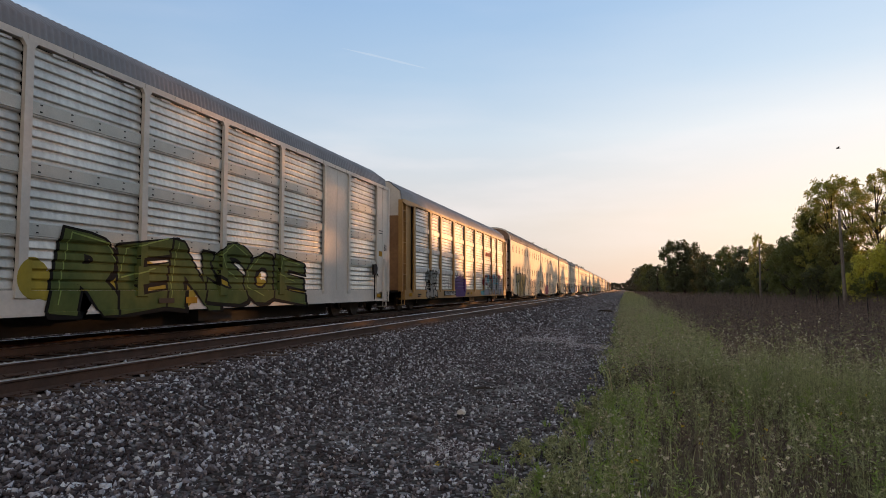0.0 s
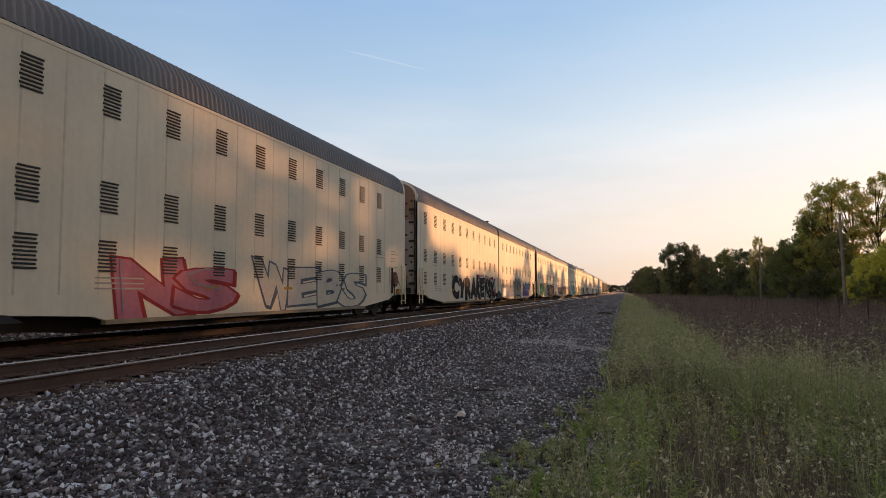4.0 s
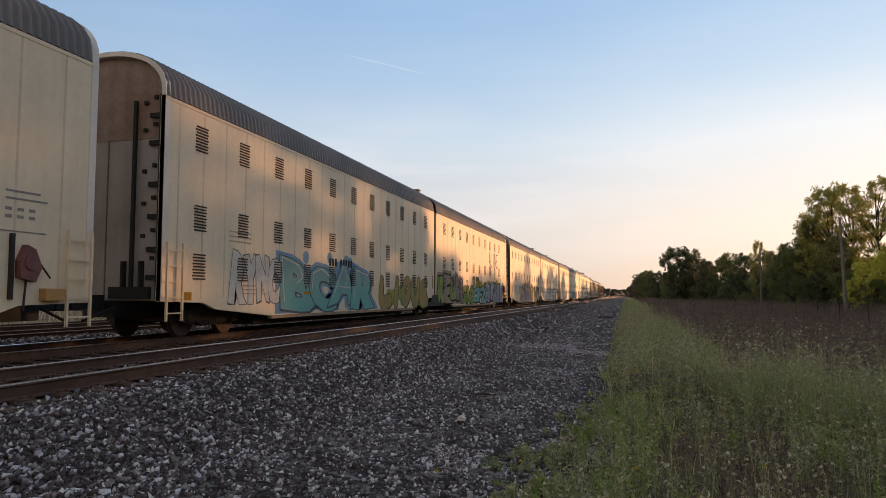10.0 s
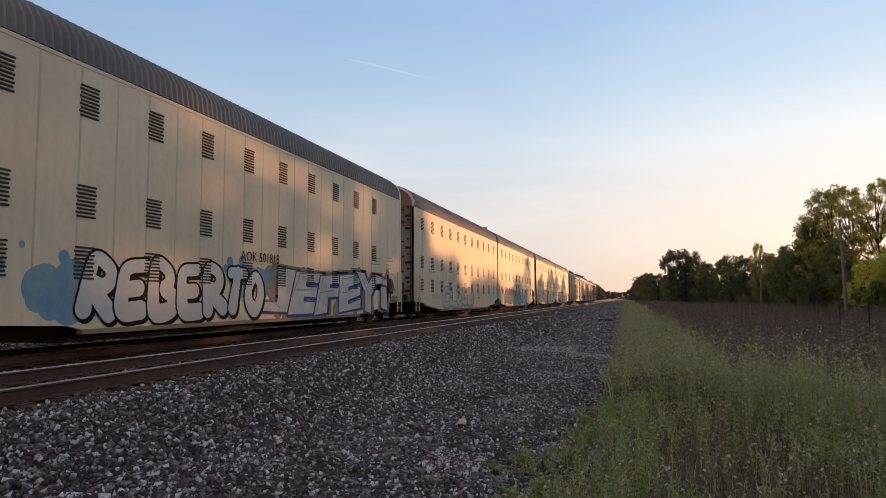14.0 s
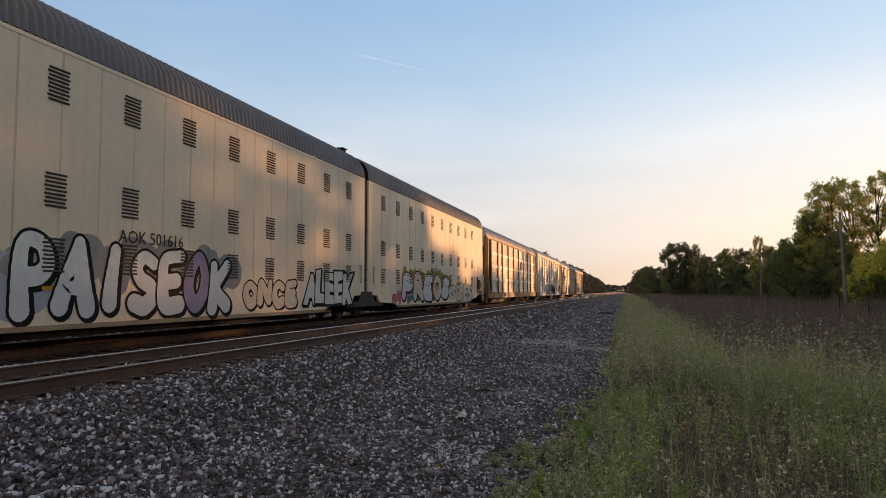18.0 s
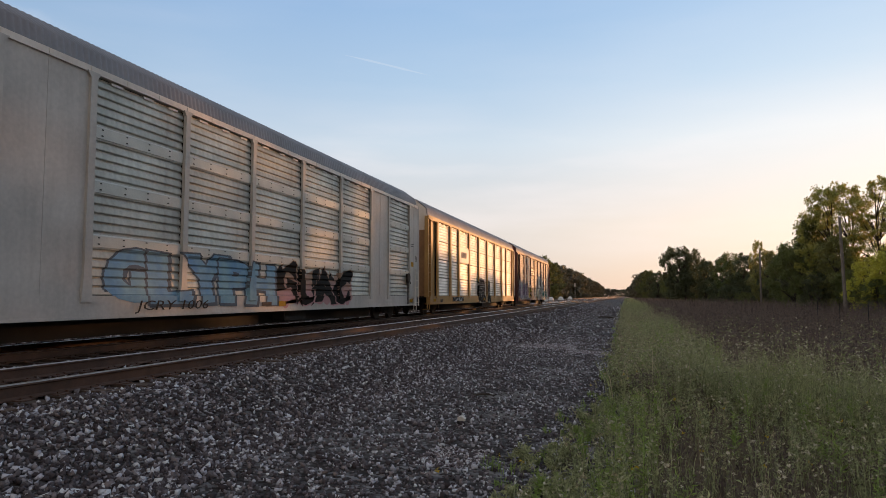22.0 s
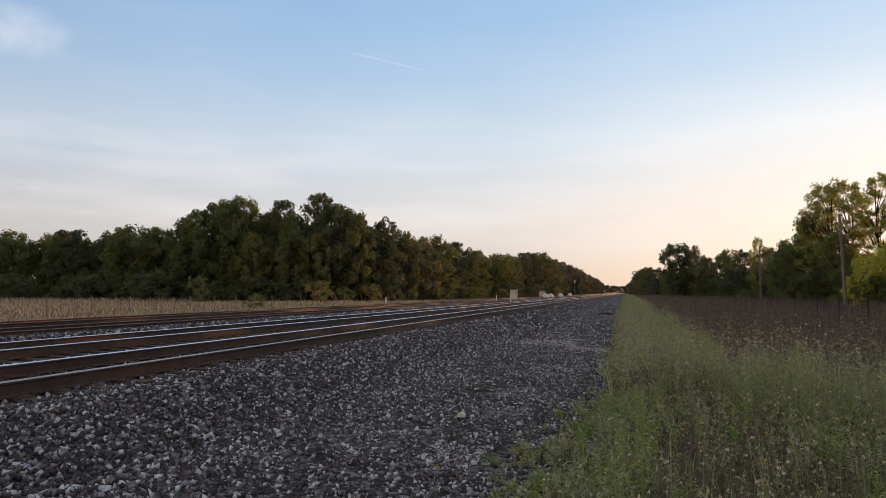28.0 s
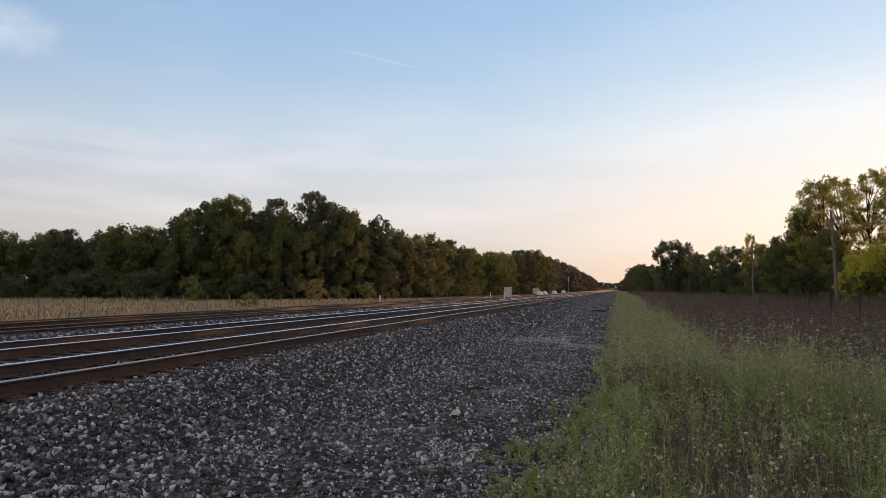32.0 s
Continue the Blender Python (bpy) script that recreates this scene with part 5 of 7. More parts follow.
splash(tB, "haze", 22.4, 28.6, 0.5, 1.75, 9, 14)
splash(tB, "haze", 31.6, 37.8, 0.45, 1.0, 7, 15)
mural(tB, "AROSE", 22.6, 28.0, 0.5, 1.6, "haze", "cream", "", "", 0.8, 14)
splash(tB, "yellow", 28.6, 31.6, 0.5, 2.0, 7, 4)
mural(tB, "MASO", 28.3, 32.2, 0.45, 2.1, "ash", "black", "", "yellow", 1.1, 15, 0.005, 0.16)
for k, wd in enumerate(("VIDE", "SLORE", "EASLE", "NKT")):
    tag_line(tB, wd, 32.2, 33.2, 1.75 - 0.3 * k, 1.96 - 0.3 * k, "dark", 0.9, 16 + k)
splash(tB, "lilac", 30.6, 32.6, 0.45, 0.95, 4, 5)
mural(tB, "SAKEV", 33.45, 38.2, 0.5, 1.9, "violet", "dark", "", "sky", 1.1, 16, jag=0.2, joint=4, line=0.022)
mural(tC, "RN", 3.0, 7.5, 0.46, 2.1, "jade", "rust", "", "lime", 1.25, 17, line=0.07)
mural(tC, "DHI", 7.0, 9.9, 0.48, 1.9, "ash", "slate", "", "grey", 1.15, 18, line=0.045)
mural(tC, "LMMIA", 10.5, 18.2, 0.45, 1.83, "dark", "teal", "black", "foam", 1.05, 19, fill2="red")
mural(tC, "IWYD", 12.6, 18.3, 0.5, 1.7, "yellow", "black", "", "white", 0.7, 59, 0.02, 0.12, "pink")
splash(tC, "crimson", 24.2, 31.5, 0.46, 1.75, 9, 6, dots=9, top=0.35)
splash(tC, "moss", 25.2, 31.2, 0.46, 1.3, 8, 32, 0.004)
mural(tC, "SWAKE", 24.8, 31.4, 0.48, 1.75, "moss", "ash", "", "foam", 1.7, 20, 0.006, 0.16, line=0.015)
splash(tC, "blue", 31.8, 37.8, 0.8, 1.9, 7, 7)
splash(tC, "red", 31.0, 38.2, 0.45, 1.5, 9, 8, 0.0035)
mural(tC, "MEMSK", 31.3, 38.4, 0.42, 1.8, "ember", "white", "", "", 1.05, 21, 0.006, 0.14, joint=4, line=0.04)
mural(tD, "RYNC", 2.6, 5.0, 0.75, 2.05, "white", "slate", "", "", 1.3, 22, line=0.022)
mural(tD, "BCAR", 5.2, 12.1, 0.46, 2.1, "foam", "slate", "sky", "white", 1.1, 23, jag=0.13, line=0.04)
splash(tD, "lime", 14.0, 19.4, 0.5, 1.5, 6, 241)
mural(tD, "LIQUE", 13.0, 19.7, 0.44, 1.95, "khaki", "forest", "", "", 1.65, 24, 0.005, line=0.035)
mural(tD, "REUM", 21.6, 26.9, 0.5, 2.15, "lime", "black", "peach", "khaki", 1.1, 25, jag=0.13, fill2="peach")
mural(tD, "GAO", 26.9, 30.1, 0.42, 1.7, "lime", "black", "", "yellow", 1.1, 26)
splash(tD, "yellow", 31.0, 40.0, 0.75, 2.15, 12, 10, dots=4)
mural(tD, "CFZ", 29.9, 33.9, 0.42, 1.6, "foam", "black", "", "sky", 1.15, 27, 0.005)
mural(tD, "ERKAEL", 33.6, 40.5, 0.45, 2.0, "steel", "black", "", "white", 1.2, 28, 0.005, 0.16, joint=4, line=0.05)
tag_line(tD, "ALINE", 35.1, 38.6, 3.05, 4.05, "slate", 0.6, 29)
for k in range(9):
    b = Builder()
    stroke(b, [(4.6 + 0.22 * (k % 4) + 0.07 * k, 1.2 + 0.26 * (k // 3) + 0.05 * (k % 3))], 0.14 + 0.03 * (k % 4), WALL + 0.004, 12)
    part("dot", flat_data(b, "dot", M_PAINT["teal"]), tE, "teal sprayed dot")
splash(tE, "haze", 5.8, 13.3, 0.46, 1.5, 9, 30, 0.003)
mural(tE, "ASRKOBE", 5.6, 13.4, 0.44, 2.2, "blush", "fume", "", "slate", 0.85, 30, 0.006, 0.3, "haze", 4, 0.045)
for k, (ya_, za_, wide_, high_) in enumerate(((6.0, 0.5, 0.9, 0.7), (7.6, 1.2, 0.7, 1.2), (9.0, 0.6, 0.8, 0.8), (10.6, 1.0, 0.9, 1.0), (12.2, 0.55, 0.8, 0.7))):
    b = Builder()
    for r_ in (1.0, 0.6):
        stroke(b, [(ya_ + wide_ * 0.5 * (1 + r_ * math.cos(a_ * 0.6 + k)), za_ + high_ * 0.5 * (1 + r_ * math.sin(a_ * 0.6 + k))) for a_ in range(9)], 0.07, WALL + 0.024, 6)
    part("swirl", flat_data(b, "swirl", M_PAINT["slate"]), tE, "faded slate swirl over the mural")
mural(tE, "RWHRY", 13.6, 19.3, 0.4, 2.1, "ochre", "black", "", "khaki", 1.0, 31, 0.003, 0.2, "ash", 4, 0.05)
splash(tE, "sky", 23.7, 25.6, 0.5, 1.7, 4, 12, dots=6)
splash(tE, "sky", 29.6, 31.4, 0.9, 1.9, 3, 13, dots=3)
mural(tE, "REBERTO", 24.6, 30.9, 0.47, 1.88, "chalk", "black", "", "", 1.55, 32, 0.005, 0.05, line=0.05)
splash(tE, "peach", 33.0, 35.2, 1.2, 2.0, 3, 14)
mural(tE, "JEFEYT", 31.0, 41.0, 0.42, 1.95, "white", "blue", "tan", "sky", 1.0, 33, 0.005, 0.12)
mural(tF, "CLOUD", 5.0, 12.5, 0.45, 1.8, "cream", "sky", "", "", 0.9, 34)
splash(tF, "foam", 24.2, 30.6, 0.42, 1.85, 10, 15, dots=4)
mural(tF, "SEAR", 24.6, 29.6, 0.44, 1.9, "grey", "teal", "", "white", 0.9, 35, 0.005, 0.14, line=0.02)
splash(tF, "cyan", 30.8, 34.0, 0.42, 1.75, 5, 16)
mural(tF, "SOE", 30.9, 33.9, 0.44, 1.7, "foam", "emerald", "", "chalk", 1.2, 36, 0.005, 0.14, line=0.02)
mural(tF, "OOS", 34.3, 37.4, 0.45, 1.85, "chalk", "black", "", "", 1.5, 37, 0.004, 0.06, line=0.07)
splash(tG, "steel", 4.6, 6.6, 0.5, 1.9, 4, 17)
mural(tG, "WSEE", 1.2, 5.2, 0.65, 2.0, "white", "dark", "", "", 0.9, 38, jag=0.2, line=0.03)
splash(tG, "grey", 6.0, 12.2, 0.9, 2.1, 8, 31)
mural(tG, "PAISEOK", 5.9, 12.0, 0.42, 2.0, "chalk", "black", "", "", 1.6, 39, 0.004, 0.06, "lilac", line=0.055, odd=5)
mural(tG, "ONCE", 12.6, 15.5, 0.55, 1.45, "cream", "black", "", "", 1.5, 40, line=0.04)
mural(tG, "ALEEK", 16.1, 19.6, 0.55, 1.7, "white", "black", "", "", 1.1, 41)
splash(tG, "pink", 24.2, 26.2, 0.42, 1.1, 4, 18)
splash(tG, "yellow", 25.4, 33.5, 1.0, 2.15, 11, 19)
splash(tG, "lime", 26.6, 33.2, 0.5, 1.3, 9, 20, 0.0035)
splash(tG, "teal", 26.2, 28.2, 0.5, 1.0, 3, 71, 0.0045)
splash(tG, "red", 28.4, 30.4, 0.5, 1.5, 3, 72, 0.005)
splash(tG, "foam", 30.6, 33.0, 0.5, 1.1, 3, 73, 0.0045)
mural(tG, "PREOS", 25.2, 33.3, 0.5, 2.0, "chalk", "black", "", "pink", 1.55, 42, 0.008, 0.06, "cream", line=0.06)
mural(tG, "SONES", 33.8, 38.9, 0.42, 1.5, "cream", "teal", "", "", 0.9, 43)
mural(ci, "GLYPH", 6.9, 13.1, 0.72, 2.02, "sky", "slate", "", "", 1.0, 44, 0.075, 0.04, line=0.05)
splash(ci, "blush", 13.0, 18.4, 0.58, 1.8, 7, 21, 0.072)
mural(ci, "GUAC", 13.3, 18.4, 0.68, 1.9, "black", "blush", "", "", 1.1, 45, 0.075, 0.12, joint=4, line=0.035)
throw_up(cj, (12.15, 12.5, 12.9, 13.3, 13.6, 13.75), 0.36, 0.52, (2.02, 2.12, 2.1, 2.06, 2.04, 1.98), (
    ((0.40, 0.88), (0.42, 0.68), (0.35, 0.58), (0.17, 0.58), (0.23, 0.63), (0.34, 0.56)),
    ((0.63, 0.86), (0.62, 0.70), (0.56, 0.60), (0.40, 0.60)), ((0.56, 0.58), (0.58, 0.48), (0.51, 0.40)),
    ((0.80, 0.84), (0.80, 0.72), (0.68, 0.56), (0.63, 0.34)), ((0.65, 0.44), (0.73, 0.50), (0.82, 0.44), (0.83, 0.30)),
    ((0.06, 0.47), (0.30, 0.45)), ((0.06, 0.44), (0.30, 0.425)), ((0.19, 0.42), (0.18, 0.20)), ((0.32, 0.36), (0.35, 0.26), (0.43, 0.27), (0.44, 0.40), (0.50, 0.41)),
    ((0.46, 0.31), (0.52, 0.34), (0.56, 0.26), (0.51, 0.15), (0.42, 0.15)), ((0.14, 0.03), (0.27, 0.06), (0.32, 0.17)), ((0.70, 0.31), (0.71, 0.15), (0.65, 0.04)),
    ((0.77, 0.20), (0.84, 0.19), (0.79, 0.15), (0.83, 0.10))), 11.8, 14.1, 2.12)
throw_up(cj, (15.05, 15.4, 15.72), 0.30, 0.52, (1.94, 2.04, 1.98), (
    ((0.63, 0.87), (0.65, 0.75), (0.50, 0.55), (0.33, 0.59), (0.40, 0.63)), ((0.93, 0.83), (0.93, 0.70), (0.85, 0.60), (0.65, 0.60)), ((0.87, 0.58), (0.91, 0.51), (0.83, 0.44)),
    ((0.20, 0.47), (0.48, 0.46)), ((0.35, 0.44), (0.33, 0.29)), ((0.54, 0.45), (0.52, 0.32), (0.65, 0.29), (0.72, 0.45), (0.83, 0.46)), ((0.74, 0.34), (0.87, 0.38), (0.89, 0.29), (0.76, 0.20)),
    ((0.43, 0.02), (0.48, 0.15))), 14.7, 16.1, 2.04)
splash(ck, "chalk", 1.6, 6.4, 1.7, 2.35, 9, 22, 0.072)
mural(ck, "REMOR", 1.4, 6.5, 0.62, 2.2, "lilac", "white", "grey", "dark", 1.0, 48, 0.075, 0.16, "steel", 4, 0.035)
mural(ck, "AKO", 6.3, 10.6, 0.62, 1.75, "ash", "black", "grey", "lime", 1.0, 52, 0.075, 0.14, "ochre", 4)
mural(ck, "DYMEN", 10.6, 17.4, 0.6, 1.85, "ash", "white", "grey", "peach", 1.0, 49, 0.075, 0.14, "cream", 4, 0.05)
mural(ck, "LWAKE", 17.6, 24.6, 0.6, 1.75, "ash", "white", "grey", "peach", 0.9, 53, 0.075, 0.14, "teal", 4, 0.04)
tag_line(ch_, "OLN", 0.7, 2.2, 1.0, 1.6, "white", 0.5, 50, 0.075)
# owner's emblems as plain shapes
part("emblem", Builder().prism([(15.9, 3.25), (16.08, 3.06), (16.42, 3.06), (16.6, 3.25), (16.6, 3.57), (16.42, 3.76), (16.08, 3.76), (15.9, 3.57)], 0, WALL + 0.02, WALL + 0.07).data("emblem", M_PAINT["red"]), ch_, "red octagonal owner's emblem")
part("emblem_field", Builder().prism([(16.25 + 0.27 * math.cos(math.pi * k / 8), 3.41 + 0.27 * math.sin(math.pi * k / 8)) for k in range(16)], 0, WALL + 0.07, WALL + 0.074).data("emblem_field", M_PAINT["cream"]), ch_, "pale field of the emblem")
bars(ch_, "emblem_bar", [(16.14, 16.38, 3.25 + 0.13 * k, 3.31 + 0.13 * k) for k in range(3)] + [(16.12, 16.18, 3.25, 3.57)], M_PAINT["red"], x=WALL + 0.078)
bars(cj, "emblem_plate", [(6.35, 9.0, 2.95, 3.85)], M_WHITE, "white owner's plate", x=WALL + 0.03)
for k in range(3):
    part("emblem", Builder().prism([(7.0 + 0.46 * k, 3.22), (7.32 + 0.46 * k, 3.22), (7.4 + 0.46 * k, 3.34), (7.4 + 0.46 * k, 3.58), (7.08 + 0.46 * k, 3.58), (7.0 + 0.46 * k, 3.46)], 0, WALL + 0.03, WALL + 0.04).data("emblem", M_PAINT["grey"]), cj)
bars(ck, "emblem_plate", [(9.2, 11.85, 3.05, 3.95)], M_MAROON, "oxide-red owner's plate with white stripes", x=WALL + 0.03)
bars(ck, "emblem", [(9.35, 11.2, 3.2, 3.27), (9.35, 11.3, 3.36, 3.43), (9.4, 10.7, 3.6, 3.76)], M_WHITE, x=WALL + 0.04)
bars(ck, "emblem", [(11.2, 11.7, 3.2, 3.28), (11.2, 11.3, 3.2, 3.7), (11.2, 11.7, 3.62, 3.7)], M_WHITE, x=WALL + 0.045)
for c_, txt, spots in ((tA, "AOK 501836", (8.19,)), (tC, "AOK 501662", (8.34, 29.86)), (tE, "AOK 501818", (8.35, 29.75)), (tF, "AOK 501599", (29.7,)), (tG, "AOK 501616", (8.21, 29.62)), (tB, "", ()), (tD, "", (8.3, 29.8))):
    for y in spots:
        if txt:
            lettering(c_, txt, y, 1.95, 0.36, M_PAINT["dark"], "dark stencilled reporting mark", x=WALL + 0.0235, width=1.95)
        else:
            bars(c_, "stencil", [(y + 0.22 * k, y + 0.22 * k + 0.15, 1.95, 2.2) for k in range(9) if k != 3], M_PAINT["dark"], "dark stencilled reporting mark", x=WALL + 0.008)
for c_, txt, y in ((c2, "TTGX 952536", 7.0), (ch_, "TTGX 991627", 7.0), (cj, "TTGX 992651", 4.9), (ck, "TTGX 993168", 4.6), (ci, "JCRY 1006", 7.6)):
    if c_ is not ci:
        bars(c_, "number_panel", [(y - 0.1, y + 2.5, 0.66, 0.90)], M_PAINT["black"], "black number panel", x=WALL + 0.066)
    lettering(c_, txt, y, 0.68, 0.28, M_WHITE if c_ is not ci else M_PAINT["dark"], "stencilled reporting mark", x=WALL + (0.105 if c_ is ci else 0.07), width=2.35, shear=0.2)


# ---- trees ----
def leaf_cloud(rng, centres, radii, count, size, flat=0.75):
    """Leaf-like triangles scattered through a set of lobes; numpy arrays of corners and faces."""
    k = rng.integers(0, len(centres), count)
    d = rng.normal(size=(count, 3))
    d /= np.linalg.norm(d, axis=1)[:, None]
    r = radii[k] * rng.uniform(0.15, 1.0, count) ** 0.45 * rng.uniform(0.8, 1.2, count)
    p = centres[k] + d * r[:, None] * np.array([1, 1, flat])
    face = d + rng.normal(size=(count, 3)) * 0.55
    face /= np.linalg.norm(face, axis=1)[:, None]
    a = np.cross(face, rng.normal(size=(count, 3)))
    a /= np.linalg.norm(a, axis=1)[:, None]
    b = np.cross(face, a)
    s = size * rng.uniform(0.5, 1.3, count)[:, None]
    v = np.stack([p - a * s, p + b * s * 0.75, p + a * s * 0.9 - b * s * 0.3], 1).reshape(-1, 3)
    return v, np.arange(count * 3).reshape(-1, 3)


def tree_data(seed, height, crown, bare, leaves, size, leaf, lobes=26, trunk=0.22, droop=0.0, lobe=(0.22, 0.42), sub=5, peak=0.86):
    """Trunk with limbs, and a crown of lobes at the limbs' ends, each lobe a cluster of leaf clumps."""
    rng = np.random.default_rng(seed)
    rr = random.Random(seed)
    b = Builder()
    pts = [Vector((0, 0, -0.4))]
    for i in range(5):
        q = pts[-1] + Vector((rr.uniform(-0.25, 0.25), rr.uniform(-0.25, 0.25), height * 0.18))
        b.tube(pts[-1], q, trunk * (1 - i * 0.17), trunk * (1 - (i + 1) * 0.17), 7)
        pts.append(q)
    cs, rs = [], []
    for i in range(lobes):
        f = bare + (1 - bare) * ((i + 0.5) / lobes) ** 0.85
        ang = i * 2.4 + rr.uniform(-0.5, 0.5)
        env = math.sin(math.pi * min(0.97, max(0.06, (f - bare) / (1 - bare) * peak + 0.12))) ** 0.7
        rad = crown * env * rr.uniform(0.4, 1.08)
        c = Vector((math.cos(ang) * rad, math.sin(ang) * rad, height * f * 0.96 - droop * rad))
        big = crown * rr.uniform(*lobe)
        for _ in range(sub):
            d = Vector((rr.gauss(0, 1) + 0.7 * math.cos(ang), rr.gauss(0, 1) + 0.7 * math.sin(ang), rr.gauss(0.35, 0.8))).normalized()
            cs.append(c + d * big * rr.uniform(0.3, 0.85))
            rs.append(big * rr.uniform(0.42, 0.75))
        base = pts[min(5, max(1, int(f * 4.2)))]
        mid = base.lerp(c, 0.55) + Vector((0, 0, 0.06 * height * rr.uniform(-0.5, 1)))
        if leaves < 2500 and i % 3:
            continue
        b.tube(base, mid, trunk * 0.32, trunk * 0.2, 4)
        if i % 2 == 0:
            b.tube(mid, c, trunk * 0.2, trunk * 0.07, 3)
    v, f = leaf_cloud(rng, np.array(cs), np.array(rs), leaves, size, 0.85)
    return b.data("trunk", M_BARK), fast_mesh("crown", v, f, [leaf])


KINDS = {
    "broad": tree_data(11, 15, 4.9, 0.06, 7500, 0.29, L_GREEN, 46, lobe=(0.22, 0.38)),
    "tall": tree_data(12, 18, 4.4, 0.05, 7500, 0.29, L_DARK, 50, lobe=(0.22, 0.38)),
    "olive": tree_data(13, 13, 4.4, 0.03, 6500, 0.28, L_OLIVE, 44, lobe=(0.21, 0.36)),
    "dark": tree_data(14, 14, 4.8, 0.02, 7000, 0.30, L_DARK, 46, lobe=(0.22, 0.38)),
    "open": tree_data(15, 15.5, 4.6, 0.20, 10000, 0.17, L_OPEN, 60, 0.2, 0.0, (0.15, 0.28), 5),
    "mid": tree_data(16, 11, 4.4, 0.0, 6000, 0.28, L_GREEN, 40, lobe=(0.22, 0.38)),
    "back": tree_data(17, 15, 5.6, 0.0, 1700, 0.72, L_DARK, 30, lobe=(0.3, 0.5)),
    "far": tree_data(18, 15, 6.5, 0.0, 2600, 0.9, L_HAZED, 30, sub=5),
    "pale": tree_data(19, 9, 4.4, 0.0, 6500, 0.19, L_SUNLIT, 38, lobe=(0.2, 0.34)),
    "mushroom": tree_data(20, 13, 4.2, 0.10, 8500, 0.34, L_DARK, 54, 0.3, 0.0, (0.24, 0.4), 5, 0.62),
}
TOPS = {k: max(v.co.z for v in d[1].vertices) for k, d in KINDS.items()}
SHRUB = {
    "green": tree_data(21, 2.6, 1.6, 0.05, 1500, 0.13, L_GREEN, 16, 0.05),
    "olive": tree_data(22, 3.4, 1.9, 0.05, 1700, 0.15, L_OLIVE, 16, 0.06),
    "dark": tree_data(23, 4.2, 2.4, 0.02, 2000, 0.18, L_DARK, 18, 0.07),
}
TREE_LABEL = {"broad": "broad green deciduous tree in full leaf", "tall": "tall dark green deciduous tree", "olive": "olive-green tree with sunlit yellowish leaves", "dark": "dense dark green tree at the wood's edge",
              "open": "open-crowned tree with light shining through", "mid": "rounded green tree of the wood's edge",
              "mushroom": "dense dark flat-topped deciduous tree", "pale": "young tree with pale yellow-green leaves, sunlit glow in their colour", "back": "dark tree deep in the wood", "far": "distant green tree beside the line, haze in its leaf colour"}
made_kind = {}


def plant(kind, x, y, scale=1.0, turn=0.0, wide=1.0, table=None, name="tree", group="lineside wood", label=""):
    table = table or KINDS
    key = (name, kind)
    m = Matrix.LocRotScale((x, y, ground_z(x, y) - 0.05), Euler((0, 0, turn)), (scale * wide, scale * wide, scale))
    if key not in made_kind:
        t_ = tagged(new(name), label or TREE_LABEL.get(kind, "leafy " + kind + " shrub by the wood's edge"), name, group)
        part("trunk", table[kind][0], t_)
        part("crown", table[kind][1], t_)
        t_.matrix_basis = m
        made_kind[key] = t_
        return t_
    src = made_kind[key]
    keep = src.matrix_basis.copy()
    src.matrix_basis = Matrix.Identity(4)
    c = copy_thing(src, m)
    src.matrix_basis = keep
    return c


def tree(kind, x, y, height, wide=1.0):
    """A tree of that height."""
    return plant(kind, x, y, height / TOPS[kind], rt.uniform(0, 6.3), wide)


rt = random.Random(5)
EDGE_X = (-175, -130, -105, -95, -88)
EDGE_H = (14.2, 14.2, 14.4, 14.4, 14.4)
# wood beyond the field, facing the line: an even dark edge, then taller separate crowns towards the line
x = -172.0
while x < -88:
    h = float(np.interp(x, EDGE_X, EDGE_H)) * rt.uniform(0.93, 1.03)
    tree(rt.choice(["dark", "tall", "mid", "dark"]), x, 110 + rt.uniform(-3, 3), h, rt.uniform(0.85, 1.05))
    tree("back", x + 2, 118 + rt.uniform(-1, 2), h * 0.95, 1.15)
    x += rt.uniform(3.6, 5.4)
for kind, x, y, h, w in (("broad", -86, 110, 14.4, 1.0), ("dark", -82, 112, 16.4, 0.95), ("broad", -78, 110, 17.6, 0.85), ("tall", -74.7, 111, 18.8, 0.85), ("broad", -71, 109, 19.2, 0.8),
                         ("broad", -68, 110, 19.8, 0.78), ("tall", -64.5, 112, 16.8, 0.9), ("tall", -60.6, 111, 18.9, 0.85), ("olive", -63, 105, 12.5, 0.7), ("broad", -57.5, 109, 16.2, 0.75),
                         ("tall", -53.2, 111, 19.8, 0.85), ("dark", -50, 110, 18.8, 0.75), ("mid", -55.5, 105.5, 13.0, 0.8), ("olive", -51.5, 106, 12.2, 0.7), ("broad", -47.5, 113, 17.0, 0.75),
                         ("dark", -45.5, 123, 16.6, 0.75), ("olive", -43.5, 131, 14.5, 0.6)):
    tree(kind, x, y, h, w)
    tree("back", x + 1.0, y + 8 + rt.uniform(-1, 2), h * 0.86, 1.0)
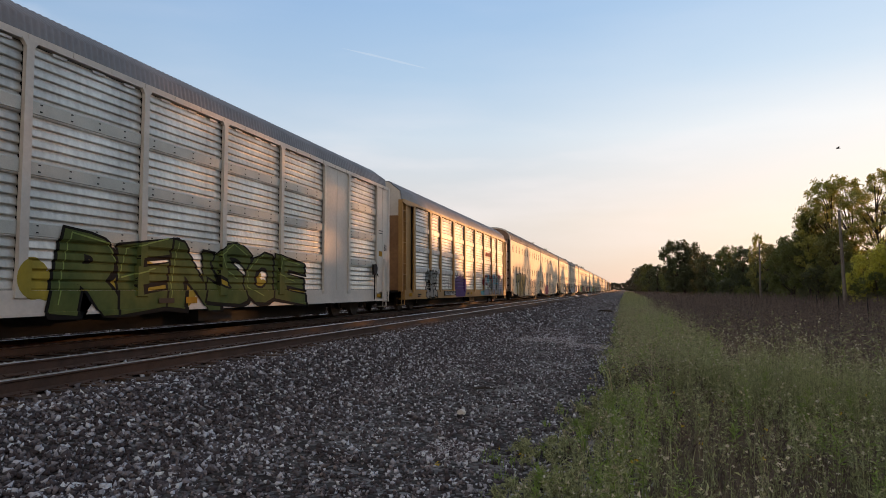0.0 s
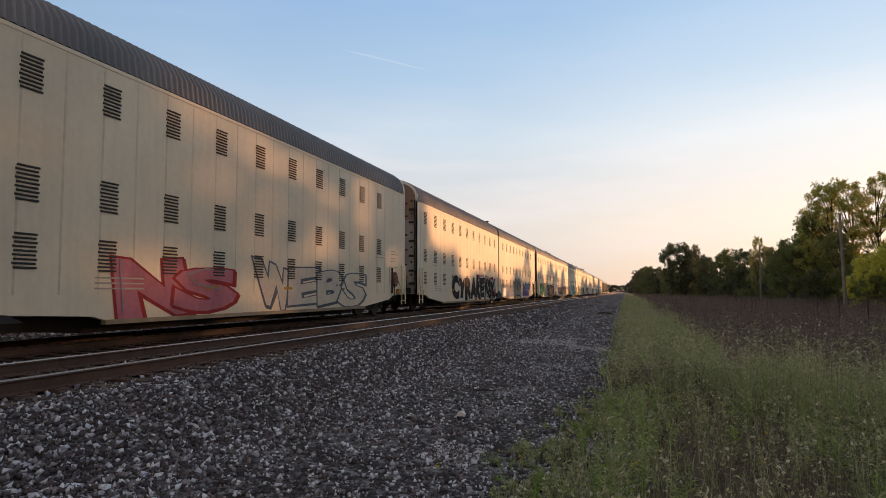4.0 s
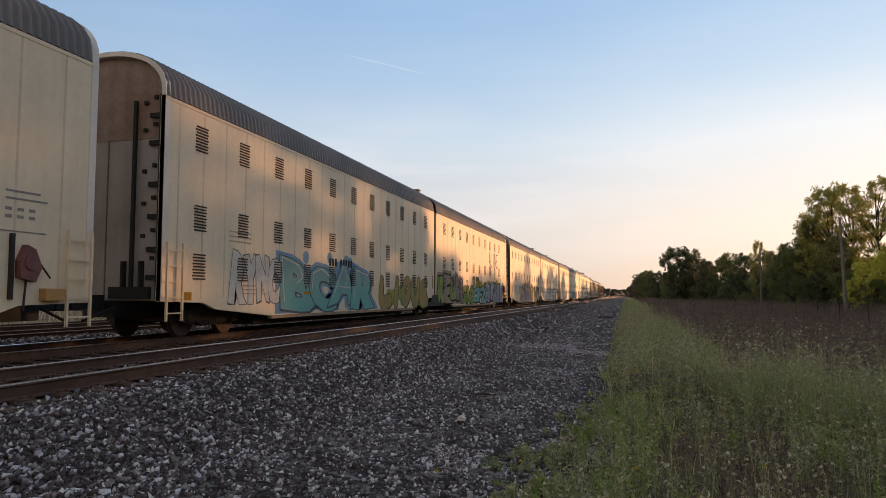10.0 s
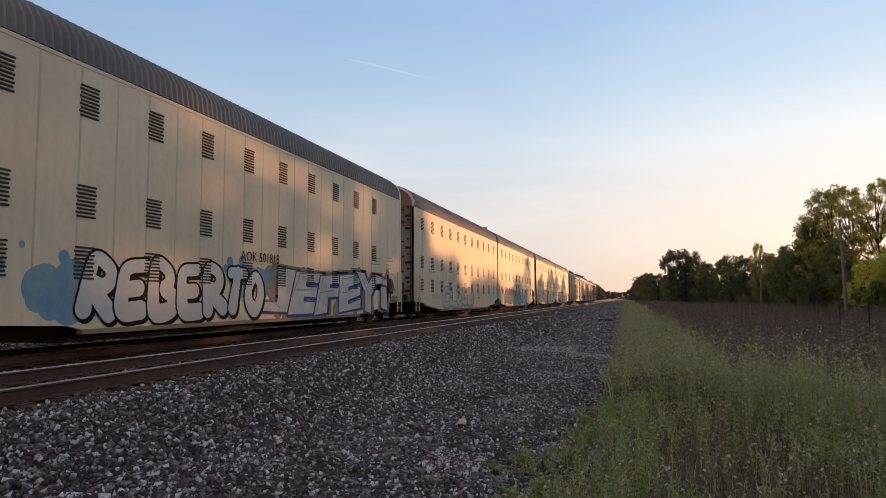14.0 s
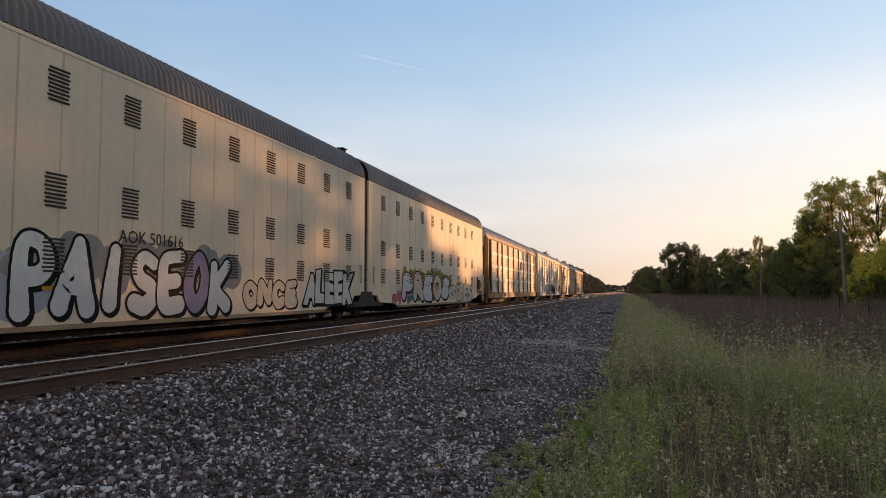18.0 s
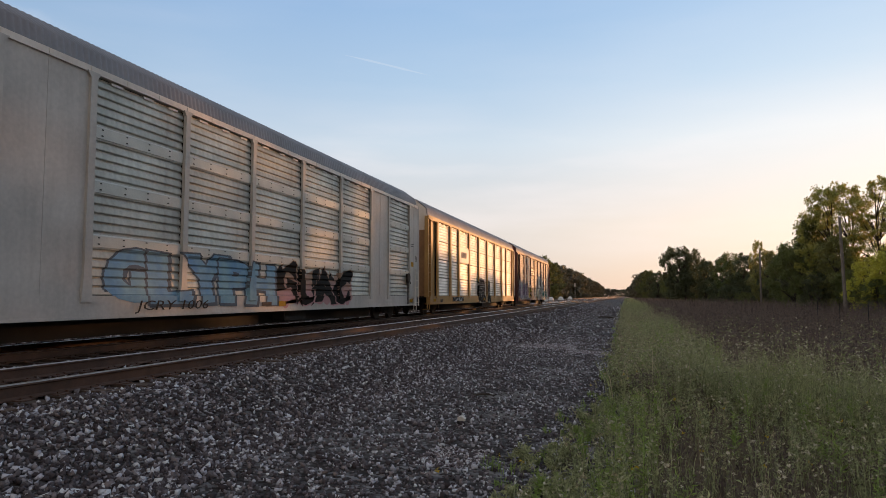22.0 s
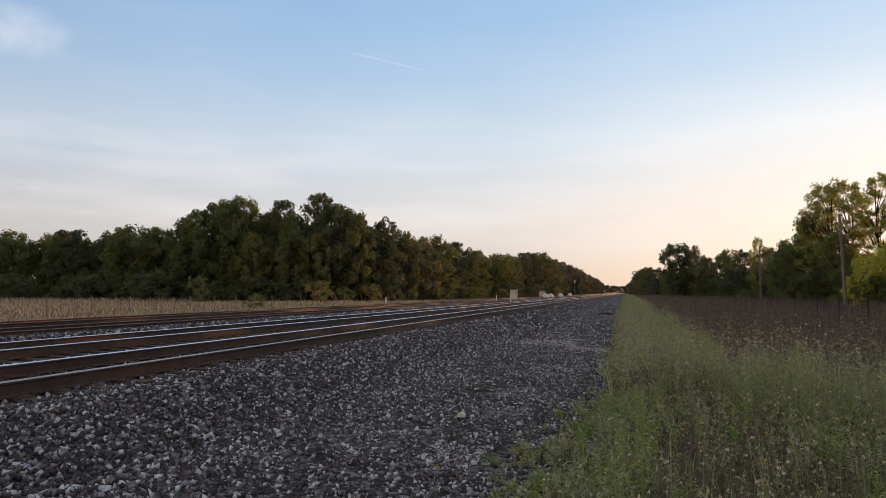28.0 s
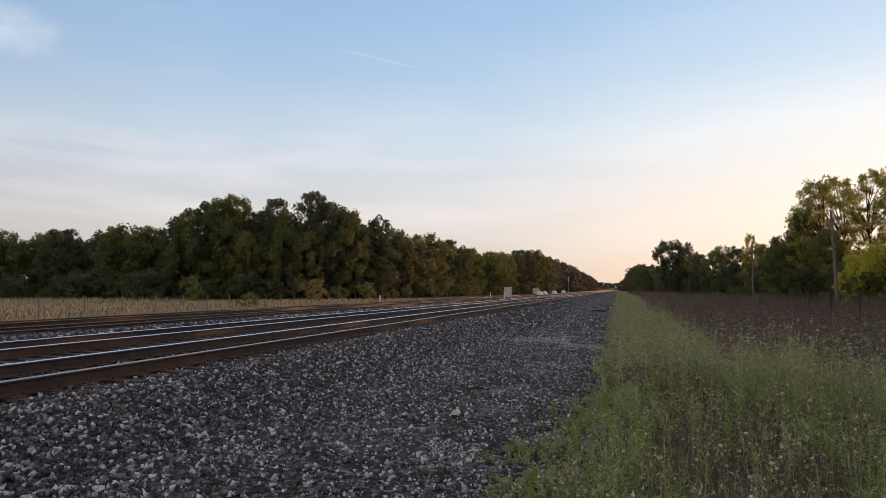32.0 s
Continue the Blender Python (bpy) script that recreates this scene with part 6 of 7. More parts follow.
# wood along the line on the far side
y = 127.0
while y < 900:
    x = -50 + 17 * min(1.0, (y - 112) / 150)
    h = float(np.interp(y, (126, 142, 150, 160, 180, 207, 262, 300, 380), (13.2, 13.4, 15.0, 15.2, 15.2, 15.2, 17.8, 18.0, 18.5))) * rt.uniform(0.88, 1.03)
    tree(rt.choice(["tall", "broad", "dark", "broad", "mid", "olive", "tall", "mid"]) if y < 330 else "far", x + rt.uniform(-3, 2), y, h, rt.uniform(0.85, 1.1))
    tree("back", x - 8 + rt.uniform(-2, 2), y + 3, h * 0.9, 1.1)
    y += 5.5 + (y - 112) * 0.035
for i in range(36):
    x = -165 + i * 3.2
    plant(rt.choice(["dark", "green", "olive"]), x, 102 + rt.uniform(-2, 3), rt.uniform(0.7, 1.3), rt.uniform(0, 6.3), 1.3, SHRUB, "shrub")
for i in range(26):
    y = 104 + i * 7.5
    x = -45 + 15 * min(1.0, (y - 104) / 150)
    plant(rt.choice(["olive", "green", "dark"]), x + rt.uniform(-2, 2), y, rt.uniform(0.6, 1.2), rt.uniform(0, 6.3), 1.2, SHRUB, "shrub")
# trees ahead on the right, nearer the line with distance, and a tall row beside the camera
for kind, x, y, h, w in (("open", 21.8, 84, 14.4, 0.85), ("open", 24.6, 87, 15.2, 0.95), ("open", 27.2, 82, 14.9, 0.95), ("open", 30.6, 80, 14.6, 0.95), ("broad", 20.6, 86, 11.2, 0.75), ("dark", 22.5, 92, 9.5, 1.0), ("olive", 21.6, 80, 8.4, 0.75),
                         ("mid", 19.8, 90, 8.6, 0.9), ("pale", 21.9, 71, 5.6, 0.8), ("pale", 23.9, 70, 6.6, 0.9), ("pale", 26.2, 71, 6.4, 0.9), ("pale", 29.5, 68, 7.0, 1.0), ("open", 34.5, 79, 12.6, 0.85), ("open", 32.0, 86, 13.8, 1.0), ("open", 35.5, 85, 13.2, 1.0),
                         ("mid", 21.4, 75, 4.6, 0.9), ("dark", 19.8, 80, 4.4, 1.2), ("mid", 22.0, 69, 3.4, 1.1)):
    tree(kind, x, y, h, w)
for kind, x, y, h, w in (("broad", 24, 98, 9.8, 1.0), ("mid", 23, 106, 9.0, 1.0), ("dark", 23.8, 112, 9.2, 0.9), ("olive", 22.6, 121, 9.4, 0.9), ("open", 22.2, 126, 11.6, 0.55),
                         ("dark", 21.3, 135, 10.0, 0.9), ("mid", 20, 143, 10.6, 0.75), ("dark", 19.2, 149, 10.0, 1.0), ("dark", 16.9, 156, 10.2, 0.8), ("mushroom", 12.3, 166, 13.8, 0.85), ("dark", 13.4, 164, 8.0, 0.7)):
    tree(kind, x, y, h, w)
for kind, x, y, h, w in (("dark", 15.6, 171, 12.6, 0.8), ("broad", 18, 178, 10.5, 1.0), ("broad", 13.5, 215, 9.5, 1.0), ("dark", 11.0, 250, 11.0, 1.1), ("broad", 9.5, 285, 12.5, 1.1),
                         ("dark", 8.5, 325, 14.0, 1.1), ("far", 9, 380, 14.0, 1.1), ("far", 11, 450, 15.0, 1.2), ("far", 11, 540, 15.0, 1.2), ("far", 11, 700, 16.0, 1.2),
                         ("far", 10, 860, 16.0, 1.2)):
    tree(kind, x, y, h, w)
for kind, x, y, h, w in (("mid", 32.5, 86, 7.0, 1.1), ("broad", 36, 93, 7.0, 1.1), ("back", 39, 99, 7.5, 1.1), ("back", 33, 79, 7.0, 1.0)):
    tree(kind, x, y, h, w)
for i in range(11):
    tree(rt.choice(["broad", "tall", "olive"]), 27 + rt.uniform(-1.5, 4), 66 - i * 6.2 + rt.uniform(-2, 2), rt.uniform(13.5, 15.0), 1.1)
    tree("back", 33 + rt.uniform(-1.5, 4), 68 - i * 6.2 + rt.uniform(-2, 2), rt.uniform(13.0, 14.5), 1.2)
for i in range(4, 16):
    tree("back", 31 - 0.07 * i * 6 + rt.uniform(-1, 2), 84 + i * 6, rt.uniform(6.3, 8.3), 1.2)
    tree("back", 40 - 0.07 * i * 6 + rt.uniform(-2, 2), 87 + i * 6, rt.uniform(6.8, 8.8), 1.2)
    tree("back", 26 - 0.08 * i * 8 + rt.uniform(-1, 1), 180 + i * 9, rt.uniform(9.0, 11.0), 1.3)
for i in range(22):
    y = 66 + i * 6
    plant(rt.choice(["dark", "green", "dark"]), 23.5 - 9 * max(0, (y - 100) / 90) + rt.uniform(-1, 1.5), y, rt.uniform(0.7, 1.1), rt.uniform(0, 6.3), 1.2, SHRUB, "shrub")
plant("olive", -62, 88, 1.1, 1.0, 0.7, SHRUB, "shrub")
plant("green", -31, 52, 0.52, 2.0, 1.15, SHRUB, "shrub")
plant("olive", -44, 92, 0.9, 0.5, 1.2, SHRUB, "shrub")
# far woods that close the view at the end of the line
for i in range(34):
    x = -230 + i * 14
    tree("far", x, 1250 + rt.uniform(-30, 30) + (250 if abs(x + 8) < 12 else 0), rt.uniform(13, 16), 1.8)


# ---- poles, fence, lineside equipment ----
def pole(x, y, h, lean):
    p = tagged(new("utility_pole"), "weathered wooden utility pole without wires", "pole", "lineside poles")
    p.matrix_basis = pose(x, y, ground_z(x, y) - 0.3, 0, lean, 0)
    part("shaft", Builder().tube((0, 0, 0), (0, 0, h + 0.3), 0.17, 0.11, 10).data("shaft", M_POLE), p)


pole(19.1, 68, 8.9, -1.5)
pole(20.8, 117, 9.0, 0.5)


def fence_post(x, y, h):
    p = tagged(new("fence_post"), "thin dark steel fence post in the weeds", "fence post", "field fence posts")
    p.matrix_basis = pose(x, y, ground_z(x, y) - 0.2)
    part("stake", Builder().box(-0.022, 0.022, -0.022, 0.022, 0, h + 0.2).data("stake", M_POLE if x < 0 else M_BLACK), p)


for i in range(26):
    fence_post(-27.5 - 0.25 * i, 24 + i * 3.2, 1.25)
for y in (29, 36, 44, 53):
    fence_post(10.2 + (y - 29) * 0.12, y, 1.45)


def cabinet(x, y, w, h):
    c = tagged(new("signal_cabinet"), "grey metal signal equipment cabinet beside the sidings", "cabinet", "lineside cabinets")
    c.location = (x, y, ground_z(x, y))
    part("housing", Builder().box(-w / 2, w / 2, -0.4, 0.4, 0.2, h).data("housing", M_SILVER), c)
    part("lid", Builder().box(-w / 2 - 0.06, w / 2 + 0.06, -0.56, 0.56, h, h + 0.08).data("lid", M_SILVER), c)
    part("plinth", Builder().box(-w / 2 - 0.05, w / 2 + 0.05, -0.55, 0.55, -0.1, 0.2).data("plinth", M_ROOF), c)
    part("door", Builder().box(-w / 2 + 0.1, w / 2 - 0.1, -0.52, -0.5, 0.3, h - 0.1).data("door", M_SILVER), c)


cabinet(-13.5, 84, 0.8, 1.35)
cabinet(-22.0, 185, 1.6, 1.6)


def marker(x, y, h):
    p = tagged(new("marker_post"), "short white marker post", "post", "lineside markers")
    p.location = (x, y, ground_z(x, y))
    part("stake", Builder().box(-0.06, 0.06, -0.04, 0.04, -0.1, h).data("stake", M_WHITE), p)


marker(-24.0, 66, 0.9)
marker(-18.0, 96, 0.85)
marker(-13.3, 80, 0.9)


def dome(x, y, w, h):
    """A white dome on a low skirt, standing in for a parked car's glare."""
    d = tagged(new("domed_housing"), "white dome in place of a parked car's glare beside the sidings", "housing", "white domed housings")
    d.location = (x, y, ground_z(x, y))
    b = Builder()
    rings, n = 6, 16
    vs = [(w / 2 * math.cos(t * math.pi / 2 / rings) * math.cos(2 * math.pi * k / n), w / 2 * math.cos(t * math.pi / 2 / rings) * math.sin(2 * math.pi * k / n), 0.25 + (h - 0.25) * math.sin(t * math.pi / 2 / rings)) for t in range(rings) for k in range(n)] + [(0, 0, h)]
    fs = [(t * n + k, t * n + (k + 1) % n, (t + 1) * n + (k + 1) % n, (t + 1) * n + k) for t in range(rings - 1) for k in range(n)] + [((rings - 1) * n + k, (rings - 1) * n + (k + 1) % n, rings * n) for k in range(n)]
    part("shell", b.add(vs, fs).data("shell", M_WHITE), d)
    part("skirt", Builder().tube((0, 0, -0.1), (0, 0, 0.25), w / 2 + 0.05, None, 16).data("skirt", M_ROOF), d)


dome(-14.3, 126, 1.17, 0.98)
dome(-13.9, 131, 1.09, 0.90)
dome(-14.7, 160, 1.33, 1.05)
dome(-15.1, 192, 1.33, 1.09)
sm = tagged(new("signal_mast"), "thin grey signal mast beside the line", "signal")
sm.location = (-23.5, 330, 0.2)
part("mast", Builder().tube((0, 0, 0), (0, 0, 7.5), 0.1).data("mast", M_SILVER), sm)
part("signal_head", Builder().box(-0.3, 0.3, -0.2, 0.1, 6.0, 7.6).data("signal_head", M_SILVER), sm)

# broken stick and pale block lying on the access track
st = tagged(new("stick"), "dark broken stick lying on the gravel", "stick")
st.location = (-2.22, 10.65, ground_z(-2.22, 10.65) + 0.03)
part("branch", Builder().tube((-0.16, 0, 0), (0.05, 0.03, 0.02), 0.02, 0.016, 6).tube((0.05, 0.03, 0.02), (0.19, 0, 0.0), 0.016, 0.008, 6).data("branch", M_BARK), st)
bk = tagged(new("stone_block"), "pale angular stone lying on the gravel", "stone")
bk.location = (-2.02, 8.35, ground_z(-2.02, 8.35))
part("block", Builder().prism([(-0.05, 0.045), (0.04, 0.03), (0.05, 0.07), (0.0, 0.10), (-0.045, 0.085)], 1, -0.04, 0.045).data("block", M_SILVER), bk)
# black lower piece paints the shade under the stone
part("underside", Builder().prism([(-0.045, -0.01), (0.05, -0.01), (0.06, 0.035), (-0.05, 0.045)], 1, -0.045, 0.05).data("underside", M_BLACK), bk, "black underside, the stone's shade put in as colour")


lg = tagged(new("old_sleeper_piece"), "dark broken piece of sleeper lying on the access track", "timber")
lg.matrix_basis = pose(-1.45, 50.5, ground_z(-1.45, 50.5) + 0.05, 0, 0, 4)
part("timber", Builder().prism([(-0.5, -0.06), (0.42, -0.07), (0.55, 0.0), (0.4, 0.07), (-0.45, 0.08)], 1, -0.1, 0.1).data("timber", M_BARK), lg)
lt = tagged(new("paper_litter"), "crumpled white scrap lying on the gravel", "litter")
lt.location = (-1.45, 36.5, ground_z(-1.45, 36.5))
part("scrap", Builder().prism([(-0.1, 0.0), (0.1, 0.0), (0.07, 0.06), (0.0, 0.09), (-0.08, 0.05)], 1, -0.06, 0.06).data("scrap", M_WHITE), lt)


# ---- ballast stones ----
def stones(n, xr, yr, smin, smax, seed, power=1.0):
    rng = np.random.default_rng(seed)
    x = rng.uniform(*xr, n)
    y = yr[0] + (yr[1] - yr[0]) * rng.uniform(0, 1, n) ** power
    return x, y, rng.uniform(smin, smax, n), rng


# a blocky eight-sided chip: six corners, eight faces
CHIP = np.array([(1, 0, 0), (0, 1, 0), (-1, 0, 0), (0, -1, 0), (0, 0, 1), (0, 0, -1)], float)
CHIP_F = np.array([(0, 1, 4), (1, 2, 4), (2, 3, 4), (3, 0, 4), (1, 0, 5), (2, 1, 5), (3, 2, 5), (0, 3, 5)])


def stone_sheet(n, xr, yr, smin, smax, seed, power):
    x, y, s, rng = stones(n, xr, yr, smin, smax, seed, power)
    z = np.array([ground_z(a, b) for a, b in zip(x, y)])
    v = (CHIP[None] * rng.uniform(0.75, 1.3, (n, 6, 1)) + rng.uniform(-0.42, 0.42, (n, 6, 3))) * s[:, None, None] * rng.uniform(0.65, 1.25, (n, 1, 3))
    q = rng.normal(size=(n, 4))
    q /= np.linalg.norm(q, axis=1)[:, None]
    w, a, b, c = q.T
    R = np.stack([np.stack([1 - 2 * (b * b + c * c), 2 * (a * b - w * c), 2 * (a * c + w * b)], 1),
                  np.stack([2 * (a * b + w * c), 1 - 2 * (a * a + c * c), 2 * (b * c - w * a)], 1),
                  np.stack([2 * (a * c - w * b), 2 * (b * c + w * a), 1 - 2 * (a * a + b * b)], 1)], 1)
    v = np.einsum("nij,nkj->nki", R, v)
    v += np.stack([x, y, z + s * 0.25], 1)[:, None, :]
    f = (CHIP_F[None] + (np.arange(n) * 6)[:, None, None]).reshape(-1, 3)
    return v.reshape(-1, 3), f


def join(sheets):
    vs, fs, o = [], [], 0
    for v, f in sheets:
        vs.append(v)
        fs.append(f + o)
        o += len(v)
    return np.concatenate(vs), np.concatenate(fs)


sv, sf = join([stone_sheet(23000, (-6.15, -3.4), (3.4, 28), 0.016, 0.036, 31, 1.6),
               stone_sheet(4500, (-5.9, -3.4), (22, 110), 0.03, 0.065, 36, 1.2), stone_sheet(4000, (-9.6, -8.4), (4, 34), 0.025, 0.05, 33, 1.3), stone_sheet(6500, (-14.3, -12.6), (10, 60), 0.03, 0.06, 34, 1.3), stone_sheet(3000, (-8.3, -5.8), (4, 30), 0.02, 0.045, 35, 1.3)])
tagged(new("ballast_stones", fast_mesh("ballast_stones", sv, sf, [M_STONE], smooth=True)), "loose grey and brown crushed-stone ballast", "ballast", kind="stuff")
sv, sf = join([stone_sheet(27000, (-3.9, 0.2), (3.2, 28), 0.010, 0.026, 32, 1.6), stone_sheet(3500, (-3.4, 0.0), (22, 110), 0.025, 0.05, 37, 1.2)])
tagged(new("path_gravel", fast_mesh("path_gravel", sv, sf, [M_STONE_PATH], smooth=True)), "pale crushed gravel on the access track", "gravel", kind="stuff")
M_STONE_PALE = stone_mat("pale_fine_stone", 3.2)
sv, sf = join([stone_sheet(2600, (-3.3, -1.5), (20.4, 22.6), 0.012, 0.024, 41, 1.0), stone_sheet(1200, (-1.7, -0.5), (19.3, 20.6), 0.012, 0.024, 42, 1.0), stone_sheet(1200, (-2.0, -1.4), (6.2, 7.0), 0.006, 0.014, 43, 1.0)])
tagged(new("fine_gravel", fast_mesh("fine_gravel", sv, sf, [M_STONE_PALE])), "pale fine gravel spilled on the access track", "gravel", kind="stuff")
rs_ = random.Random(77)
ROCKS = []
for i in range(8):
    v, f = stone_sheet(1, (0, 0), (0, 0), 0.03, 0.042, 90 + i, 1.0)
    ROCKS.append(fast_mesh("stone", v - v.mean(0), f, [M_STONE], smooth=True))
for i in range(300):
    x, y = rs_.uniform(-4.6, -0.5), 3.6 + 6 * rs_.random() ** 1.3
    o = part("stone", rs_.choice(ROCKS), ground, "", (x, y, ground_z(x, y) + 0.015))
    o.rotation_euler = (rs_.uniform(0, 6), rs_.uniform(0, 6), rs_.uniform(0, 6))


# ---- weeds and grass ----
def weed_edge(y):
    """Where the weeds begin beside the access track."""
    ragged = 0.10 * np.sin(y * 1.7) + 0.08 * np.sin(y * 4.3 + 1.0) + 0.05 * np.sin(y * 11.0)
    return ragged + np.interp(y, [2, 5.5, 8, 9.5, 11, 16, 35, 100, 200], [-1.0, -0.95, -0.78, -0.65, -0.25, -0.2, -0.28, -0.35, -0.2])


def blades(rng, x, y, h, lean, width, seg=3):
    """Curved tapering ribbons that stand on the ground."""
    n = len(x)
    z0 = np.array([ground_z(a, b) for a, b in zip(x, y)]) - 0.02
    ang = rng.uniform(0, 2 * np.pi, n)
    dx, dy = np.cos(ang), np.sin(ang)
    wang = rng.uniform(0, 2 * np.pi, n)
    wx, wy = np.cos(wang), np.sin(wang)
    rows = []
    for i in range(seg + 1):
        t = i / seg
        cx, cy = x + dx * lean * h * t * t, y + dy * lean * h * t * t
        cz = z0 + h * t * (1 - 0.25 * lean * t)
        w = width * (1 - 0.85 * t) / 2
        rows.append(np.stack([cx - wx * w, cy - wy * w, cz], 1))
        rows.append(np.stack([cx + wx * w, cy + wy * w, cz], 1))
    v = np.stack(rows, 1)
    base = np.arange(n) * (2 * (seg + 1))
    f = np.concatenate([np.stack([base + 2 * i, base + 2 * i + 1, base + 2 * i + 3, base + 2 * i + 2], 1) for i in range(seg)])
    tip = (v[:, -1] + v[:, -2]) / 2
    return v.reshape(-1, 3), f, tip


def leaflets(rng, tips_x, tips_y, z0, h, per, size, spread=0.07):
    """Small leaves along upright stems."""
    n = len(tips_x)
    k = np.repeat(np.arange(n), per)
    t = rng.uniform(0.15, 1.0, n * per)
    p = np.stack([tips_x[k], tips_y[k], z0[k] + h[k] * t], 1) + rng.normal(size=(n * per, 3)) * spread * np.array([1, 1, 0.3])
    a = rng.normal(size=(n * per, 3)) * np.array([1, 1, 0.6])
    a /= np.linalg.norm(a, axis=1)[:, None]
    b = np.cross(a, rng.normal(size=(n * per, 3)))
    b /= np.linalg.norm(b, axis=1)[:, None]
    s = (size * rng.uniform(0.5, 1.3, n * per) * (1.15 - 0.6 * t))[:, None]
    v = np.stack([p - a * s, p + b * s * 0.45 + a * s * 0.2, p + a * s], 1).reshape(-1, 3)
    return v, np.arange(n * per * 3).reshape(-1, 3)


def scatter(rng, n, y0, y1, x1, power=1.0, inset=0.0):
    y = y0 + (y1 - y0) * rng.uniform(0, 1, n) ** power
    e = weed_edge(y) + inset
    x = e + (x1 - e) * rng.uniform(0, 1, n) ** 1.1
    return x, y


def clump(x, y, k=0.9):
    """Low-frequency unevenness of the growth, about 0.5 to 1.3."""
    return np.array([0.9 + 0.55 * noise.noise((a * k, b * k, 7.0)) + 0.4 * noise.noise((a * k * 3, b * k * 3, 2.0)) for a, b in zip(x, y)])


def ground_at(x, y):
    return np.array([ground_z(a, b) for a, b in zip(x, y)])


rng = np.random.default_rng(8)
green, straw, brown, fresh, heads = [], [], [], [], []


def rise(x, y):
    """The growth is low and thin at the gravel's edge."""
    return np.clip((x - weed_edge(y)) / 0.9, 0.3, 1.0)


# low growth
x, y = scatter(rng, 5000, 2.6, 14, 8.0, 1.15)
h = rng.uniform(0.10, 0.30, len(x)) * clump(x, y)
green.append(blades(rng, x, y, h, 0.6, 0.010)[:2])
x, y = scatter(rng, 2000, 2.6, 14, 8.0, 1.15, 0.3)
h = rng.uniform(0.15, 0.40, len(x)) * clump(x, y)
brown.append(blades(rng, x, y, h, 0.5, 0.010)[:2])


def bushes(bag, n, area, lo, hi, stems, per, size, fan, sign=0.0, heads_at=0.0, up=0.9, slim=0.34, start=0.12):
    """Weed plants: upright stems from one root, set all along with small rising leaves."""
    y0, y1, x1, power, inset = area
    cx, cy = scatter(rng, n * 2, y0, y1, x1, power, inset)
    patch = np.array([noise.noise((a * 0.55, b * 0.55, 11.0)) + 0.5 * noise.noise((a * 1.9, b * 1.9, 4.0)) for a, b in zip(cx, cy)])
    keep = sign * patch + rng.normal(size=len(cx)) * 0.16 > (0.02 if sign else -9)
    cx, cy = cx[keep][:n], cy[keep][:n]
    ht = rng.uniform(lo, hi, len(cx)) * np.clip(clump(cx, cy, 0.7), 0.55, 1.25) * rise(cx, cy)
    k = np.repeat(np.arange(len(cx)), stems)
    m = len(k)
    hs = ht[k] * rng.uniform(0.5, 1.0, m)
    ang, out = rng.uniform(0, 2 * np.pi, m), fan * rng.uniform(0.1, 1.0, m) * ht[k]
    z0 = ground_at(cx, cy)[k]
    ox, oy = rng.normal(size=m) * 0.03, rng.normal(size=m) * 0.03
    bx, by = cx[k] + ox, cy[k] + oy
    dx, dy = np.cos(ang) * out, np.sin(ang) * out
    kk = np.repeat(np.arange(m), per)
    t = rng.uniform(start, 1.0, m * per) ** 0.8
    p = np.stack([bx[kk] + dx[kk] * t ** 1.4, by[kk] + dy[kk] * t ** 1.4, z0[kk] + hs[kk] * t], 1)
    a = rng.normal(size=(m * per, 3)) * np.array([0.8, 0.8, 0.4]) + np.array([0, 0, up])
    a /= np.linalg.norm(a, axis=1)[:, None]
    b = np.cross(a, rng.normal(size=(m * per, 3)))
    b /= np.linalg.norm(b, axis=1)[:, None]
    s = (size * rng.uniform(0.5, 1.3, m * per) * (1.2 - 0.65 * t))[:, None]
    v = np.stack([p, p + a * s * 0.9 + b * s * slim, p + a * s * 2.0], 1).reshape(-1, 3)
    bag.append((v, np.arange(m * per * 3).reshape(-1, 3)))
    base = np.stack([bx, by, z0], 1)
    tip = np.stack([bx + dx, by + dy, z0 + hs], 1)
    mid = (base + tip) / 2 - np.stack([dx, dy, 0 * dx], 1) * 0.12
    w = np.array([0.0022, 0.0022, 0.0])
    sv_ = np.stack([base - w, base + w, mid + w * 0.8, mid - w * 0.8, tip], 1)
    o = np.arange(m) * 5
    bag.append((sv_.reshape(-1, 3), np.concatenate([np.stack([o, o + 1, o + 2], 1), np.stack([o, o + 2, o + 3], 1), np.stack([o + 3, o + 2, o + 4], 1)])))
    if heads_at:
        sel = rng.random(m) < heads_at
        return tip[sel]
    return tip[:0]


white = []
bushes(brown, 620, (2.7, 12.4, 6.8, 1.2, 0.3), 0.35, 0.65, 5, 12, 0.028, 0.26, -1.0, 0.0, 0.6, 0.45)
bushes(green, 1050, (2.7, 12.8, 6.8, 1.25, 0.0), 0.35, 0.82, 5, 16, 0.036, 0.26, 0.6, 0.0, 0.45, 0.5)
bushes(fresh, 210, (2.8, 12.6, 8.0, 1.1, 0.1), 0.5, 0.95, 4, 42, 0.030, 0.10, 1.0, 0.0, 0.5, 0.4)
bushes(fresh, 26, (2.8, 11.0, 6.0, 1.1, 0.3), 0.55, 0.75, 1, 60, 0.06, 0.05, 0.0, 0.0, 0.6, 0.3, 0.05)
white.append(bushes(green, 300, (2.7, 12.8, 6.8, 1.2, 0.1), 0.4, 0.8, 5, 14, 0.026, 0.30, 0.0, 0.8, 0.5, 0.45))
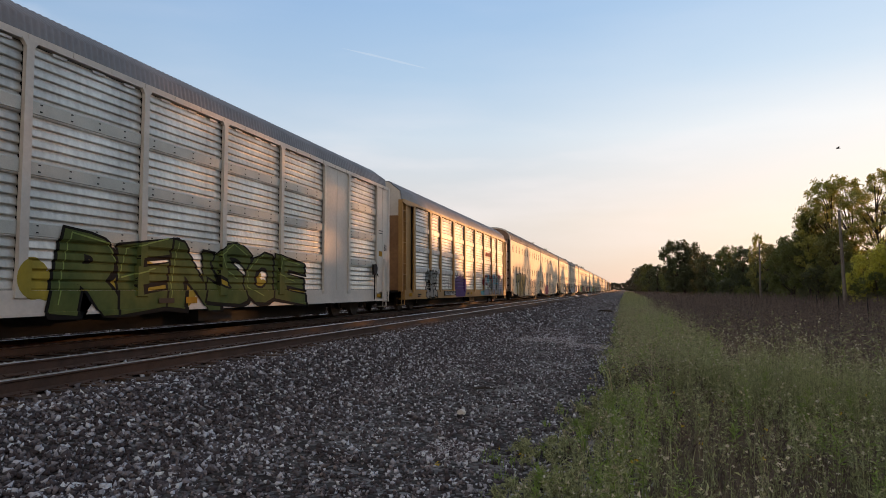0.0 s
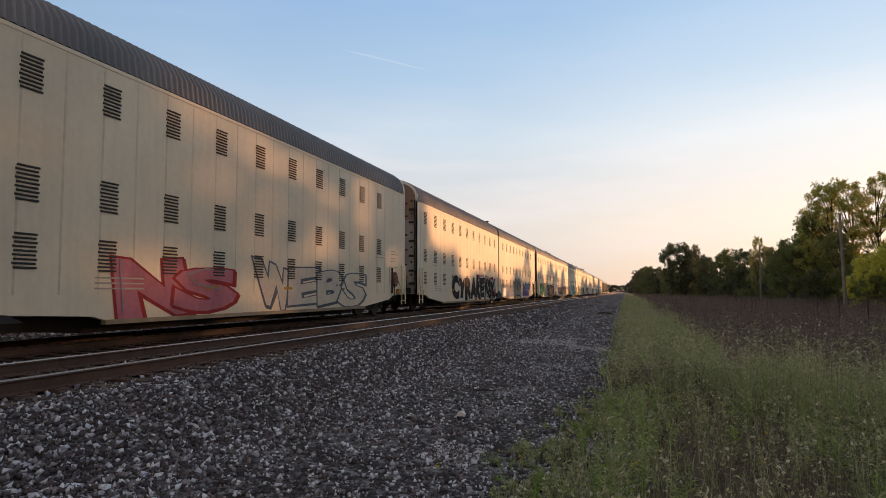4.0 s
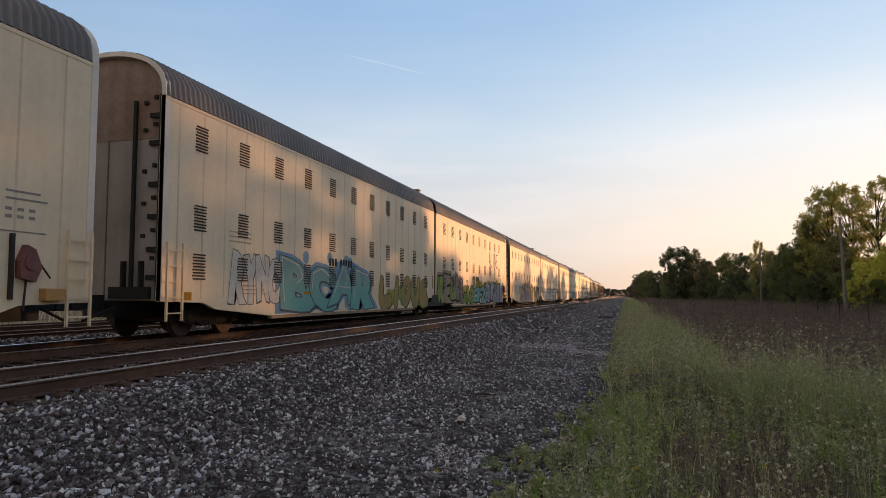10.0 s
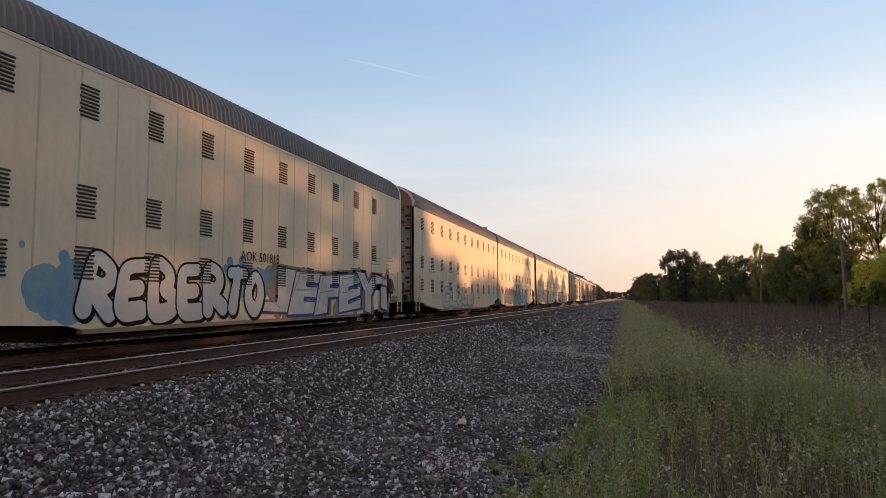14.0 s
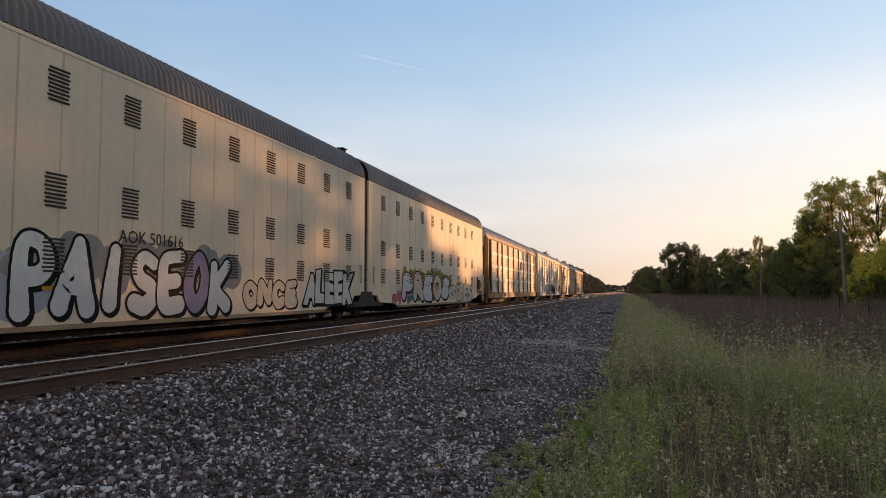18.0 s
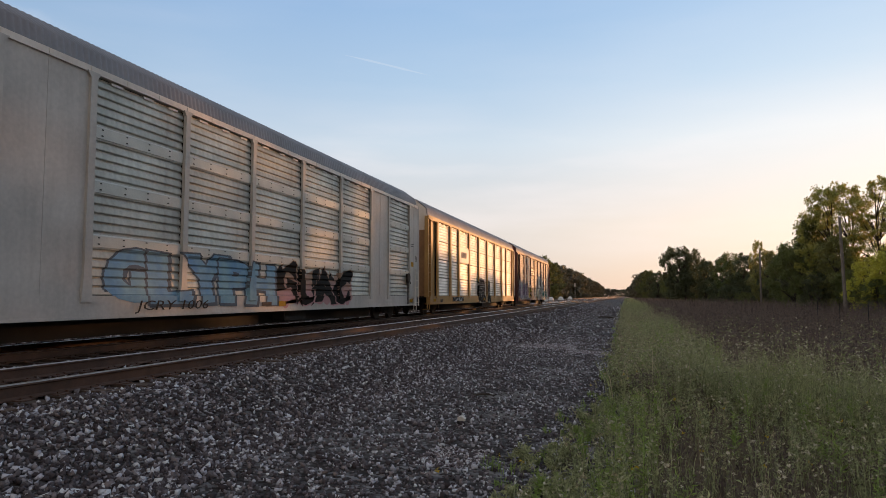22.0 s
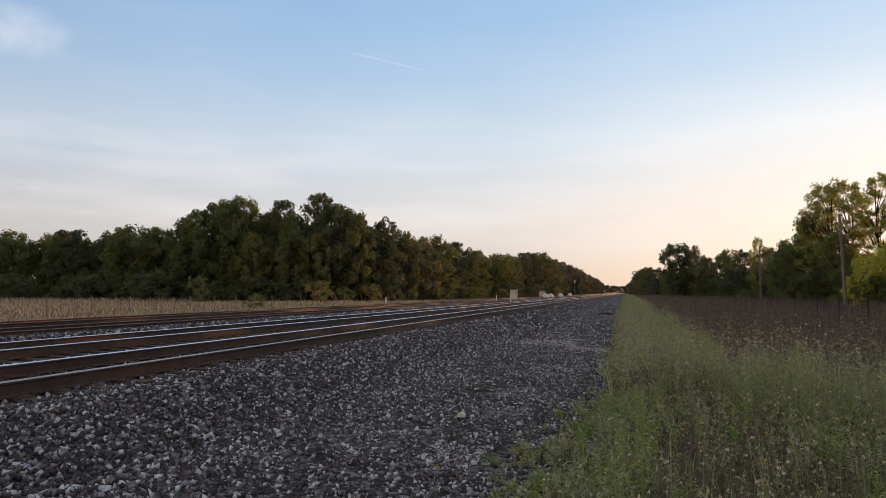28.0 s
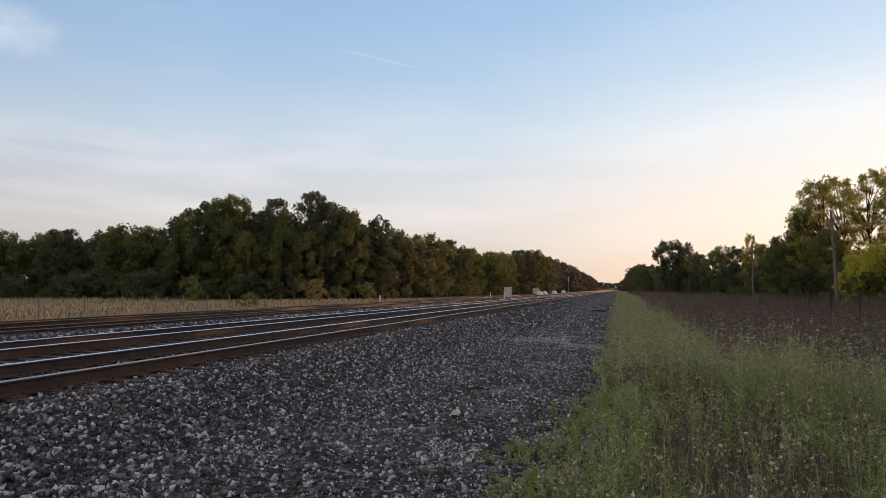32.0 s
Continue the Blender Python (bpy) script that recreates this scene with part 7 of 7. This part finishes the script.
white.append(bushes(green, 380, (2.7, 7.0, 6.0, 1.2, 0.1), 0.35, 0.7, 6, 16, 0.018, 0.26, 0.0, 0.8))
# a paler fringe before the brown field, with a few tall plants
white.append(bushes(green, 420, (10.4, 13.4, 7.0, 1.0, 1.0), 0.7, 1.0, 5, 22, 0.028, 0.16, 0.0, 0.7))
white.append(bushes(green, 440, (8.6, 12.6, 6.6, 1.0, 2.0), 0.95, 1.3, 5, 20, 0.032, 0.18, 0.0, 0.7))
bushes(green, 420, (12.5, 34.0, 2.0, 1.3, 0.0), 0.55, 1.0, 5, 14, 0.055, 0.2, 0.5)
bushes(fresh, 110, (12.5, 34.0, 2.0, 1.3, 0.0), 0.5, 0.95, 4, 16, 0.06, 0.2, -0.5)
bushes(fresh, 16, (10.5, 15.0, 9.0, 1.0, 2.4), 0.9, 1.25, 3, 50, 0.035, 0.12, 0.0, 0.0, 0.7)
bushes(brown, 14, (9.0, 13.0, 8.0, 1.0, 3.6), 1.0, 1.35, 3, 40, 0.035, 0.14)
# sprigs at the gravel's edge
bushes(fresh, 60, (3.6, 12.0, 0.3, 1.0, -0.3), 0.3, 0.6, 5, 16, 0.020, 0.3)
bushes(fresh, 60, (13.0, 40.0, 0.2, 1.2, -0.15), 0.5, 0.9, 5, 18, 0.045, 0.25)
# thin curved grass stems and nodding foxtails
x, y = scatter(rng, 150, 2.6, 13, 8.0, 1.2)
h = rng.uniform(0.4, 0.85, len(x)) * np.clip(clump(x, y), 0.5, 1.2) * rise(x, y)
straw.append(blades(rng, x, y, h, 0.35, 0.006)[:2])
x, y = scatter(rng, 90, 2.8, 9, 5.0, 1.1, 0.3)
v_, f_, tp = blades(rng, x, y, rng.uniform(0.5, 0.75, len(x)), 0.35, 0.006)
straw.append((v_, f_))
lean_ = rng.normal(size=(len(tp), 3)) * np.array([0.03, 0.03, 0.0])
heads.append(leaf_cloud(rng, np.concatenate([tp + lean_ * q + np.array([0, 0, -0.03 * q * q]) for q in (0.0, 0.5, 1.0, 1.5)]), np.full(4 * len(tp), 0.010), 5000, 0.011, 1.4))
tips = np.concatenate(white)
heads.append(leaf_cloud(rng, tips[::2], np.full(len(tips[::2]), 0.022), 10000, 0.012, 1.3))
# the light green strip along the track and the growth behind it
x, y = scatter(rng, 12000, 11, 70, 2.6, 1.4)
x = np.minimum(x, np.interp(y, [11, 24, 60], [1.75, 2.2, 3.2]) + rng.normal(size=len(x)) * 0.25)
keep = np.array([noise.noise((a * 0.8, b * 0.45, 9.0)) + 0.6 * noise.noise((a * 2.1, b * 1.3, 5.0)) for a, b in zip(x, y)]) + rng.normal(size=len(x)) * 0.12 > -0.16
bx_, by_ = x[~keep], y[~keep]
brown.append(leaflets(rng, bx_, by_, ground_at(bx_, by_), rng.uniform(0.2, 0.6, len(bx_)), 7, 0.05, 0.07))
x, y = x[keep], y[keep]
h = rng.uniform(0.3, 0.9, len(x)) * np.clip(clump(x, y, 0.8), 0.4, 1.5)
green.append(blades(rng, x[::2], y[::2], h[::2], 0.35, 0.02, 2)[:2])
green.append(leaflets(rng, x, y, ground_at(x, y), h, 6, 0.062, 0.06))
x, y = scatter(rng, 900, 11, 45, 2.9, 1.5)
strip_heads = np.stack([x, y, ground_at(x, y) + rng.uniform(0.45, 0.9, len(x))], 1)
x, y = scatter(rng, 1400, 12, 40, 2.8, 1.4)
h = rng.uniform(0.4, 0.9, len(x)) * clump(x, y, 0.5)
straw.append(leaflets(rng, x, y, ground_at(x, y), h, 9, 0.05, 0.06))
x, y = scatter(rng, 700, 11, 60, 3.0, 1.3)
h = rng.uniform(0.4, 0.95, len(x))
straw.append(blades(rng, x, y, h, 0.3, 0.02, 2)[:2])
x, y = scatter(rng, 5000, 60, 320, 4.0, 1.3)
green.append(blades(rng, x, y, rng.uniform(0.5, 1.0, len(x)), 0.3, 0.10, 2)[:2])
# brown dried weeds over the rough ground
x, y = scatter(rng, 12000, 13.4, 70, 24, 1.25, 2.2)
h = rng.uniform(0.6, 1.05, len(x)) * clump(x, y, 0.4) * np.interp(y, [14, 22, 50], [0.85, 1.05, 1.5])
z0 = np.array([ground_z(a, b) for a, b in zip(x, y)])
brown.append(blades(rng, x[::2], y[::2], h[::2], 0.2, 0.026, 2)[:2])
brown.append(leaflets(rng, x, y, z0, h, 5, 0.10, 0.16))
x, y = scatter(rng, 5000, 70, 260, 26, 1.2, 3.0)
brown.append(blades(rng, x, y, rng.uniform(0.9, 1.6, len(x)), 0.2, 0.12, 2)[:2])
x, y = scatter(rng, 150, 14, 34, 14, 1.6, 2.6)
h = rng.uniform(0.7, 1.15, len(x))
z0 = np.array([ground_z(a, b) for a, b in zip(x, y)])
green.append(leaflets(rng, x, y, z0, h, 26, 0.08, 0.1))
# field beyond the sidings: straw and green grasses
x, y = rng.uniform(-95, -25.5, 20000), rng.uniform(14, 106, 20000)
brown.append(blades(rng, x[::4], y[::4], rng.uniform(0.25, 0.5, len(x[::4])), 0.4, 0.06, 2)[:2])
straw.append(blades(rng, x, y, rng.uniform(0.25, 0.5, len(x)), 0.5, 0.07, 2)[:2])
x, y = rng.uniform(-150, -70, 5000), rng.uniform(60, 112, 5000)
straw.append(blades(rng, x, y, rng.uniform(0.5, 1.0, len(x)), 0.3, 0.14, 2)[:2])
x, y = rng.uniform(-27, -23.2, 3500), rng.uniform(12, 80, 3500)
green.append(blades(rng, x, y, rng.uniform(0.2, 0.5, len(x)), 0.3, 0.05, 2)[:2])
def split(parts_):
    """Triangles and quads of a list of pieces as one array of triangles."""
    out = []
    for v, f in parts_:
        out.append((v, np.concatenate([f[:, :3], f[:, [0, 2, 3]]]) if f.shape[1] == 4 else f))
    return join(out)


for nm, parts_, m_, lb in (("green_weeds", green, L_GRASS, "knee-high grey-green weeds and grass"), ("fresh_weeds", fresh, L_FRESH, "leafy bright green weeds"), ("dry_grass", straw, L_STRAW, "straw-coloured dry grass stems"), ("dried_weeds", brown, L_BROWN, "brown dried weeds on rough ground"), ("seed_heads", heads, L_STRAW, "pale grass seed heads")):
    v, f = split(parts_)
    tagged(new(nm, fast_mesh(nm, v, f, [m_])), lb, "grass" if "grass" in nm else "weeds", kind="stuff")
pt = tips[1::2] + rng.normal(size=tips[1::2].shape) * 0.015
pt = np.concatenate([pt, strip_heads + 0.0])
v, f = leaf_cloud(rng, pt, np.full(len(pt), 0.013), 20000, 0.0125)
M_WFLOWER = mat("white_flower", (0.74, 0.66, 0.48), 0.8, vary=0.2)
tagged(new("white_flowers", fast_mesh("white_flowers", v, f, [M_WFLOWER])), "small whitish weed flowers gone to seed", "flowers", kind="stuff")
x, y = scatter(rng, 70, 2.6, 12, 7, 1.1)
z = np.array([ground_z(a, b) for a, b in zip(x, y)]) + rng.uniform(0.35, 0.7, len(x))
v, f = leaf_cloud(rng, np.stack([x, y, z], 1), np.full(len(x), 0.016), 500, 0.012)
tagged(new("yellow_flowers", fast_mesh("yellow_flowers", v, f, [mat("yellow_flower", (0.65, 0.45, 0.03), 0.8)])), "small yellow weed flowers", "flowers", kind="stuff")

# ---- thin vapour trail high up ----
def trail_material():
    m = bpy.data.materials.new("vapour_trail")
    m.use_nodes = True
    n, l = m.node_tree.nodes, m.node_tree.links
    em, tr, mx = n.new("ShaderNodeEmission"), n.new("ShaderNodeBsdfTransparent"), n.new("ShaderNodeMixShader")
    em.inputs["Color"].default_value, em.inputs["Strength"].default_value = (0.95, 0.92, 0.9, 1), 0.75
    mx.inputs["Fac"].default_value = 0.07
    l.new(tr.outputs["BSDF"], mx.inputs[1])
    l.new(em.outputs["Emission"], mx.inputs[2])
    l.new(mx.outputs["Shader"], n["Material Output"].inputs["Surface"])
    return m


trail = Builder().prism([(0.0, -3.0), (160.0, -6.0), (235.0, -4.0), (330.0, -6.0), (480.0, -1.0), (330.0, 3.5), (235.0, 3.0), (160.0, 4.0)], 1, 0, 2)
tr_ = tagged(new("backdrop_vapour_trail", trail.data("vapour_trail", trail_material())), "thin white vapour trail across the blue sky", "vapour trail", kind="structure")
tr_.matrix_basis = pose(-1329, 3000, 1196, 0, 18.2, 0)

# ---- a wisp of cloud ----
def wisp_material():
    m = bpy.data.materials.new("cloud_wisp")
    m.use_nodes = True
    n, l = m.node_tree.nodes, m.node_tree.links
    em, tr, mx = n.new("ShaderNodeEmission"), n.new("ShaderNodeBsdfTransparent"), n.new("ShaderNodeMixShader")
    em.inputs["Color"].default_value, em.inputs["Strength"].default_value = (0.74, 0.78, 0.86, 1), 0.75
    co, mp, gr, nz = (n.new("ShaderNode" + k) for k in ("TexCoord", "Mapping", "TexGradient", "TexNoise"))
    gr.gradient_type = "SPHERICAL"
    mp.inputs["Scale"].default_value = (1 / 330.0, 0.0, 1 / 200.0)
    nz.inputs["Scale"].default_value, nz.inputs["Detail"].default_value = 0.009, 6
    a, b = n.new("ShaderNodeMath"), n.new("ShaderNodeMapRange")
    a.operation = "MULTIPLY"
    b.inputs["From Min"].default_value, b.inputs["From Max"].default_value, b.inputs["To Max"].default_value = 0.12, 0.5, 0.27
    l.new(co.outputs["Object"], mp.inputs["Vector"])
    l.new(mp.outputs["Vector"], gr.inputs["Vector"])
    l.new(co.outputs["Object"], nz.inputs["Vector"])
    l.new(gr.outputs["Fac"], a.inputs[0])
    l.new(nz.outputs["Fac"], a.inputs[1])
    l.new(a.outputs[0], b.inputs["Value"])
    l.new(b.outputs["Result"], mx.inputs["Fac"])
    l.new(tr.outputs["BSDF"], mx.inputs[1])
    l.new(em.outputs["Emission"], mx.inputs[2])
    l.new(mx.outputs["Shader"], n["Material Output"].inputs["Surface"])
    return m


cl = tagged(new("backdrop_cloud", Builder().prism([(-340, -200), (330, -210), (340, 200), (-330, 210)], 1, 0, 2).data("cloud", wisp_material())), "small white wisp of cloud in the blue sky", "cloud", kind="structure")
cl.matrix_basis = pose(-2850, 2560, 1290, 0, 6, 48)

# ---- bird ----
bird = tagged(new("bird"), "small dark bird gliding across the sky", "bird")
part("body", Builder().tube((0, -0.2, 0), (0, 0.05, 0), 0.01, 0.07, 8).tube((0, 0.05, 0), (0, 0.25, 0), 0.07, 0.01, 8).data("body", M_BLACK), bird)
for s in (-1, 1):
    part("wing", Builder().prism([(0.0, 0.07), (0.16 * s, 0.09), (0.3 * s, 0.02), (0.14 * s, -0.03), (0.0, -0.05)], 2, 0.0, 0.02).data("wing", M_BLACK), bird, "", (0, 0, 0.02)).rotation_euler = (0, -0.35 * s, 0)


def motions():
    for c in cars:
        start = c["start"]
        walk(c, [(t, pose(LINE_X, start - SPEED * t, RZ)) for t in (0, 8, 16, 24, 32)])
    walk(bird, [(t, pose(18.4 + 13.0 * t, 66.0 - 2.0 * t, 14.1, 0, 0, -85)) for t in (0, 8, 16, 24, 32)])


motions()
